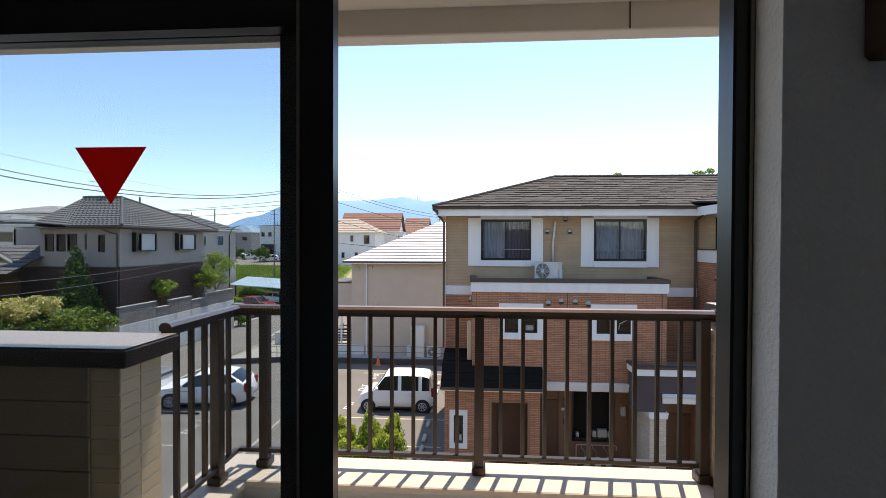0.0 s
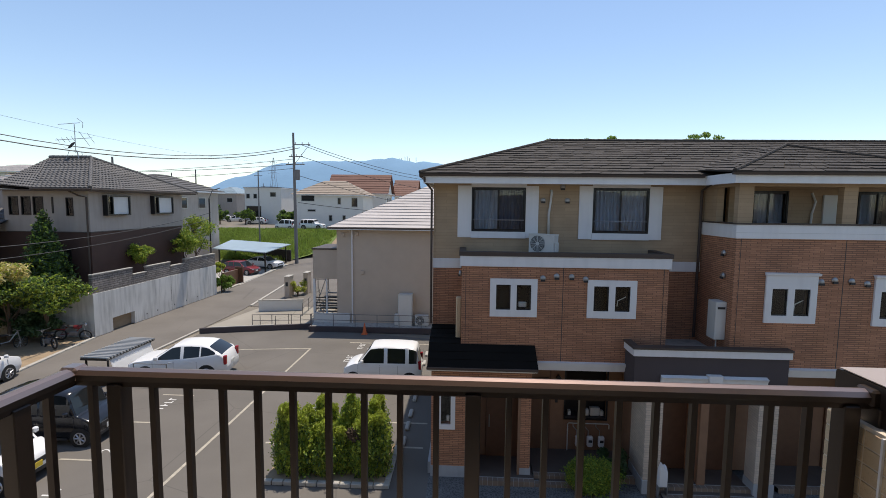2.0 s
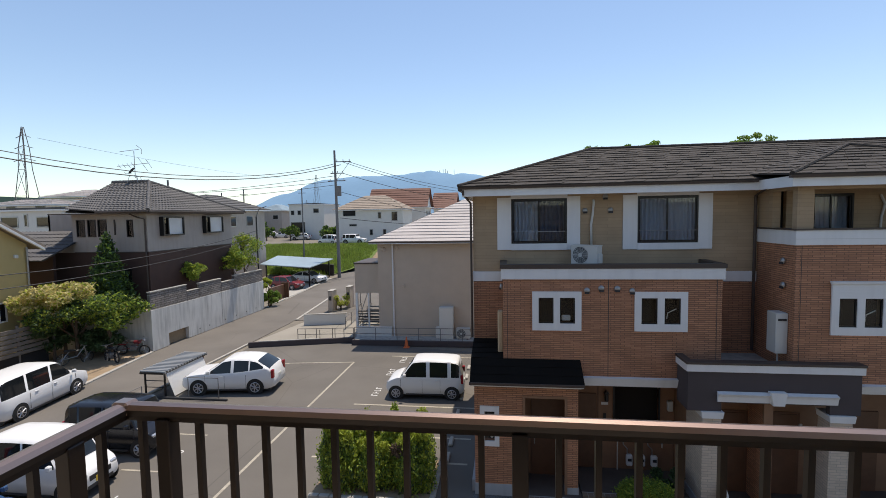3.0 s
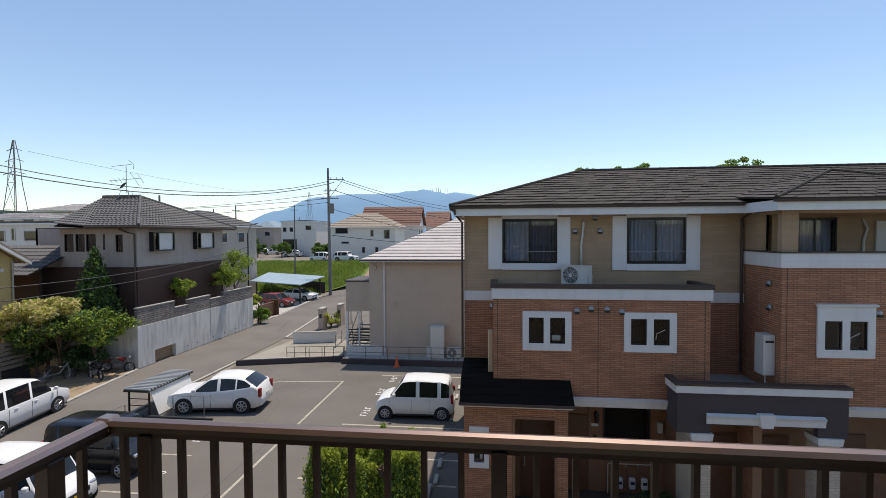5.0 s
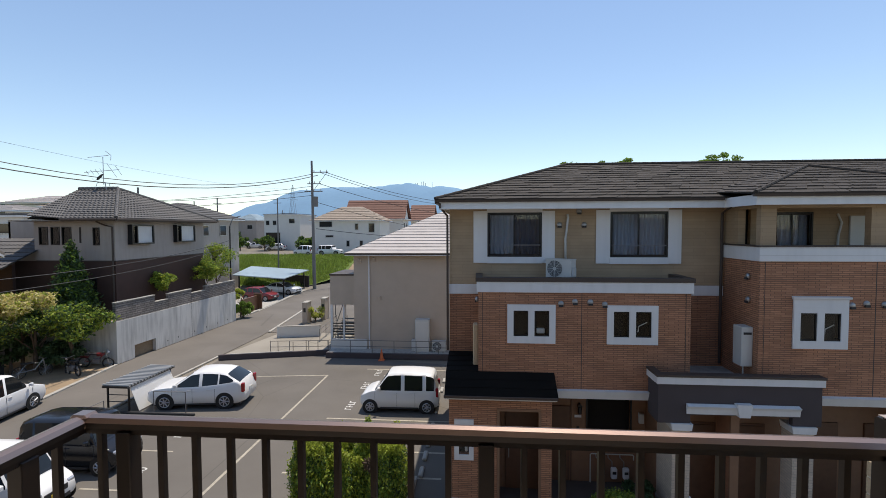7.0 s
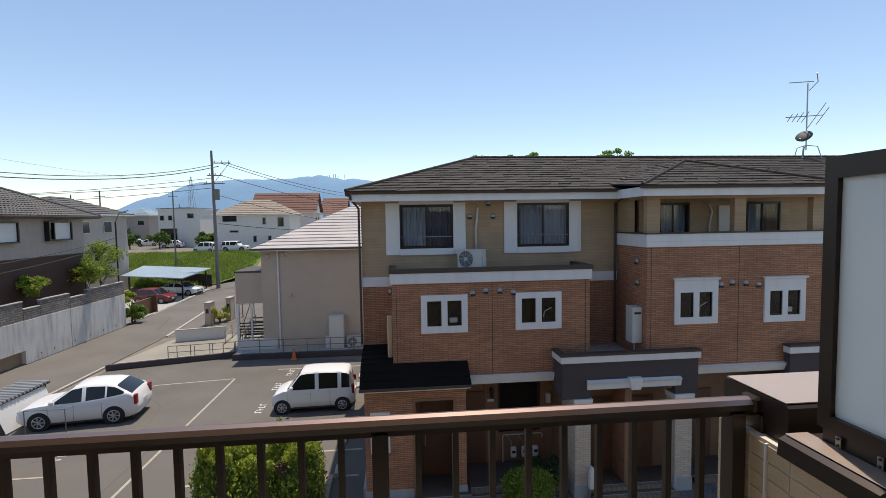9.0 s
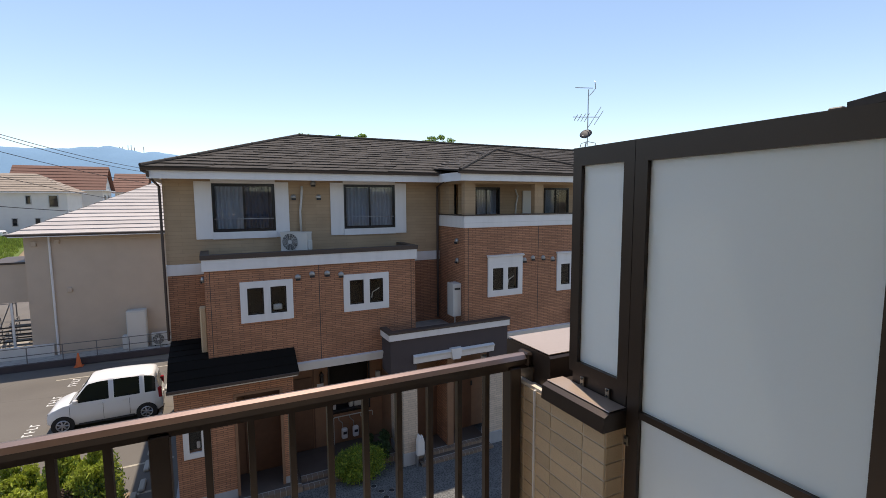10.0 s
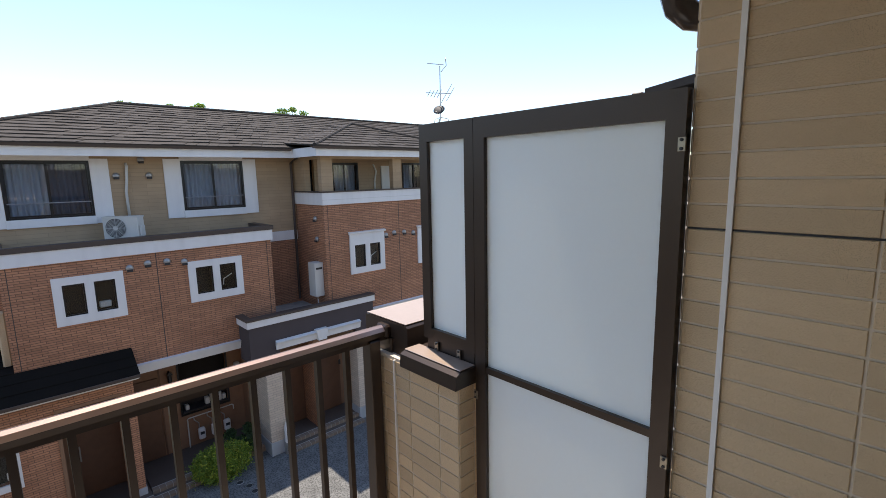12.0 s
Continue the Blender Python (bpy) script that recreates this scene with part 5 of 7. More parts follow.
for y0, y1 in ((8.3, 9.6), (10.8, 12.0), (13.2, 14.5), (15.4, 16.6)):
    h = root("hoop_barrier", (-15.55, y0, 0), "thin steel hoop barrier at the kerb", "barrier", "hoop barriers")
    part("hoop", chain([(-15.55, y0, 0), (-15.55, y0, 0.75), (-15.55, y1, 0.75), (-15.55, y1, 0)], 0.022, 6), M_POLE, h)
cone = root("traffic_cone", (-5.75, 26.0, 0), "orange plastic traffic cone", "cone")
part("base", box(-5.93, -5.57, 25.82, 26.18, 0, 0.04, 0.01), M_ORANGE, cone)
part("body", tube((-5.75, 26.0, 0.04), (-5.75, 26.0, 0.68), 0.13, 14, 0.03), M_ORANGE, cone)

# beige house across the car park
beige = root("house", (-4, 30, 0), "plain beige rendered house with a pale tiled roof", "house")
part("wall", box(-7.85, 3, 27.6, 27.75, 0, 6.35), M_CREAM, beige)
part("wall", box(-7.85, -7.7, 27.75, 40, 0, 6.35), M_CREAM, beige)
part("wall", box(2.85, 3, 27.75, 40, 0, 6.35), M_CREAM, beige)
part("wall", box(-7.85, 3, 40, 40.15, 0, 6.35), M_CREAM, beige)
s = 0.486
roof_slope(beige, (-8.27, 27.05, 6.4), (3.4, 27.05, 6.4), (-1.3, 33.9, 6.4 + s * 6.9), (-1.37, 33.9, 6.4 + s * 6.9), 18, 0.9, M_PALEROOF, thick=0.05, seed=21)
roof_slope(beige, (-8.27, 40.7, 6.4), (-8.27, 27.05, 6.4), (-1.37, 33.9, 6.4 + s * 6.9), (-1.37, 33.9, 6.4 + s * 6.9), 12, 1.2, M_PALEROOF, thick=0.05, seed=22)
part("eave_board", box(-8.2, 3.3, 27.08, 27.6, 6.28, 6.36), M_BROWNTRIM, beige)
part("gutter", box(-8.3, 3.4, 26.98, 27.07, 6.32, 6.42, 0.015), M_BROWNTRIM, beige)
part("downpipe", chain([(-6.85, 27.52, 6.3), (-6.85, 27.52, 0.3)], 0.05), M_WHITE, beige)
for x, z in ((-7.45, 5.9), (-6.55, 6.0), (-6.2, 3.55)):
    part("vent", box(x - 0.1, x + 0.1, 27.5, 27.6, z - 0.12, z + 0.12, 0.02), M_CREAM, beige)
part("balcony", box(-9.6, -7.87, 28.2, 31.5, 3.0, 4.9), M_CREAM, beige)
part("balcony_cap", box(-9.65, -7.86, 28.15, 31.55, 4.9, 5.0), M_BROWNTRIM, beige)
part("balcony_post", box(-9.6, -9.45, 28.2, 28.35, 0, 3.0), M_WHITE, beige)
part("plinth", box(-9.3, -7.0, 27.45, 27.6, 0.3, 0.9), M_HOUSEWHITE, beige)
part("eave_line", box(-8.25, 3.35, 27.0, 27.06, 6.27, 6.31), M_WHITE, beige)
stair = root("outdoor_stair", (-8.6, 29, 0), "grey steel outdoor stair under a balcony", "stair")
for k in range(8):
    part("tread", box(-9.5, -8.0, 28.5 + 0.28 * k, 28.8 + 0.28 * k, 0.2 + 0.2 * k, 0.24 + 0.2 * k), M_POLE, stair)
part("handrail", chain([(-9.5, 28.4, 1.1), (-9.5, 30.8, 2.7)], 0.025), M_POLE, stair)
part("handrail", chain([(-8.0, 28.4, 1.1), (-8.0, 30.8, 2.7)], 0.025), M_POLE, stair)
tank = root("water_tank", (-3.4, 27.3, 0.3), "tall grey water heater cabinet against a wall", "water heater")
part("body", box(-3.85, -2.98, 26.95, 27.55, 0.3, 2.3, 0.02), M_AC, tank)
part("door", box(-3.8, -3.03, 26.94, 26.95, 0.5, 2.2), M_HOUSEWHITE, tank)
part("side_pipe", box(-4.1, -3.86, 27.1, 27.5, 0.3, 1.0, 0.02), M_HOUSEWHITE, tank)
ac2 = root("air_conditioner", (-2.3, 27.2, 0.3), "ivory outdoor air conditioner beside a wall", "air conditioner")
ac_unit(ac2, -2.38, 27.15, 0.3, 0.82, 0.3, 0.68, 0)
gatewall = root("garden_wall", (-13.0, 31.5, 0), "low pale rendered garden wall", "wall")
part("wall", prism([(-14.6, 31.15), (-11.6, 31.85), (-11.6, 32.0), (-14.6, 31.3)], "z", 0, 0.82), M_HOUSEWHITE, gatewall)
part("wall_cap", prism([(-14.63, 31.12), (-11.57, 31.82), (-11.57, 32.03), (-14.63, 31.33)], "z", 0.82, 0.86), M_KERB, gatewall)
for x, y, w, h in ((-14.55, 36.9, 0.42, 1.75), (-13.55, 38.6, 0.38, 1.85)):
    gp = root("gate_pillar", (x, y, 0), "beige rendered gate pillar with a dark letter slot", "pillar", "gate pillars")
    part("shaft", box(x - w / 2, x + w / 2, y - 0.5, y + 0.5, 0, h, 0.02), M_CREAM, gp)
    part("cap", box(x - w / 2 - 0.03, x + w / 2 + 0.03, y - 0.53, y + 0.53, h, h + 0.05, 0.01), M_KERB, gp)
    part("letter_slot", box(x - 0.1, x + 0.1, y - 0.515, y - 0.5, h * 0.55, h * 0.75), M_DARK, gp)
arch = root("garden_gate", (-12.9, 39.4, 0), "thin grey steel gate frame", "gate")
for x in (-13.25, -12.85, -11.9):
    part("post", box(x - 0.03, x + 0.03, 39.35, 39.41, 0, 2.3), M_POLE, arch)
part("top_bar", box(-13.28, -11.87, 39.34, 39.42, 2.3, 2.37), M_POLE, arch)
part("mid_bar", box(-13.25, -11.9, 39.36, 39.4, 1.1, 1.14), M_POLE, arch)
ramp = root("ramp_railing", (-10.9, 32.5, 0), "grey steel double handrail along a ramp", "railing")
for x in (-11.05, -10.2):
    for h in (0.9, 0.55):
        part("rail", tube((x, 30.2, h), (x - 0.3, 35.0, h + 0.15), 0.025, 6), M_POLE, ramp)
    for k in range(4):
        part("post", tube((x - 0.1 * k, 30.2 + 1.6 * k, 0.02), (x - 0.1 * k, 30.2 + 1.6 * k, 0.9 + 0.05 * k), 0.022, 6), M_POLE, ramp)
under = root("balustrade", (-8.7, 28.3, 1.2), "dark slatted balustrade between white posts under a balcony", "balustrade")
for x in (-9.52, -8.72, -7.95):
    part("post", box(x - 0.05, x + 0.05, 28.22, 28.32, 0, 3.0), M_WHITE, under)
for k in range(5):
    part("slat", box(-9.47, -8.0, 28.25, 28.28, 1.0 + 0.18 * k, 1.07 + 0.18 * k, 0.004), M_BLACK, under)
guard = root("hoop_barrier", (-13.3, 17.15, 0), "thin steel hoop barrier beside a parked car", "barrier", "hoop barriers")
part("hoop", chain([(-13.85, 17.3, 0.0), (-13.85, 17.3, 0.95), (-12.4, 17.3, 0.95), (-12.4, 17.3, 0.0)], 0.022, 6), M_POLE, guard)
for k, (x, y) in enumerate(((-12.6, 26.9), (-11.7, 27.1), (-10.9, 27.25), (-10.2, 27.45))):
    tagged(part("garden_stake", tube((x, y, 0.03), (x, y, 0.85 - 0.1 * (k % 2)), 0.02, 6), M_OLDWOOD), "thin wooden stake in the forecourt", "stake", "forecourt stakes")


# ---- vehicles ----
def wheel(parent, x, y, side, r=0.29, w=0.17):
    bm = bmesh.new()
    bmesh.ops.create_cone(bm, cap_ends=True, segments=24, radius1=r, radius2=r, depth=w, matrix=pose(x, y, r, 90))
    bmesh.ops.bevel(bm, geom=[e for e in bm.edges if len(e.link_faces) == 2 and any(len(f.verts) > 4 for f in e.link_faces)], offset=0.02, segments=2, affect="EDGES")
    tyre = part("wheel", bm, M_TYRE, parent)
    bm = bmesh.new()
    bmesh.ops.create_cone(bm, cap_ends=True, segments=24, radius1=r * 0.68, radius2=r * 0.68, depth=0.012, matrix=pose(x, y + side * (w / 2 + 0.002), r, 90))
    rim = part("rim", bm, M_DARK, tyre)
    bm = bmesh.new()
    for k in range(7):
        a = k * math.tau / 7
        tube((x, y + side * (w / 2 + 0.012), r), (x + r * 0.64 * math.cos(a), y + side * (w / 2 + 0.012), r + r * 0.64 * math.sin(a)), 0.025, 5, bm=bm)
    pts = [(x + r * 0.64 * math.cos(a * math.tau / 20), y + side * (w / 2 + 0.008), r + r * 0.64 * math.sin(a * math.tau / 20)) for a in range(21)]
    chain(pts, 0.018, 5, bm)
    part("spokes", bm, M_RIM, rim)


def car(L, W, H, belt, bonnet, screen_x, roof_f, roof_r, tail_x, paintwork, label, category="car", bonnet_z=None, wheel_r=0.29, axle=(0.17, 0.82), pillars=(0.5, 0.74), plate=None, rail=False, lean=0.1, rise=0.0):
    """A car along x with its nose at x = 0, centred on y: lower body, cabin with glass, wheels, lamps, mirrors."""
    c = root("car", (L / 2, 0, 0), label, category)
    BASE[c] = Matrix.Identity(4)
    c.location = (0, 0, 0)
    half = W / 2
    bz = bonnet_z or belt
    hb, ht = half * 0.95, half * (0.95 - lean)
    crown = [(0.0, bz * 0.66), (0.02 * L, bz * 0.86), (0.08 * L, bz * 0.95), (max(bonnet, 0.1 * L), bz), (screen_x + 0.02, max(bz, belt) + 0.02), (roof_f, H - 0.05), (roof_f + 0.35, H - 0.005), ((roof_f + roof_r) / 2, H),
             (roof_r - 0.3, H - 0.03), (roof_r, H - 0.09), (tail_x, belt + rise * 0.6 + 0.04), (L * 0.985, belt * 0.97), (L, belt * 0.62)]
    crown = sorted({round(x, 3): z for x, z in crown}.items())

    def over(x, pts):
        for (xa, za), (xb, zb) in zip(pts, pts[1:]):
            if xa <= x <= xb:
                u = (x - xa) / max(1e-6, xb - xa)
                return za + (zb - za) * u
        return pts[-1][1]

    def top_at(x):
        return sum(over(min(max(x + d, 0.0), L), crown) for d in (-0.06, -0.03, 0.0, 0.03, 0.06)) / 5

    def line_at(x):
        return belt + rise * max(0.0, (x - L * 0.35) / (L * 0.6)) ** 2

    def girth(x):
        u = x / L
        return half * (1.0 - 0.16 * max(0.0, 1 - u / 0.1) ** 2 - 0.12 * max(0.0, (u - 0.9) / 0.1) ** 2)
    marks = sorted({round(v, 3) for v in ([L * k / 44 for k in range(45)] + [x for x, _ in crown])})
    loops = []
    for x in marks:
        h, top, seam = girth(x), top_at(x), line_at(x)
        zb = 0.2 + 0.12 * max(0.0, 1 - x / (0.08 * L)) + 0.12 * max(0.0, (x - 0.92 * L) / (0.08 * L))
        low = min(seam, top - 0.05)
        high = max(low + 0.015, top - 0.09)
        k = min(1.0, max(0.0, (high - belt) / max(0.1, H - belt)))
        hi = (hb + (ht - hb) * k) * h / half
        sec = [(h * 0.86, zb), (h * 0.97, zb + 0.06), (h, zb + (low - zb) * 0.5), (h * 0.985, low - 0.06), (min(hb, h * 0.96), low), (hi, high), (hi * 0.9, top - 0.03), (hi * 0.6, top - 0.006), (0.0, top)]
        loops.append([(x, y, z) for y, z in sec] + [(x, -y, z) for y, z in sec[-2::-1]])
    n = len(loops[0])
    faces = {"body": []}
    verts = [v for lp in loops for v in lp]
    cab0, cab1 = screen_x + 0.12, tail_x - 0.06
    posts = [cab0 + (cab1 - cab0) * p for p in pillars]

    def glazed(i, r):
        xa, xb = marks[i], marks[i + 1]
        xm = (xa + xb) / 2
        if r in (4, n - 6):
            gap = min(loops[i][5][2] - loops[i][4][2], loops[i + 1][5][2] - loops[i + 1][4][2])
            if gap < 0.05 or not cab0 + 0.1 < xm < cab1 - 0.08 or any(abs(xm - p) < 0.05 for p in posts):
                return None
            return "side_window", (r, sum(xm > p for p in posts))
        if 6 <= r <= n - 8:
            if screen_x + 0.08 < xm < roof_f + 0.02:
                return "windscreen", 0
            if roof_r + 0.03 < xm < tail_x - 0.02:
                return "rear_window", 0
        return None
    for i in range(len(marks) - 1):
        for r in range(n - 1):
            f = (i * n + r, i * n + r + 1, (i + 1) * n + r + 1, (i + 1) * n + r)
            faces.setdefault(glazed(i, r) or "body", []).append(f)
    faces["body"] += [tuple(range(n)), tuple(len(verts) - n + k for k in range(n))]
    for key, fs in faces.items():
        used = sorted({v for f in fs for v in f})
        index = {v: k for k, v in enumerate(used)}
        bm = bmesh.new()
        pv = [bm.verts.new(verts[v]) for v in used]
        for f in fs:
            bm.faces.new([pv[index[v]] for v in f])
        bmesh.ops.recalc_face_normals(bm, faces=bm.faces)
        if key == "body":
            body = part("body", bm, paintwork, c, smooth=True)
        else:
            part(key[0], bm, M_CARWIN, c, "dark car glass", smooth=True)
    for x in (axle[0] * L, axle[1] * L):
        for side in (-1, 1):
            bm = bmesh.new()
            bmesh.ops.create_cone(bm, cap_ends=True, segments=24, radius1=wheel_r + 0.05, radius2=wheel_r + 0.05, depth=0.06, matrix=pose(x, side * (half - 0.025), wheel_r, 90))
            part("wheel_arch", bm, M_TYRE, c)
            wheel(c, x, side * (half - 0.075), side, wheel_r)
    for side in (-1, 1):
        part("headlamp", box(0.015, 0.15, side * half * 0.68 - half * 0.16, side * half * 0.68 + half * 0.16, bz * 0.62, bz * 0.8, 0.03), M_LAMP, c)
        part("tail_lamp", box(L - 0.14, L - 0.01, side * half * 0.84 - half * 0.1, side * half * 0.84 + half * 0.1, belt * 0.72, belt * 1.12, 0.02), M_TAIL, c)
        part("mirror", box(screen_x + 0.22, screen_x + 0.36, side * (half + 0.09) - 0.07, side * (half + 0.09) + 0.07, belt + 0.02, belt + 0.17, 0.03), paintwork, c)
        part("sill_trim", box(0.26 * L, 0.74 * L, side * half * 0.99 - 0.008, side * half * 0.99 + 0.008, 0.2, 0.27, 0.004), M_DARK, c)
        for x in (0.36, 0.56):
            part("door_handle", box(L * x + 0.25, L * x + 0.42, side * (half + 0.0) - 0.012, side * (half + 0.0) + 0.012, belt - 0.14, belt - 0.11, 0.005), paintwork, c)
        for x in (screen_x + 0.1, L * 0.47, L * 0.7):
            part("door_gap", box(x, x + 0.008, side * half * 0.995 - 0.006, side * half * 0.995 + 0.006, 0.3, belt - 0.08), M_DARK, c)
    part("grille", box(-0.01, 0.06, -half * 0.5, half * 0.5, bz * 0.55, bz * 0.72, 0.01), M_DARK, c)
    part("air_intake", box(-0.005, 0.06, -half * 0.6, half * 0.6, 0.28, 0.4, 0.01), M_DARK, c)
    part("number_plate", box(-0.02, 0.0, -0.17, 0.17, 0.42, 0.58, 0.004), plate or M_PLATE, c)
    part("number_plate", box(L, L + 0.02, -0.17, 0.17, 0.6, 0.76, 0.004), plate or M_PLATE, c)
    part("underside", box(0.2, L - 0.2, -half * 0.85, half * 0.85, 0.16, 0.26), M_DARK, c)
    if rail:
        for side in (-1, 1):
            part("roof_rail", tube((roof_f + 0.25, side * ht * 0.9, H + 0.02), (roof_r - 0.2, side * ht * 0.9, H + 0.02), 0.02), M_DARK, c)
    return c


M_CARWIN = paint("dark_car_glass", (0.015, 0.018, 0.02), rough=0.04, var=0.1, bump=0, spec=0.45)
kei = car(3.4, 1.48, 1.72, 0.98, 0.62, 0.55, 1.18, 3.2, 3.36, M_CARWHITE, "white boxy kei wagon parked in a bay", bonnet_z=0.93, axle=(0.13, 0.85), pillars=(0.45, 0.8), wheel_r=0.28)
kei.matrix_basis = pose(-4.98, 18.72, 0, 0, 0, 1.5)
suv = car(4.2, 1.77, 1.61, 0.98, 1.05, 1.0, 1.9, 3.42, 3.98, M_CARWHITE, "white compact hatchback with a red rear lamp", bonnet_z=0.97, axle=(0.19, 0.8), wheel_r=0.34, pillars=(0.42, 0.7), lean=0.2, rise=0.24)
suv.matrix_basis = pose(-14.5, 18.38, 0, 0, 0, 8)
box_black = car(3.4, 1.48, 1.75, 1.0, 0.6, 0.52, 0.85, 3.25, 3.36, M_CARBLACK, "black boxy kei car parked nose out", bonnet_z=0.95, axle=(0.13, 0.85), pillars=(0.45, 0.8), lean=0.08)
box_black.matrix_basis = pose(-11.5, 12.95, 0, 0, 0, 180)
box_white = car(3.4, 1.48, 1.78, 1.0, 0.62, 0.5, 1.1, 3.22, 3.36, M_CARWHITE, "white tall kei wagon parked nose out", bonnet_z=0.92, axle=(0.13, 0.85), pillars=(0.45, 0.8), lean=0.08, plate=M_YELLOWPLATE)
box_white.matrix_basis = pose(-11.6, 10.35, 0, 0, 0, 180)
blue = car(3.8, 1.68, 1.5, 0.95, 0.95, 0.85, 1.6, 3.3, 3.7, M_CARBLUE, "blue hatchback parked nose out", bonnet_z=0.9, wheel_r=0.3, lean=0.18)
blue.matrix_basis = pose(-11.6, 7.7, 0, 0, 0, 180)
van = car(4.75, 1.75, 1.85, 1.05, 0.95, 0.8, 1.75, 4.5, 4.7, M_CARWHITE, "long white people carrier parked on the verge", "car", bonnet_z=1.0, wheel_r=0.33, pillars=(0.36, 0.68), axle=(0.19, 0.8))
van.matrix_basis = pose(-20.55, 18.15, 0, 0, 0, -82)
sedan = car(4.7, 1.8, 1.45, 0.95, 1.2, 1.1, 1.9, 3.3, 4.1, M_CARWHITE, "white saloon car under a carport", bonnet_z=0.92, wheel_r=0.32, lean=0.2)
sedan.matrix_basis = pose(-22.0, 53.6, 0, 0, 0, 165)
redcar = car(3.9, 1.68, 1.5, 0.95, 0.95, 0.85, 1.6, 3.4, 3.8, M_CARRED, "dark red small car under a carport", bonnet_z=0.9, wheel_r=0.3)
redcar.matrix_basis = pose(-22.6, 48.5, 0, 0, 0, 168)
fx = copy_thing(kei, pose(-33.6, 81.0, 3.32, 0, 0, -6))
tagged(fx, "white van driving bay by the meadow edge")
jeep = car(4.2, 1.85, 1.8, 1.1, 1.3, 1.35, 1.5, 4.0, 4.1, M_CARWHITE, "white square off-road car beside the far road", bonnet_z=1.1, wheel_r=0.4, lean=0.05)
jeep.matrix_basis = pose(-24.6, 79.9, 3.32, 0, 0, 174)
for x, y, r in ((-62, 112, 20), (-57, 108, 20), (-66, 104, 10), (-52, 118, 30), (-47, 98, 5)):
    copy_thing(suv, pose(x, y, 3.3, 0, 0, r))


# motorbikes and a bicycle by the wall
def two_wheeler(x, y, turn, mat, label, category, motor=True):
    b = root("motorbike" if motor else "bicycle", (x, y, 0), label, category, "parked bikes")
    BASE[b] = Matrix.Identity(4)
    b.location = (0, 0, 0)
    r = 0.28 if motor else 0.32
    for wx in (-0.6, 0.6):
        pts = [(wx + r * math.cos(a * math.tau / 18), 0, r + r * math.sin(a * math.tau / 18)) for a in range(19)]
        wh = part("wheel", chain(pts, 0.045 if motor else 0.02, 6), M_TYRE, b)
        bm = bmesh.new()
        for k in range(6):
            a = k * math.pi / 6
            tube((wx - r * math.cos(a), 0, r - r * math.sin(a)), (wx + r * math.cos(a), 0, r + r * math.sin(a)), 0.008, 4, bm=bm)
        part("spokes", bm, M_RIM, wh)
    part("fork", chain([(0.6, 0, r), (0.42, 0, 0.95)], 0.03, 6), M_ALU, b)
    part("handlebar", chain([(0.4, -0.32, 1.02), (0.43, -0.1, 0.96), (0.43, 0.1, 0.96), (0.4, 0.32, 1.02)], 0.018, 6), M_ALU, b)
    part("seat", box(-0.55, 0.02, -0.12, 0.12, 0.74, 0.83, 0.035), M_DARK, b)
    part("frame", chain([(0.42, 0, 0.9), (0.1, 0, 0.42), (-0.6, 0, r), (-0.3, 0, 0.75), (0.4, 0, 0.75)], 0.03, 6), mat, b)
    if motor:
        part("engine", box(-0.18, 0.2, -0.13, 0.13, 0.25, 0.52, 0.04), M_POLE, b)
        part("tank", box(-0.02, 0.36, -0.11, 0.11, 0.66, 0.85, 0.05), mat, b)
        part("mudguard", box(-0.95, -0.4, -0.07, 0.07, 0.56, 0.62, 0.02), mat, b)
        part("headlamp", box(0.5, 0.62, -0.08, 0.08, 0.82, 0.98, 0.04), M_LAMP, b)
    b.matrix_basis = pose(x, y, 0.012, 0, 6, turn)


two_wheeler(-21.9, 21.9, 155, M_CARBLACK, "black and white small motorbike by the verge", "motorbike")
two_wheeler(-21.9, 23.4, 20, M_CARRED, "dark red scooter in the shade of the wall", "motorbike")
two_wheeler(-23.8, 21.4, 70, M_ALU, "grey bicycle leaning among the shrubs", "bicycle", False)

# low corrugated shelter beside the car park
shelter = root("bin_shelter", (-15.45, 18.5, 0), "low black framed shelter with corrugated roof and white sheets", "shelter")
for x in (-15.95, -14.98):
    for y in (17.3, 20.0):
        part("post", box(x - 0.03, x + 0.03, y - 0.03, y + 0.03, 0, 1.12), M_BLACK, shelter)
part("roof_frame", holed("y", -16.05, -14.88, 1.1, 1.18, 17.1, 20.2, []), M_BLACK, shelter)
for k in range(16):
    y = 17.12 + 0.193 * k
    part("roof_rib", tube((-16.08, y + 0.09, 1.21), (-14.85, y + 0.09, 1.19), 0.055, 8), M_CORR, shelter, "grey corrugated roof rib")
part("side_sheet", prism([(-14.965, 1.1), (-14.955, 1.1), (-14.56, 0.06), (-14.57, 0.06)], "y", 17.35, 19.95), M_TARP, shelter, "white translucent side sheet")
part("back_rail", chain([(-15.95, 17.3, 0.45), (-14.98, 17.3, 0.45)], 0.02), M_BLACK, shelter)
part("back_rail", chain([(-15.95, 17.3, 0.75), (-14.98, 17.3, 0.75)], 0.02), M_BLACK, shelter)
part("orange_box", box(-16.1, -15.75, 20.3, 21.2, 0, 0.9, 0.03), M_ORANGE, shelter)
tagged(part("barrier_foot", box(-15.3, -11.9, 17.1, 17.2, 0.0, 0.09, 0.02), M_DARK), "long low black bar on the asphalt", "kerb")

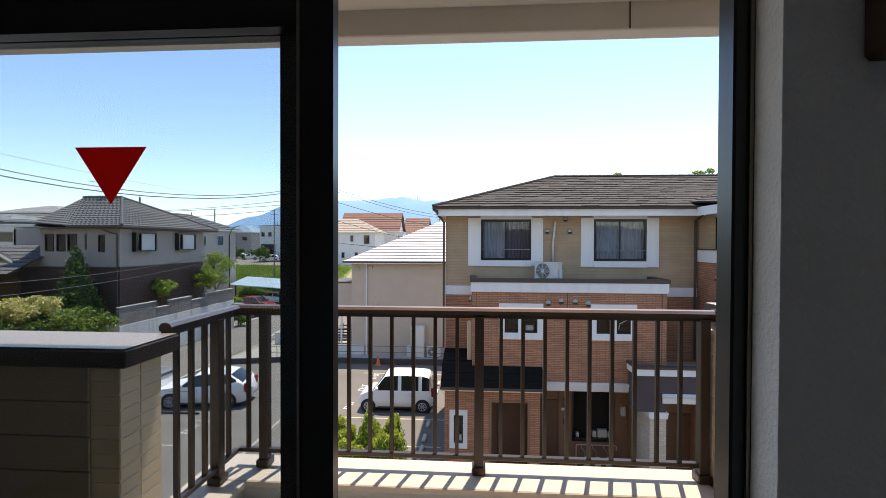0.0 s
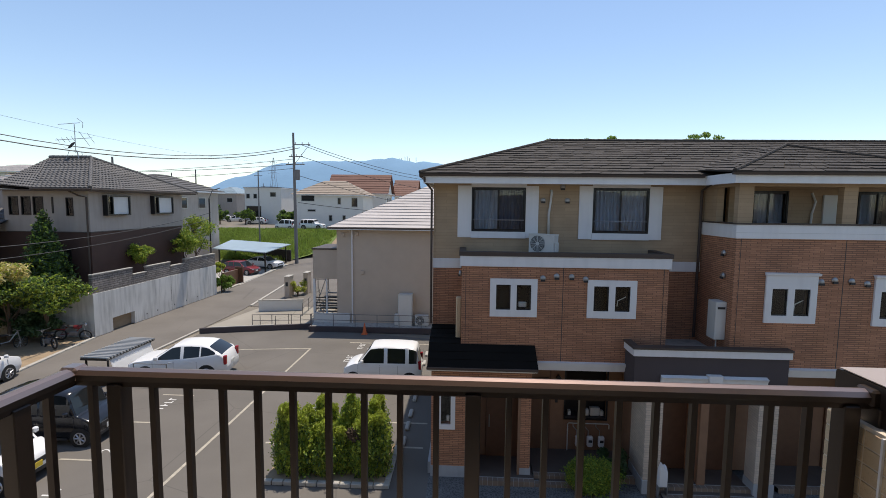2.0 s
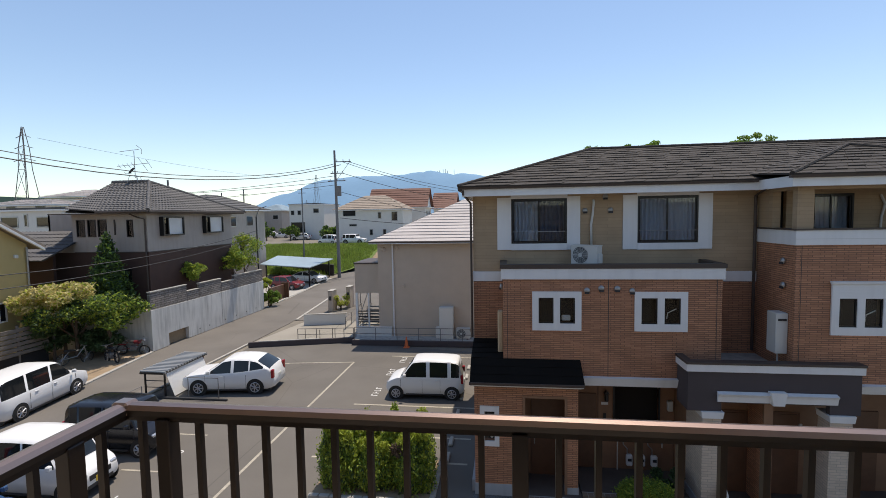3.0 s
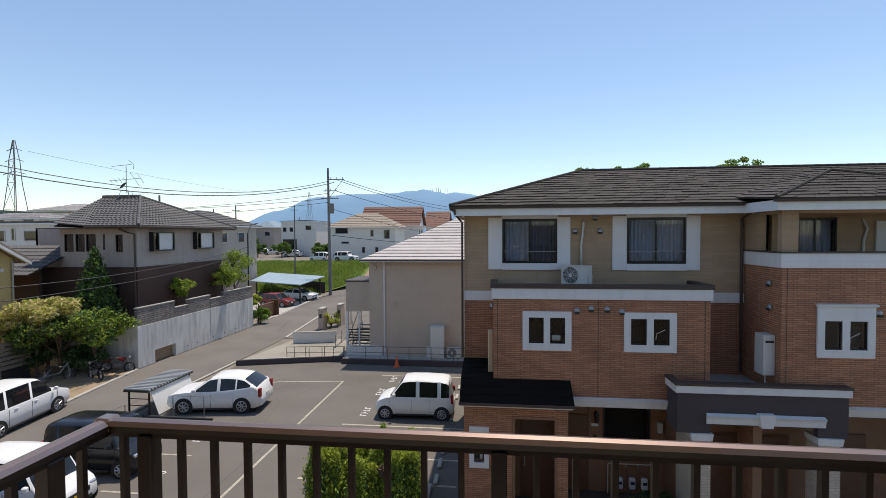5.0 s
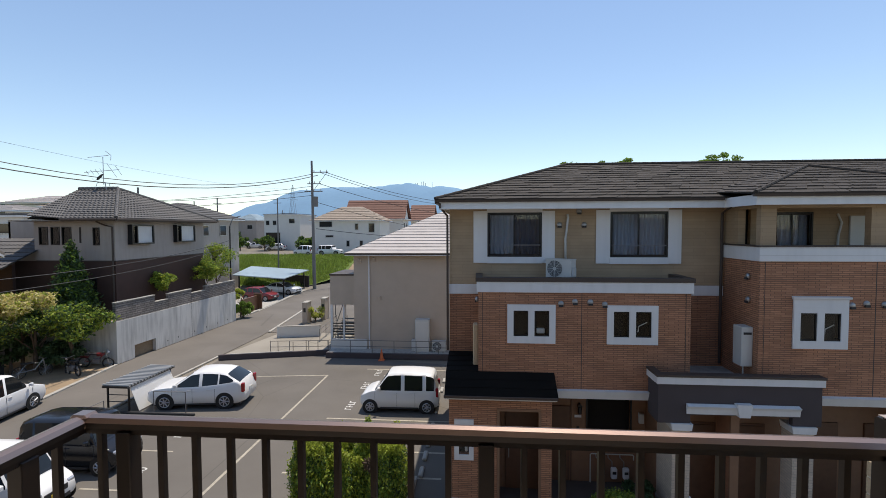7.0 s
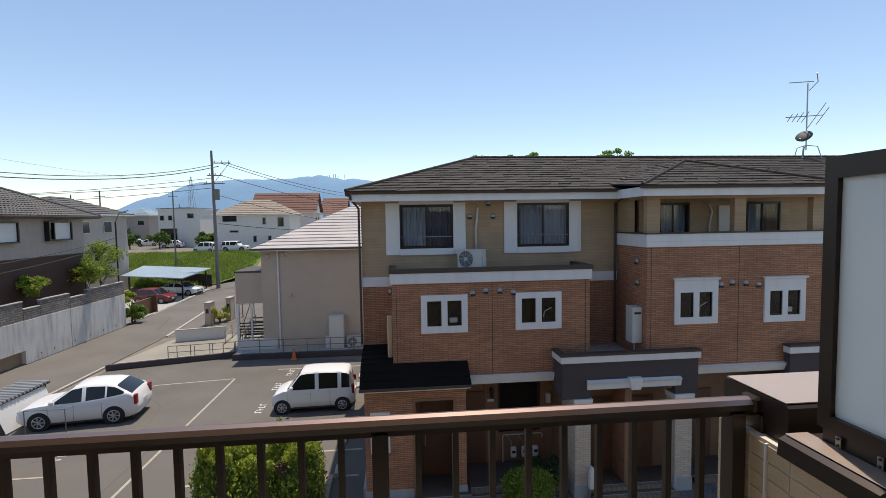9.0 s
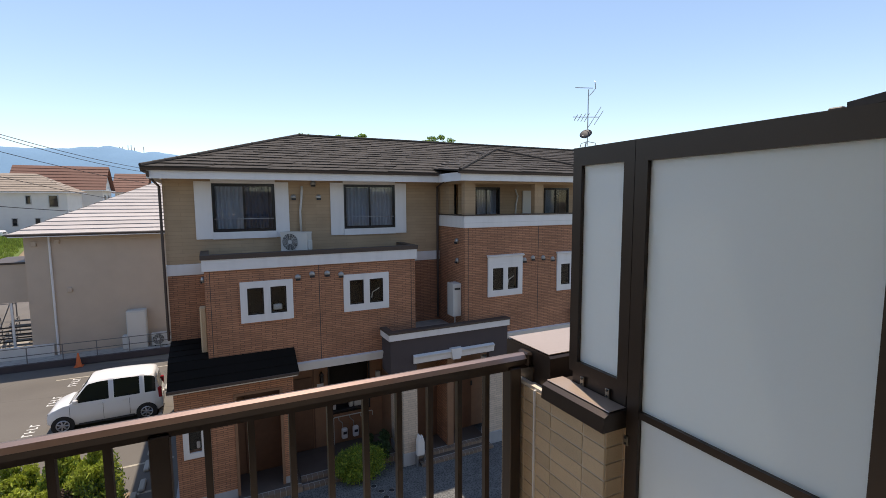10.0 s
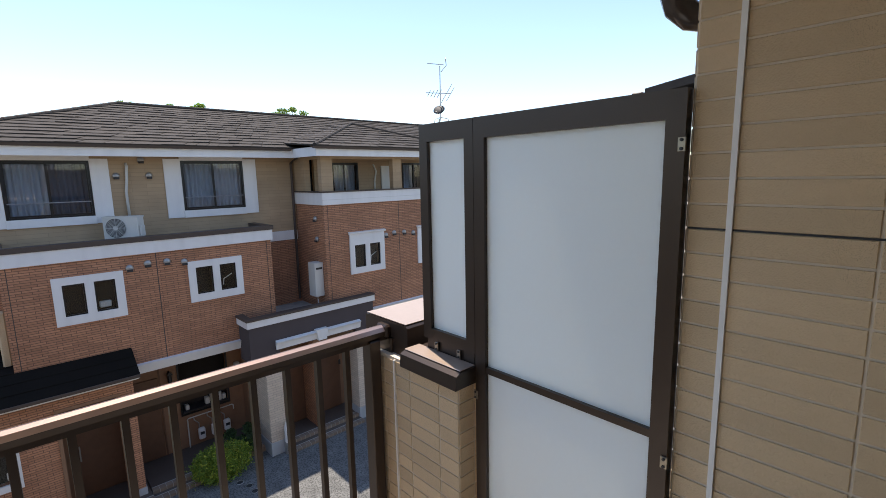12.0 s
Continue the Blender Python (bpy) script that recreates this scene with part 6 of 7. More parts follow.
# ---- left side: retaining wall and house ----
ret = root("retaining_wall", (-21.2, 30, 0), "stained concrete retaining wall with a stone block fence", "wall", kind="structure")
part("concrete", holed("x", 24.05, 37.4, 0, 2.52, -21.35, -21.1, [(25.45, 27.35, 0.0, 0.8)]), M_RETAIN, ret)
part("concrete", box(-30, -21.35, 24.05, 24.3, 0, 2.52), M_RETAIN, ret)
part("recess", box(-21.9, -21.75, 25.3, 27.5, 0, 0.9), M_CONCRETE, ret)
for y in (31.2,):
    part("joint", box(-21.099, -21.094, y, y + 0.02, 0, 2.5), M_DARKWALL, ret)
for y in (28.5, 29.6, 31.5, 33, 34.5, 36):
    part("weep_hole", tube((-21.12, y, 0.35), (-21.09, y, 0.35), 0.05, 10), M_DARK, ret)
for i, (y0, y1, h) in enumerate(((24.06, 27.4, 3.6), (27.42, 28.7, 3.15), (28.72, 31.3, 3.5), (31.32, 33.0, 3.2), (33.02, 37.4, 3.5))):
    part("block_fence", box(-21.32, -21.14, y0, y1, 2.52, h, 0.01), M_BLOCK, ret)
    part("fence_cap", box(-21.35, -21.11, y0, y1, h, h + 0.06, 0.01), M_KERB, ret)
tagged(part("garden", box(-34, -21.36, 24.3, 37.4, 0, 2.45), M_DIRT), "raised earth garden behind the wall", "ground", kind="structure")

house = root("house", (-27, 30, 2.45), "two-storey house with offwhite upper wall and brown base", "house")
HX, HY, HZ = -22.6, 25.96, 8.5
rw = [(27.04, 29.1, 6.96, 8.25), (31.53, 33.75, 6.98, 8.28)]
lw = [(-27.71, -27.1, 6.98, 8.12), (-26.9, -26.3, 6.98, 8.12), (-26.15, -25.5, 6.98, 8.12), (-24.05, -23.6, 6.95, 8.07), (-24.95, -24.85, 7.1, 8.1)]
part("upper_wall", holed("x", HY, 35.2, 5.97, HZ, HX - 0.15, HX, rw), M_HOUSEWALL, house)
part("upper_wall", holed("y", -27.9, HX - 0.15, 5.97, HZ, HY, HY + 0.15, lw), M_HOUSEWALL, house)
part("lower_wall", box(HX - 0.15, HX, HY, 35.2, 2.45, 5.95), M_BROWNBASE, house)
part("lower_wall", box(-29.5, HX - 0.15, HY, HY + 0.15, 2.45, 5.95), M_BROWNBASE, house)
part("upper_wall", box(-32, -31.85, HY + 2, 35.2, 2.45, HZ), M_HOUSEWALL, house)
part("upper_wall", box(-32, HX, 35.2, 35.35, 2.45, HZ), M_HOUSEWALL, house)
part("upper_wall", box(-28.05, -27.9, HY, HY + 2, 5.97, HZ), M_HOUSEWALL, house)
part("upper_wall", box(-32, -28.05, HY + 2, HY + 2.15, 2.45, HZ), M_HOUSEWALL, house)
part("belt", box(HX - 0.02, HX + 0.03, HY - 0.03, 35.25, 5.93, 5.99), M_BROWNTRIM, house)
part("belt", box(-27.95, HX + 0.03, HY - 0.03, HY + 0.02, 5.93, 5.99), M_BROWNTRIM, house)
for y0, y1, z0, z1 in rw:
    w = part("window", ring("x", y0, y1, z0, z1, HX - 0.1, HX + 0.32, 0.09), M_BLACK, house, "dark framed projecting bay window")
    part("pane", box(HX + 0.2, HX + 0.21, y0 + 0.55, y1 - 0.08, z0 + 0.08, z1 - 0.08), M_TARP, w, "white drawn blind")
    part("pane", box(HX + 0.2, HX + 0.21, y0 + 0.08, y0 + 0.5, z0 + 0.08, z1 - 0.08), M_GLASSB, w)
    part("mullion", box(HX + 0.18, HX + 0.3, y0 + 0.48, y0 + 0.56, z0 + 0.05, z1 - 0.05), M_BLACK, w)
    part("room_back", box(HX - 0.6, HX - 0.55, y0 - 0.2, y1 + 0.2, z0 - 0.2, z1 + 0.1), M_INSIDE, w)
for x0, x1, z0, z1 in lw:
    w = part("window", ring("y", x0, x1, z0, z1, HY - 0.04, HY + 0.08, 0.05), M_BLACK, house)
    part("pane", box(x0 + 0.04, x1 - 0.04, HY + 0.03, HY + 0.04, z0 + 0.04, z1 - 0.04), M_GLASSB, w)
    part("room_back", box(x0 - 0.1, x1 + 0.1, HY + 0.3, HY + 0.35, z0 - 0.1, z1 + 0.1), M_INSIDE, w)
part("downpipe", chain([(-23.4, HY - 0.5, 8.45), (-23.2, HY - 0.06, 8.2), (-22.72, HY - 0.06, 8.1), (-22.72, HY - 0.06, 2.6)], 0.05), M_BROWNTRIM, house)
part("small_window", box(HX - 0.02, HX + 0.03, 29.3, 30.2, 4.0, 5.0), M_BLACK, house)
part("small_window", box(-24.6, -23.9, HY - 0.03, HY + 0.02, 3.8, 4.9), M_BLACK, house)
RZ = 10.85
# hip roof with a lower wing on the left
roof_slope(house, (-25.4, 25.2, 8.62), (-21.85, 25.2, 8.62), (-26.0, 30.5, RZ), (-29.0, 30.5, RZ), 16, 0.3, M_GREYTILE, thick=0.05, wave=0.04, seed=31)
roof_slope(house, (-28.7, 26.2, 8.85), (-25.4, 25.2, 8.62), (-29.0, 30.5, RZ), (-29.0, 30.5, RZ), 14, 0.3, M_GREYTILE, thick=0.05, wave=0.04, seed=34)
roof_slope(house, (-21.85, 25.2, 8.62), (-21.85, 36.2, 8.62), (-26.0, 30.5, RZ), (-26.0, 30.5, RZ), 16, 0.3, M_GREYTILE, thick=0.05, wave=0.04, seed=32)
roof_slope(house, (-33, 36.2, 8.62), (-28.7, 26.2, 8.62), (-29.0, 30.5, RZ), (-29.0, 30.5, RZ), 6, 0.8, M_GREYTILE, thick=0.06, seed=33)
roof_slope(house, (-21.85, 36.2, 8.62), (-33, 36.2, 8.62), (-29.0, 30.5, RZ), (-26.0, 30.5, RZ), 6, 0.8, M_GREYTILE, thick=0.06, seed=35)
ridge_caps(house, (-21.85, 25.2, 8.68), (-26.0, 30.5, RZ + 0.06), M_GREYTILE, 0.1)
ridge_caps(house, (-21.85, 36.2, 8.68), (-26.0, 30.5, RZ + 0.06), M_GREYTILE, 0.1)
ridge_caps(house, (-26.0, 30.5, RZ + 0.08), (-29.0, 30.5, RZ + 0.08), M_GREYTILE, 0.12)
part("gutter", box(-21.9, -21.78, 25.1, 36.3, 8.52, 8.62, 0.02), M_BROWNTRIM, house)
part("gutter", box(-25.5, -21.78, 25.08, 25.2, 8.52, 8.62, 0.02), M_BROWNTRIM, house)
part("soffit", box(-29, -21.9, 25.2, HY, 8.46, 8.52), M_BROWNTRIM, house)
part("soffit", box(HX, -21.9, HY, 36.2, 8.46, 8.52), M_BROWNTRIM, house)
aerial(-27.1, 30.5, 10.9, 2.3)
roof_slope(house, (-34, 23.6, 5.6), (-27.8, 23.6, 5.6), (-27.8, 27.6, 7.35), (-34, 27.6, 7.35), 8, 0.3, M_GREYTILE, thick=0.05, seed=36, wave=0.04)
part("low_wall", box(-33, -28.2, 24.6, 24.8, 2.45, 5.9), M_BROWNBASE, house)

yellow = root("house", (-30, 17, 0), "yellow rendered house with a pitched roof", "house")
part("gable_wall", prism([(10, 0), (22.0, 0), (22.0, 6.75), (17.0, 9.9), (10, 6.7)], "x", -36, -27), M_YELLOW, yellow)
part("roof_plane", prism([(16.9, 9.95), (22.6, 6.45), (22.7, 6.62), (16.9, 10.15)], "x", -36.5, -26.5), M_TANTILE, yellow)
part("verge_board", prism([(16.9, 9.85), (22.6, 6.35), (22.6, 6.5), (16.9, 10.0)], "x", -26.6, -26.45), M_WHITE, yellow)
for y, z in ((19.2, 6.0), (20.4, 3.1)):
    w = part("window", ring("x", y - 0.22, y + 0.22, z - 0.55, z + 0.55, -27.0, -26.94, 0.08), M_WHITE, yellow)
    part("pane", box(-26.99, -26.97, y - 0.15, y + 0.15, z - 0.48, z + 0.48), M_CARWIN, w)
part("downpipe", chain([(-26.9, 21.9, 6.6), (-26.9, 21.9, 0)], 0.05), M_ALU, yellow)
part("vent", box(-27, -26.85, 21.2, 21.4, 6.0, 6.2, 0.03), M_AC, yellow)
fence = root("fence", (-25.5, 18, 0), "weathered horizontal board fence", "fence")
for k in range(6):
    part("board", box(-25.6, -25.55, 10, 21.6, 0.9 + 0.25 * k, 1.1 + 0.25 * k, 0.01), M_OLDWOOD, fence)
for y in range(10, 23, 2):
    part("post", box(-25.72, -25.61, y - 0.05, y + 0.05, 0, 2.5, 0.01), M_OLDWOOD, fence)
part("dark_base", box(-25.75, -25.65, 10, 21.6, 0, 0.85), M_INSIDE, fence)


# ---- far houses ----
def far_house(x0, x1, y0, y1, h, rh, wall, roof, label, wins, gable=None, over=0.6, foot=3.28):
    """A simple house: walls, hip or gable roof, windows on the two near faces."""
    f = root("house", ((x0 + x1) / 2, (y0 + y1) / 2, foot), label, "house", "far houses")
    part("wall", box(x0, x1, y0, y1, foot, h, 0.03), wall, f)
    cx, cy = (x0 + x1) / 2, (y0 + y1) / 2
    e = [(x0 - over, y0 - over, h), (x1 + over, y0 - over, h), (x1 + over, y1 + over, h), (x0 - over, y1 + over, h)]
    if gable == "y":
        a, b = (cx, y0 - over, h + rh), (cx, y1 + over, h + rh)
        roof_slope(f, e[3], e[0], a, b, 8, 1.5, roof, "roof_course", 0.08)
        roof_slope(f, e[1], e[2], b, a, 8, 1.5, roof, "roof_course", 0.08)
        part("gable", prism([(x0, h), (x1, h), (cx, h + rh - 0.3)], "y", y0, y0 + 0.2), wall, f)
    elif gable == "x":
        a, b = (x0 - over, cy, h + rh), (x1 + over, cy, h + rh)
        roof_slope(f, e[0], e[1], b, a, 8, 1.5, roof, "roof_course", 0.08)
        roof_slope(f, e[2], e[3], a, b, 8, 1.5, roof, "roof_course", 0.08)
        part("gable", prism([(y0, h), (y1, h), (cy, h + rh - 0.3)], "x", x1 - 0.2, x1), wall, f)
        part("gable", prism([(y0, h), (y1, h), (cy, h + rh - 0.3)], "x", x0, x0 + 0.2), wall, f)
    else:
        d = min(x1 - x0, y1 - y0) / 2 + over
        if x1 - x0 >= y1 - y0:
            a, b = (x0 - over + d, cy, h + rh), (x1 + over - d, cy, h + rh)
            quads = ((e[0], e[1], b, a), (e[1], e[2], b, b), (e[2], e[3], a, b), (e[3], e[0], a, a))
        else:
            a, b = (cx, y0 - over + d, h + rh), (cx, y1 + over - d, h + rh)
            quads = ((e[0], e[1], a, a), (e[1], e[2], b, a), (e[2], e[3], b, b), (e[3], e[0], a, b))
        for q in quads:
            roof_slope(f, *q, 8, 1.2, roof, "roof_course", 0.08)
    part("eave", box(x0 - over, x1 + over, y0 - over, y1 + over, h - 0.18, h - 0.02), M_WHITE, f)
    for face, u, z, w, t in wins:
        if face == "y":
            wi = part("window", ring("y", u - w / 2, u + w / 2, z - t / 2, z + t / 2, y0 - 0.06, y0 + 0.02, 0.1), M_ALU, f)
            part("pane", box(u - w / 2 + 0.08, u + w / 2 - 0.08, y0 - 0.03, y0 - 0.01, z - t / 2 + 0.08, z + t / 2 - 0.08), M_CARWIN, wi)
        else:
            wi = part("window", ring("x", u - w / 2, u + w / 2, z - t / 2, z + t / 2, x1 - 0.02, x1 + 0.06, 0.1), M_ALU, f)
            part("pane", box(x1 + 0.01, x1 + 0.03, u - w / 2 + 0.08, u + w / 2 - 0.08, z - t / 2 + 0.08, z + t / 2 - 0.08), M_CARWIN, wi)
    return f


far_house(-32.0, -19.0, 86, 95, 9.6, 2.8, M_HOUSEWHITE, M_TANTILE, "white rendered house with a tan hip roof",
          [("y", -29.5, 9.0, 2.6, 1.4), ("y", -23.5, 8.4, 0.7, 1.3), ("y", -20.6, 8.2, 1.2, 1.8), ("y", -25.2, 5.2, 0.7, 1.2), ("y", -22.6, 5.2, 0.7, 1.2), ("y", -28.8, 6.6, 1.6, 0.5)])
far_house(-29.5, -17.0, 100, 108, 10.2, 4.3, M_HOUSEWHITE, M_REDTILE, "white house with a red tiled roof and gable", [("x", 102, 8.5, 1.4, 1.6), ("x", 105, 8.5, 1.4, 1.6)], gable="x")
far_house(-17.0, -12.0, 112, 122, 10.0, 4.0, M_HOUSEWHITE, M_REDTILE, "house with a brown-red pitched roof", [("y", -14, 8, 1.2, 1.4)], gable="x")
far_house(-48.4, -40.2, 100, 110, 11.3, 0.3, M_HOUSEWHITE, M_GREYTILE, "white flat-roofed house with a dark porch", [("y", -47.6, 9.4, 0.9, 1.1), ("y", -46.0, 9.4, 0.9, 1.1), ("y", -42.0, 9.8, 1.4, 1.1), ("y", -46.4, 6.0, 3.4, 2.6)], over=0.2)
far_house(-66.5, -60.2, 120, 130, 10.4, 1.8, M_HOUSEWALL, M_BLUEROOF, "pale blue-grey house with a low roof", [("y", -62, 8.6, 1.6, 1.2)])
far_house(-41.0, -36.0, 118, 128, 9.0, 3.0, M_CREAM, M_TANTILE, "tan house with a tiled roof", [("y", -38, 7, 1.5, 1.4)])
far_house(-42.0, -33.4, 50, 61.0, 9.3, 2.0, M_HOUSEWALL, M_GREYTILE, "grey house with dark roof behind the garden", [("y", -36, 7.6, 0.5, 1.3), ("x", 53, 7.8, 1.6, 1.4), ("x", 57, 7.8, 1.6, 1.4), ("x", 55, 4.6, 1.6, 1.4)], foot=0.0)
far_house(-60, -47.9, 44, 52, 9.5, 0.3, M_HOUSEWHITE, M_GREYTILE, "white flat-roofed house with wide windows", [("y", -54.4, 8.1, 2.2, 1.3), ("y", -52.3, 8.3, 0.5, 1.4), ("y", -49.9, 8.1, 2.2, 1.2), ("x", 47, 7.6, 1.6, 1.4)], over=0.35, foot=0.0)
far_house(-70, -59.8, 54, 60, 10.5, 0.9, M_HOUSEWHITE, M_PALEROOF, "white house with a low pale roof", [("y", -66, 10.0, 1.6, 0.8), ("y", -61.5, 10.0, 1.6, 0.8)], foot=0.0)
far_house(-63.4, -58.0, 62, 69, 11.4, 1.4, M_CREAM, M_TANTILE, "brown roofed house with a dark band of windows", [("y", -60.8, 10.7, 4.2, 0.9)], foot=0.0)
far_house(-84, -73, 75, 84, 12.8, 1.5, M_HOUSEWHITE, M_PALEROOF, "pale house with a light roof", [("y", -76, 11.6, 2.0, 1.2)], foot=0.0)
far_house(-80, -68, 112, 120, 8.5, 2.5, M_HOUSEWALL, M_GREYTILE, "pale green house with a grey roof", [("y", -74, 7, 1.8, 1.3)])
far_house(-82, -70, 130, 145, 8, 2.5, M_HOUSEWHITE, M_GREYTILE, "distant white house with grey roof", [("y", -76, 6, 1.8, 1.3)])
far_house(-78, -66, 84, 96, 9, 2.2, M_HOUSEWALL, M_GREYTILE, "distant grey roofed house", [("x", 88, 7, 1.8, 1.3)])

# carport, meadow and utility pole down the lane
port = root("carport", (-26, 55, 0), "open carport with a blue-grey sheet roof", "carport")
part("roof_sheet", prism([(-30.2, 53.3), (-22.0, 49.4), (-23.3, 60.5), (-34.5, 66.5)], "z", 2.3, 2.4), M_BLUEROOF, port)
for x, y in ((-22.5, 50.5), (-23.6, 59.5), (-29.6, 53.8), (-33.2, 65)):
    part("post", box(x - 0.07, x + 0.07, y - 0.07, y + 0.07, 0, 2.3), M_BLACK, port)
part("back_wall", prism([(-33.0, 66.6), (-23.5, 61.0), (-23.5, 61.2), (-33.0, 66.8)], "z", 0, 1.5), M_DARKWALL, port)
gate = root("gate", (-21.7, 43, 0), "dark brown wooden gate panels", "gate")
part("panel", box(-22.3, -21.5, 43.0, 43.15, 0, 1.6, 0.01), M_DOOR, gate)
part("panel", box(-22.1, -21.9, 40.2, 43.0, 0, 1.4, 0.01), M_DOOR, gate)



def bank(y):
    """Height of the meadow, which climbs from the lane to the far road."""
    u = min(1.0, max(0.0, (y - 62.0) / 17.0))
    return 0.15 + 3.15 * u * u * (3 - 2 * u) if y > 61 else 0.05


bm = bmesh.new()
loops = [[bm.verts.new((x, y, bank(y) - (0.0 if y < 80 else 0.03))) for x in (-120, -70, -45, -24.2 + 0.9 * max(0, min(1, (y - 61) / 8)) * 4)] for y in (61, 63, 65, 67, 69, 71, 73, 75, 77, 79, 100, 170)]
for lo, hi in zip(loops, loops[1:]):
    for i in range(3):
        bm.faces.new((lo[i], lo[i + 1], hi[i + 1], hi[i]))
tagged(part("meadow", bm, M_GRASS), "sloping green meadow below the far road", "ground", kind="structure")
bm = bmesh.new()
loops = [[bm.verts.new((x, y, bank(y) - 0.04)) for x in (-20.6, 30)] for y in (68, 70, 72, 74, 76, 79, 100, 170)]
for lo, hi in zip(loops, loops[1:]):
    bm.faces.new((lo[0], lo[1], hi[1], hi[0]))
tagged(part("bank", bm, M_DIRT), "dry earth bank beside the lane", "ground", kind="structure")
rng = np.random.default_rng(8)
n = 60000
gx, gy = rng.uniform(-75, -21, n), rng.uniform(61.5, 78.6, n)
keep = gx < -24.4 + 3.4 * np.clip((gy - 61) / 8, 0, 1)
gx, gy = gx[keep], gy[keep]
n = len(gx)
gz = np.array([bank(v) for v in gy])
tuft = 0.5 + 0.5 * np.sin(gx * 0.9 + 2 * np.sin(gy * 0.5)) * np.cos(gy * 0.7)
hgt = rng.uniform(0.2, 0.5, n) * (0.6 + 0.8 * tuft)
th = rng.uniform(0, math.tau, n)
bx, by = 0.07 * np.cos(th), 0.07 * np.sin(th)
lx, ly = rng.normal(0, 0.12, n), rng.normal(0, 0.12, n)
pts = np.stack([np.stack([gx - bx, gy - by, gz - 0.02], 1), np.stack([gx + bx, gy + by, gz - 0.02], 1), np.stack([gx + lx, gy + ly, gz + hgt], 1)], 1).reshape(-1, 3)
tagged(part("meadow_grass", (pts.tolist(), np.arange(n * 3).reshape(-1, 3).tolist()), M_BLADE), "tall green meadow grass", "grass", kind="stuff")

up = root("utility_pole", (-21.85, 58.7, 0), "grey concrete utility pole with crossarms and transformer", "utility pole")
part("pole", tube((-21.85, 58.7, 0), (-22.0, 58.7, 16.9), 0.24, 14, 0.13), M_POLE, up)
for z, x0, x1 in ((15.4, -22.0, -19.8), (13.9, -22.6, -20.8), (12.9, -23.0, -20.6)):
    a = part("crossarm", box(x0, x1, 58.6, 58.78, z - 0.05, z + 0.05), M_POLE, up)
    for k in range(3):
        x = x0 + 0.3 + (x1 - x0 - 0.5) * k / 2
        part("insulator", tube((x, 58.7, z + 0.05), (x, 58.7, z + 0.3), 0.06, 8), M_HOUSEWHITE, a)
part("transformer", tube((-21.5, 58.5, 10.9), (-21.5, 58.5, 12.2), 0.35, 14), M_POLE, up)
part("stay", chain([(-20.0, 58.7, 15.3), (-21.9, 58.7, 12.9)], 0.03), M_POLE, up)


def wire(p, q, sag, r=0.03, n=14, label="thin black overhead cable"):
    p, q = Vector(p), Vector(q)
    pts = [p.lerp(q, i / n) - Vector((0, 0, sag * 4 * (i / n) * (1 - i / n))) for i in range(n + 1)]
    tagged(part("overhead_cable", chain(pts, r, 5), M_CABLE), label, "cable", "overhead cables")


wire((-22.0, 58.7, 15.15), (-40, 20, 15.3), 2.91, 0.035)
wire((-21.2, 58.7, 15.0), (-40, 20, 14.65), 2.9, 0.045)
wire((-21.8, 58.7, 12.9), (-60, 50, 11.0), 0.5, 0.03)
wire((-21.8, 58.7, 12.4), (-60, 54, 10.0), 0.5, 0.03)
wire((-21.8, 58.7, 13.6), (-66, 66, 12.0), 0.6, 0.03)
wire((-20.2, 58.7, 15.4), (2, 110, 14), 1.5, 0.035)
wire((-21.0, 58.7, 15.4), (0, 112, 13.5), 1.5, 0.035)
wire((-21.0, 58.7, 13.9), (4, 112, 11), 1.5, 0.035)
wire((-21.5, 58.7, 11.5), (0, 96, 6.5), 0.8, 0.03)
wire((-21.5, 58.7, 8.0), (4, 92, 6.5), 0.8, 0.04)
wire((-21.5, 37.6, 7.0), (-20.3, 6, 6.3), 0.87, 0.02)
wire((-21.5, 37.6, 6.5), (-20.3, 6, 5.6), 0.8, 0.02)
wire((-400, 360, 82), (-476, 1150, 110), 10, 0.12, 24, label="thin high-voltage line against the sky")
for x, y, h in ((-56, 60, 12.5), (-48, 70, 12.0), (-37, 62, 12.4), (-43, 66, 12.2), (-30, 66, 12.6), (-52, 118, 13), (-3, 112, 15), (-10, 130, 15), (-29.5, 37, 11.6), (-70, 80, 13)):
    p = root("utility_pole", (x, y, 0), "thin grey pole above the far roofs", "utility pole", "far poles")
    part("pole", tube((x, y, 0), (x, y, h), 0.13, 8, 0.08), M_POLE, p)
    part("crossarm", box(x - 0.6, x + 0.6, y - 0.04, y + 0.04, h - 0.8, h - 0.72), M_POLE, p)
lampost = root("street_lamp", (-21.6, 37.6, 0), "thin black street lamp with a bent arm", "street lamp")
part("pole", tube((-21.6, 37.6, 0), (-21.6, 37.6, 8.2), 0.06, 8), M_BLACK, lampost)
part("arm", chain([(-21.6, 37.6, 8.2), (-21.3, 37.6, 8.9), (-20.6, 37.6, 9.1)], 0.04, 8), M_POLE, lampost)
part("sign", box(-21.75, -21.45, 37.5, 37.56, 2.6, 3.4), M_POLE, lampost)


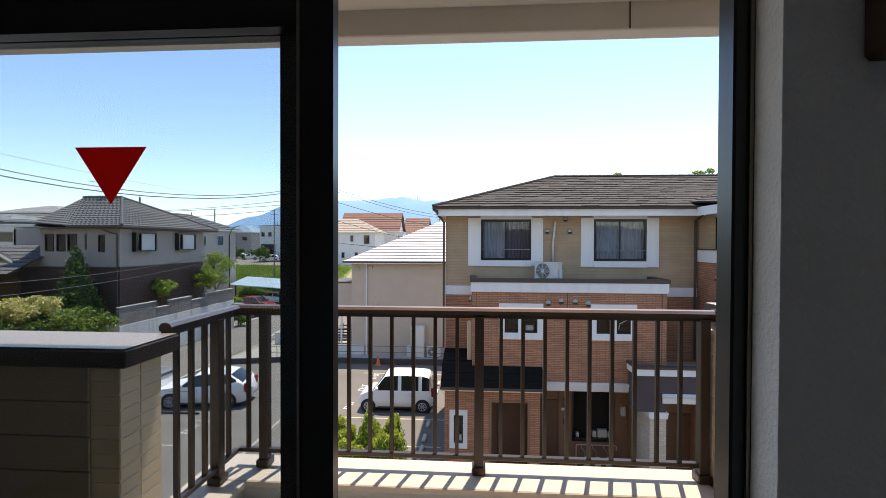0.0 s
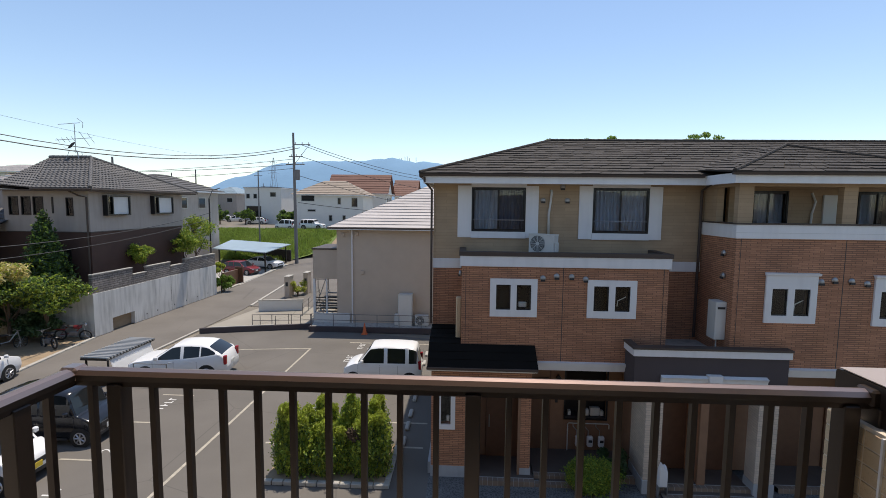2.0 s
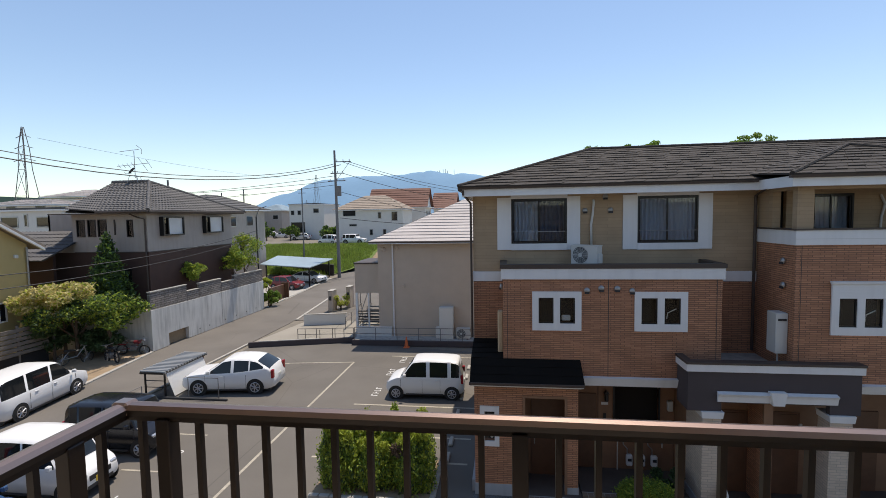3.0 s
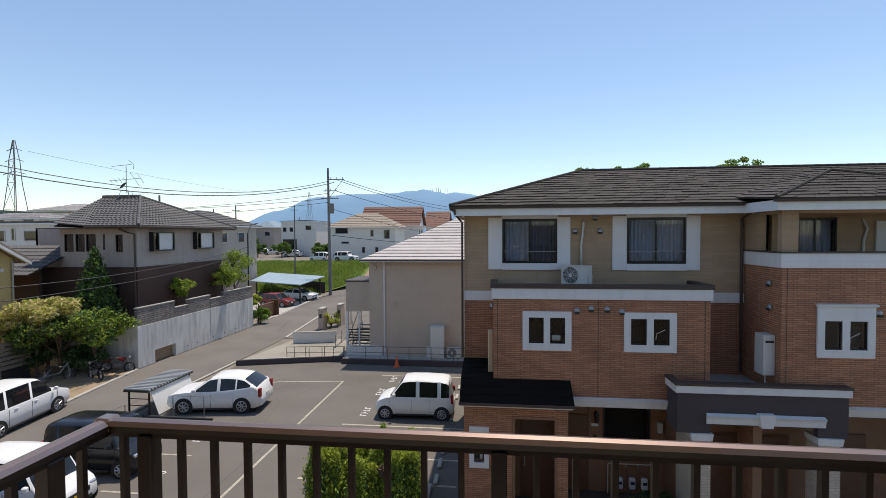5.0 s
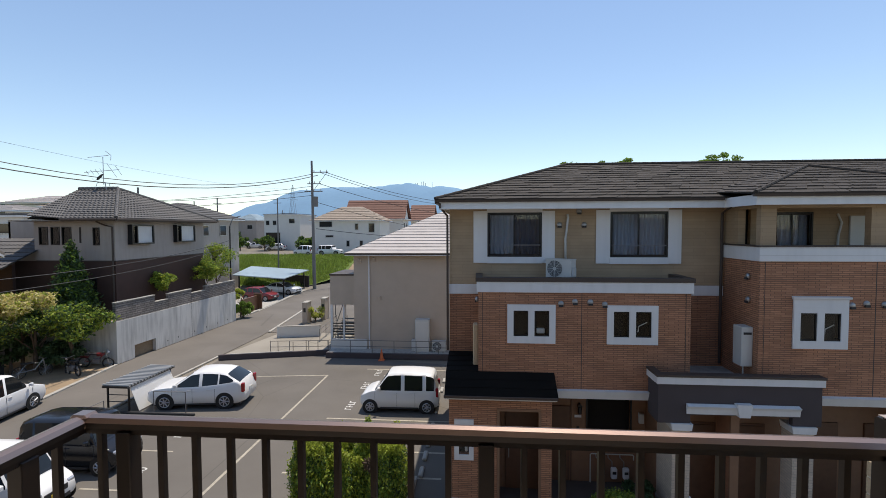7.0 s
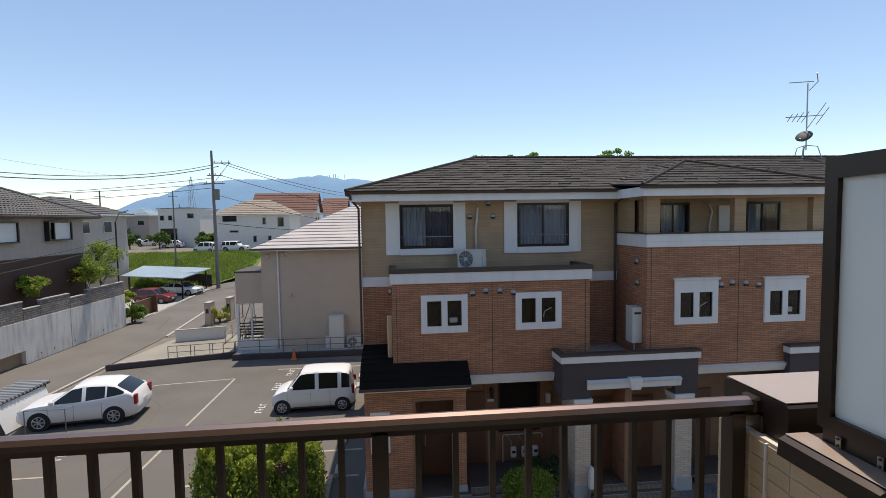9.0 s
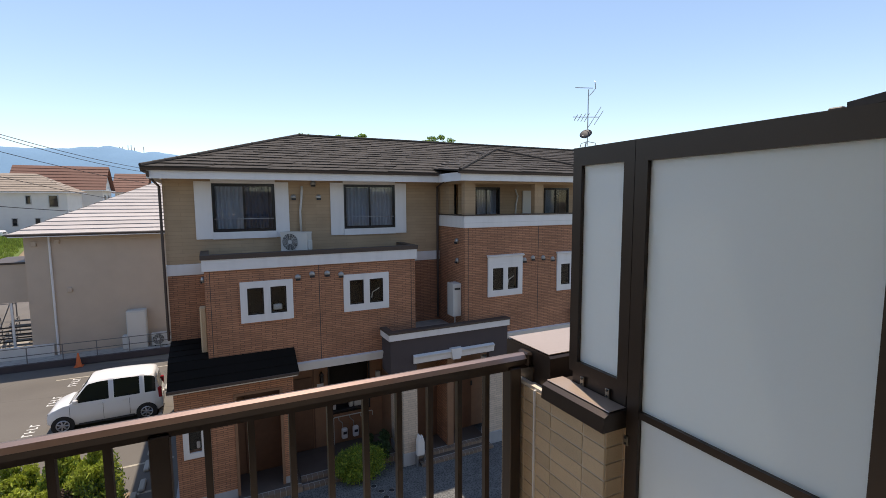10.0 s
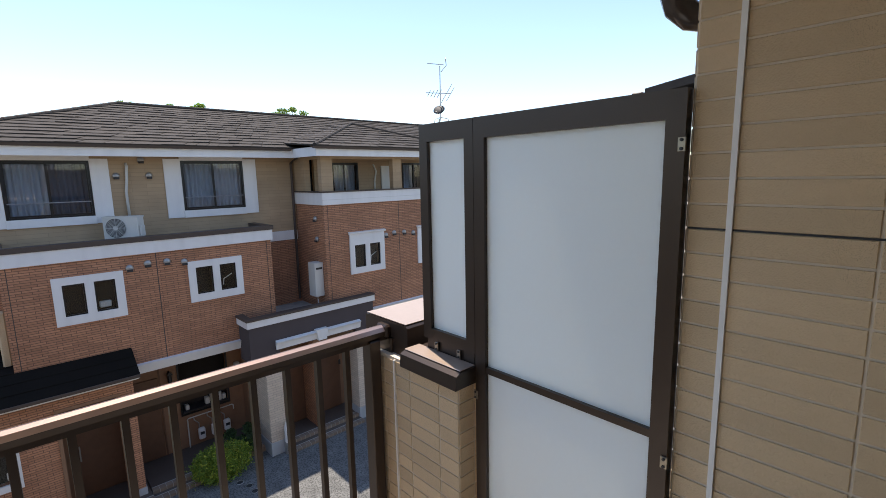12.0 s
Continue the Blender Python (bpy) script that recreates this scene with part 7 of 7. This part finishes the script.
def pylon(x, y, h):
    p = root("pylon", (x, y, 0), "grey steel lattice power pylon", "pylon")
    w = h * 0.1
    levels = [(0, w), (h * 0.35, w * 0.6), (h * 0.6, w * 0.36), (h * 0.8, w * 0.28), (h, w * 0.06)]
    bm = bmesh.new()
    for (za, wa), (zb, wb) in zip(levels, levels[1:]):
        for sx, sy in ((-1, -1), (1, -1), (1, 1), (-1, 1)):
            tube((x + sx * wa, y + sy * wa, za), (x + sx * wb, y + sy * wb, zb), 0.3, 4, bm=bm)
        tube((x - wa, y - wa, za), (x + wb, y - wb, zb), 0.2, 4, bm=bm)
        tube((x + wa, y - wa, za), (x - wb, y - wb, zb), 0.2, 4, bm=bm)
        tube((x - wb, y - wb, zb), (x + wb, y - wb, zb), 0.2, 4, bm=bm)
    part("lattice", bm, M_POLE, p)
    for z, r in ((h * 0.68, 0.12), (h * 0.8, 0.1), (h * 0.9, 0.08)):
        part("arm", chain([(x - h * r, y, z), (x, y, z + h * 0.03), (x + h * r, y, z)], 0.3, 4), M_POLE, p)


pylon(-414, 360, 92)
pylon(-476, 1150, 120)

# ---- hills ----


def hill(name, y, x0, x1, shape, mat, label, depth=900, n=160):
    bm = bmesh.new()
    rows = []
    for j in range(8):
        g = j / 7
        row = []
        for i in range(n + 1):
            f = i / n
            x = x0 + (x1 - x0) * f
            k = 0.0
            for (fa, ha), (fb, hb) in zip(shape, shape[1:]):
                if fa <= f <= fb:
                    u = (f - fa) / (fb - fa)
                    u = u * u * (3 - 2 * u)
                    k = ha + (hb - ha) * u
            k *= 1 + 0.06 * noise.noise(Vector((x * 0.006, g * 3, 0.3))) + 0.025 * noise.noise(Vector((x * 0.03, g * 9, 1.3)))
            row.append(bm.verts.new((x, y + depth * (g - 0.5), k * math.sin(math.pi * min(g * 1.3, 1) * 0.5 if g < 0.77 else math.pi * 0.5))))
        rows.append(row)
    for a, b in zip(rows, rows[1:]):
        for i in range(n):
            bm.faces.new((a[i], a[i + 1], b[i + 1], b[i]))
    tagged(part(name, bm, mat, smooth=True), label, "hill", kind="structure")


hill("backdrop", 3000, -2600, 1600, [(0, 10), (0.12, 30), (0.212, 105), (0.263, 200), (0.321, 285), (0.379, 308), (0.436, 304), (0.507, 318), (0.549, 300), (0.65, 240), (0.8, 130), (1, 60)], M_MOUNTAIN, "wooded mountain ridge with blue haze painted in")
hill("backdrop", 700, -1500, -560, [(0, 60), (0.3, 75), (0.6, 62), (0.85, 40), (1, 5)], M_HILL, "dark green wooded hill")
for x in (-455, -440, -415, -400, -385, -340):
    tagged(part("radio_mast", tube((x, 3200, 290), (x, 3200, 322 + (x % 7) * 2), 1.6, 5), M_POLE), "thin radio mast on the ridge", "mast", "ridge masts")


# ---- plants ----
def tree(name, x, y, z0, h, clumps, mat, count, size, label, category, seed, trunk=0.08, up=0.0, long=1.0, limbs=5):
    t = root(name, (x, y, z0), label, category)
    rng = random.Random(seed)
    bm = tube((x, y, z0), (x + 0.05, y, z0 + h * 0.7), trunk, 8, trunk * 0.35)
    for k in range(limbs):
        c = clumps[rng.randrange(len(clumps))]
        tube((x, y, z0 + h * rng.uniform(0.2, 0.5)), (c[0], c[1], c[2]), trunk * 0.35, 6, trunk * 0.1, bm=bm)
    part("trunk", bm, M_TRUNK, t)
    for m, share in (mat if isinstance(mat, list) else [(mat, 1.0)]):
        part("crown", leaves(clumps, int(count * share), size, seed + len(m.name), up, long), m, t)
    return t


def blob(x, y, z, r, n, seed, flat=1.0):
    rng = random.Random(seed)
    out = []
    for _ in range(n):
        a, d = rng.uniform(0, math.tau), rng.uniform(0, 1) ** 0.6
        out.append((x + r * d * math.cos(a), y + r * d * math.sin(a), z + flat * r * rng.uniform(-0.8, 0.8) * (1.1 - d * 0.5), r * rng.uniform(0.25, 0.45), r * rng.uniform(0.25, 0.45), r * flat * rng.uniform(0.22, 0.4)))
    return out


# drain caps in the courtyard
for x, y in ((4.22, 10.04), (4.25, 9.73), (4.49, 9.96), (4.1, 10.35)):
    cap = root("drain_cap", (x, y, 0.005), "small round dark drain cap in the paving", "drain cap", "courtyard drain caps")
    part("lid", tube((x, y, 0.004), (x, y, 0.016), 0.075, 14), M_DARK, cap)
    part("rim", chain([(x + 0.085 * math.cos(a * math.tau / 14), y + 0.085 * math.sin(a * math.tau / 14), 0.012) for a in range(15)], 0.008, 5), M_ALU, cap)

# clipped conifers in the car park bed
bed = root("planting_bed", (-3.6, 11.8, 0), "stone edged planting bed in the car park", "planting bed", kind="structure")
part("soil", box(-5.3, -1.9, 10.75, 12.9, 0, 0.1), M_DIRT, bed)
for k in range(11):
    part("edging_stone", box(-5.35 + 0.318 * k, -5.05 + 0.318 * k, 10.6, 10.75, 0, 0.13, 0.02), M_KERB, bed)
for k in range(7):
    part("edging_stone", box(-1.9, -1.75, 10.62 + 0.318 * k, 10.92 + 0.318 * k, 0, 0.13, 0.02), M_KERB, bed)
rs = random.Random(4)
cl, tips = [], []
for k in range(34):
    x, y = rs.uniform(-5.0, -2.1), rs.uniform(10.95, 12.5)
    top = 1.3 + 0.45 * rs.random() + 0.25 * math.sin(x * 2.3)
    cl += [(x, y, top * 0.42, 0.36, 0.36, top * 0.45), (x, y, top * 0.88, 0.2, 0.2, 0.28)]
    tips.append((x, y, top * 1.0, 0.17, 0.17, 0.2))
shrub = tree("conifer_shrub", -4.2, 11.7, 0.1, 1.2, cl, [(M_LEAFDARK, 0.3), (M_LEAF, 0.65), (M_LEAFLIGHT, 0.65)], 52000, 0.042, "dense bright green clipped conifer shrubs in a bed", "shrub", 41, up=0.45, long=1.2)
# brighter leaves on the tips paint the light from above
part("young_growth", leaves(tips, 16000, 0.042, 47, 0.5, 1.2), M_LEAFLIGHT, shrub, "bright yellow-green tips painted as top-lit")
cl = [(-3.05, 11.75, 1.0 + 0.22 * k, 0.5 - 0.075 * k, 0.5 - 0.075 * k, 0.3) for k in range(6)] + [(-2.5, 11.6, 0.9, 0.5, 0.5, 0.7), (-4.7, 11.3, 1.2, 0.4, 0.4, 0.45)]
tree("conifer_shrub", -3.05, 11.75, 0.1, 1.8, cl, [(M_LEAFLIGHT, 0.8), (M_LEAF, 0.6)], 15000, 0.042, "pointed light green conifer above the clipped shrubs", "shrub", 42, up=0.5, long=1.2)
tree("dry_shrub", -2.75, 11.3, 0.1, 0.9, [(-2.75, 11.25, 1.25, 0.28, 0.25, 0.22)], M_TRUNK, 900, 0.05, "brown dead patch in the conifer shrubs", "shrub", 43, up=0.4)
tree("box_shrub", 4.0, 11.3, 0.0, 0.6, [(3.9, 10.95, 0.4, 0.66, 0.45, 0.42), (3.5, 10.92, 0.5, 0.32, 0.3, 0.34), (4.2, 10.95, 0.48, 0.34, 0.32, 0.34), (3.8, 10.9, 0.7, 0.36, 0.28, 0.22)], [(M_LEAF, 1.0), (M_LEAFLIGHT, 0.45)], 15000, 0.035, "round green shrub at the porch", "shrub", 44)
tree("dark_shrub", 4.65, 11.45, 0.0, 0.6, blob(4.65, 11.45, 0.6, 0.4, 8, 45), M_LEAFDARK, 1600, 0.05, "dark green shrub beside a column", "shrub", 45)
tree("box_shrub", 10.9, 10.6, 0.0, 0.6, blob(10.9, 10.6, 0.5, 0.55, 10, 46, 0.8), M_LEAF, 2500, 0.045, "round green shrub at the far porch", "shrub", 46)

# garden and verge on the left
tree("conifer", -24.3, 24.6, 2.45, 4.6, [(-24.3, 24.6, 3.2 + 0.35 * k, 1.35 * (1 - k / 13), 1.35 * (1 - k / 13), 0.45) for k in range(12)], [(M_LEAFDARK, 0.7), (M_LEAF, 0.3)], 6500, 0.11, "tall dark green garden tree", "tree", 51)
# the dark leaf shares paint the shade beneath these trees
tree("garden_tree", -24.6, 22.4, 0, 3.6, blob(-25.0, 22.3, 2.8, 1.6, 20, 52, 0.7), [(M_LEAF, 0.3), (M_LEAFLIGHT, 0.2), (M_LEAFDARK, 0.5)], 6000, 0.095, "spreading light green tree over the verge", "tree", 52, trunk=0.14)
tree("yellow_tree", -25.6, 22.6, 0, 3.8, blob(-25.2, 21.8, 3.7, 1.55, 22, 53, 0.6), [(M_LEAFYELLOW, 0.75), (M_LEAFLIGHT, 0.25)], 8500, 0.1, "small tree with yellow leaves", "tree", 53, trunk=0.1)
tree("garden_tree", -22.8, 22.8, 0, 3.6, blob(-22.5, 22.7, 2.9, 1.5, 24, 54, 0.75), [(M_LEAFLIGHT, 0.3), (M_LEAF, 0.35), (M_LEAFDARK, 0.35)], 6000, 0.095, "light green tree before the concrete wall", "tree", 54, trunk=0.12)
# dark leaf colour puts the shade below the crowns into the shrubs
tree("shrubbery", -25.5, 21.8, 0, 1.6, blob(-25.8, 22.2, 1.3, 1.9, 20, 55, 0.5), M_LEAFDARK, 5200, 0.11, "shrubbery painted dark green as tree shade", "shrub", 55)
tree("shrubbery", -23.3, 23.2, 0, 1.4, blob(-23.6, 23.2, 1.0, 1.2, 12, 56, 0.6), M_LEAFDARK, 2600, 0.1, "low bush painted dark green as tree shade", "shrub", 56)
tree("garden_tree", -28.5, 24.8, 2.45, 2.2, blob(-28.2, 24.8, 3.6, 0.9, 10, 57, 0.6), M_LEAF, 2000, 0.11, "grey-green bush in a garden", "shrub", 57)
for x, y, h, r, s in ((-21.95, 29.6, 3.4, 0.85, 61), (-21.95, 34.2, 4.2, 1.15, 62), (-22.6, 37.0, 5.0, 1.6, 63)):
    tree("garden_tree", x, y, 2.45, h * 0.6, blob(x, y, 2.45 + h * 0.55, r, 14, s, 0.9), [(M_LEAF, 0.5), (M_LEAFLIGHT, 0.5)], 2600, 0.09, "small light green tree behind the block fence", "tree", s)
tree("roadside_shrub", -21.1, 38.6, 0, 2.0, blob(-21.0, 38.4, 0.9, 0.8, 10, 64, 0.9), M_LEAF, 2000, 0.09, "green shrub at the end of the wall", "shrub", 64)
tree("roadside_shrub", -21.2, 38.4, 0, 2.6, blob(-21.2, 38.2, 2.2, 0.5, 6, 65, 1.1), M_LEAFLIGHT, 1200, 0.09, "yellow-green shrub at the end of the wall", "shrub", 65)
tree("box_shrub", -14.0, 37.4, 0, 1.4, blob(-14.0, 37.4, 0.75, 0.75, 10, 66, 0.9), [(M_LEAFLIGHT, 0.7), (M_LEAFYELLOW, 0.3)], 2000, 0.08, "yellow-green round shrub by a gate", "shrub", 66)
for x, y, z, r, s in ((-36, 92, 2.6, 2.4, 71), (-34.5, 90, 2.2, 1.8, 72), (-58, 104, 3.2, 2.8, 73), (-68, 116, 3.0, 3.2, 74), (-52, 96, 2.2, 2.0, 75), (-46, 95, 2.4, 2.2, 76)):
    tree("garden_tree", x, y, 3.28, z, blob(x, y, z + 3.0, r * 0.8, 12, s, 0.8), [(M_LEAFDARK, 0.6), (M_LEAF, 0.5)], 1200, 0.3, "dark green tree among the far houses", "tree", s, trunk=0.15)
for x, z, r, s in ((30.0, 16.0, 1.7, 81), (18.8, 15.7, 1.5, 82), (15.8, 15.6, 1.3, 83), (11.3, 15.6, 1.2, 84), (28.0, 15.6, 1.1, 85), (17.2, 15.4, 1.2, 86)):
    tree("far_tree", x, 60, 0, z, blob(x, 60, z, r, 14, s, 0.8), M_LEAF, 1500, 0.2, "dark treetop showing above the roof", "tree", s, trunk=0.25)

# ---- single tiles of the balcony walls ----
shapes = {}
for parent, axis, at, u0, u1, z0, z1, cuts, sign, pitch, joint, thick in TILES:
    edges = [u0, *cuts, u1]
    rows = int((z1 - z0) / pitch)
    for a, b in zip(edges, edges[1:]):
        a2, b2 = a + (joint / 2 if a != u0 else 0.0), b - (joint / 2 if b != u1 else 0.0)
        key = (axis, round(b2 - a2, 4), sign)
        if key not in shapes:
            lo, hi = (0, sign * thick) if sign > 0 else (sign * thick, 0)
            bm = box(lo, hi, 0, b2 - a2, 0, pitch - joint, 0.0015) if axis == "x" else box(0, b2 - a2, lo, hi, 0, pitch - joint, 0.0015)
            me = bpy.data.meshes.new("tile")
            bm.to_mesh(me)
            bm.free()
            me.materials.append(M_TILE)
            shapes[key] = me
        for r in range(rows):
            t = new("tile", shapes[key])
            t.parent = parent
            t.matrix_parent_inverse = BASE[parent].inverted()
            z = z1 - pitch * (r + 1)
            t.location = (at, a2, z) if axis == "x" else (a2, at, z)
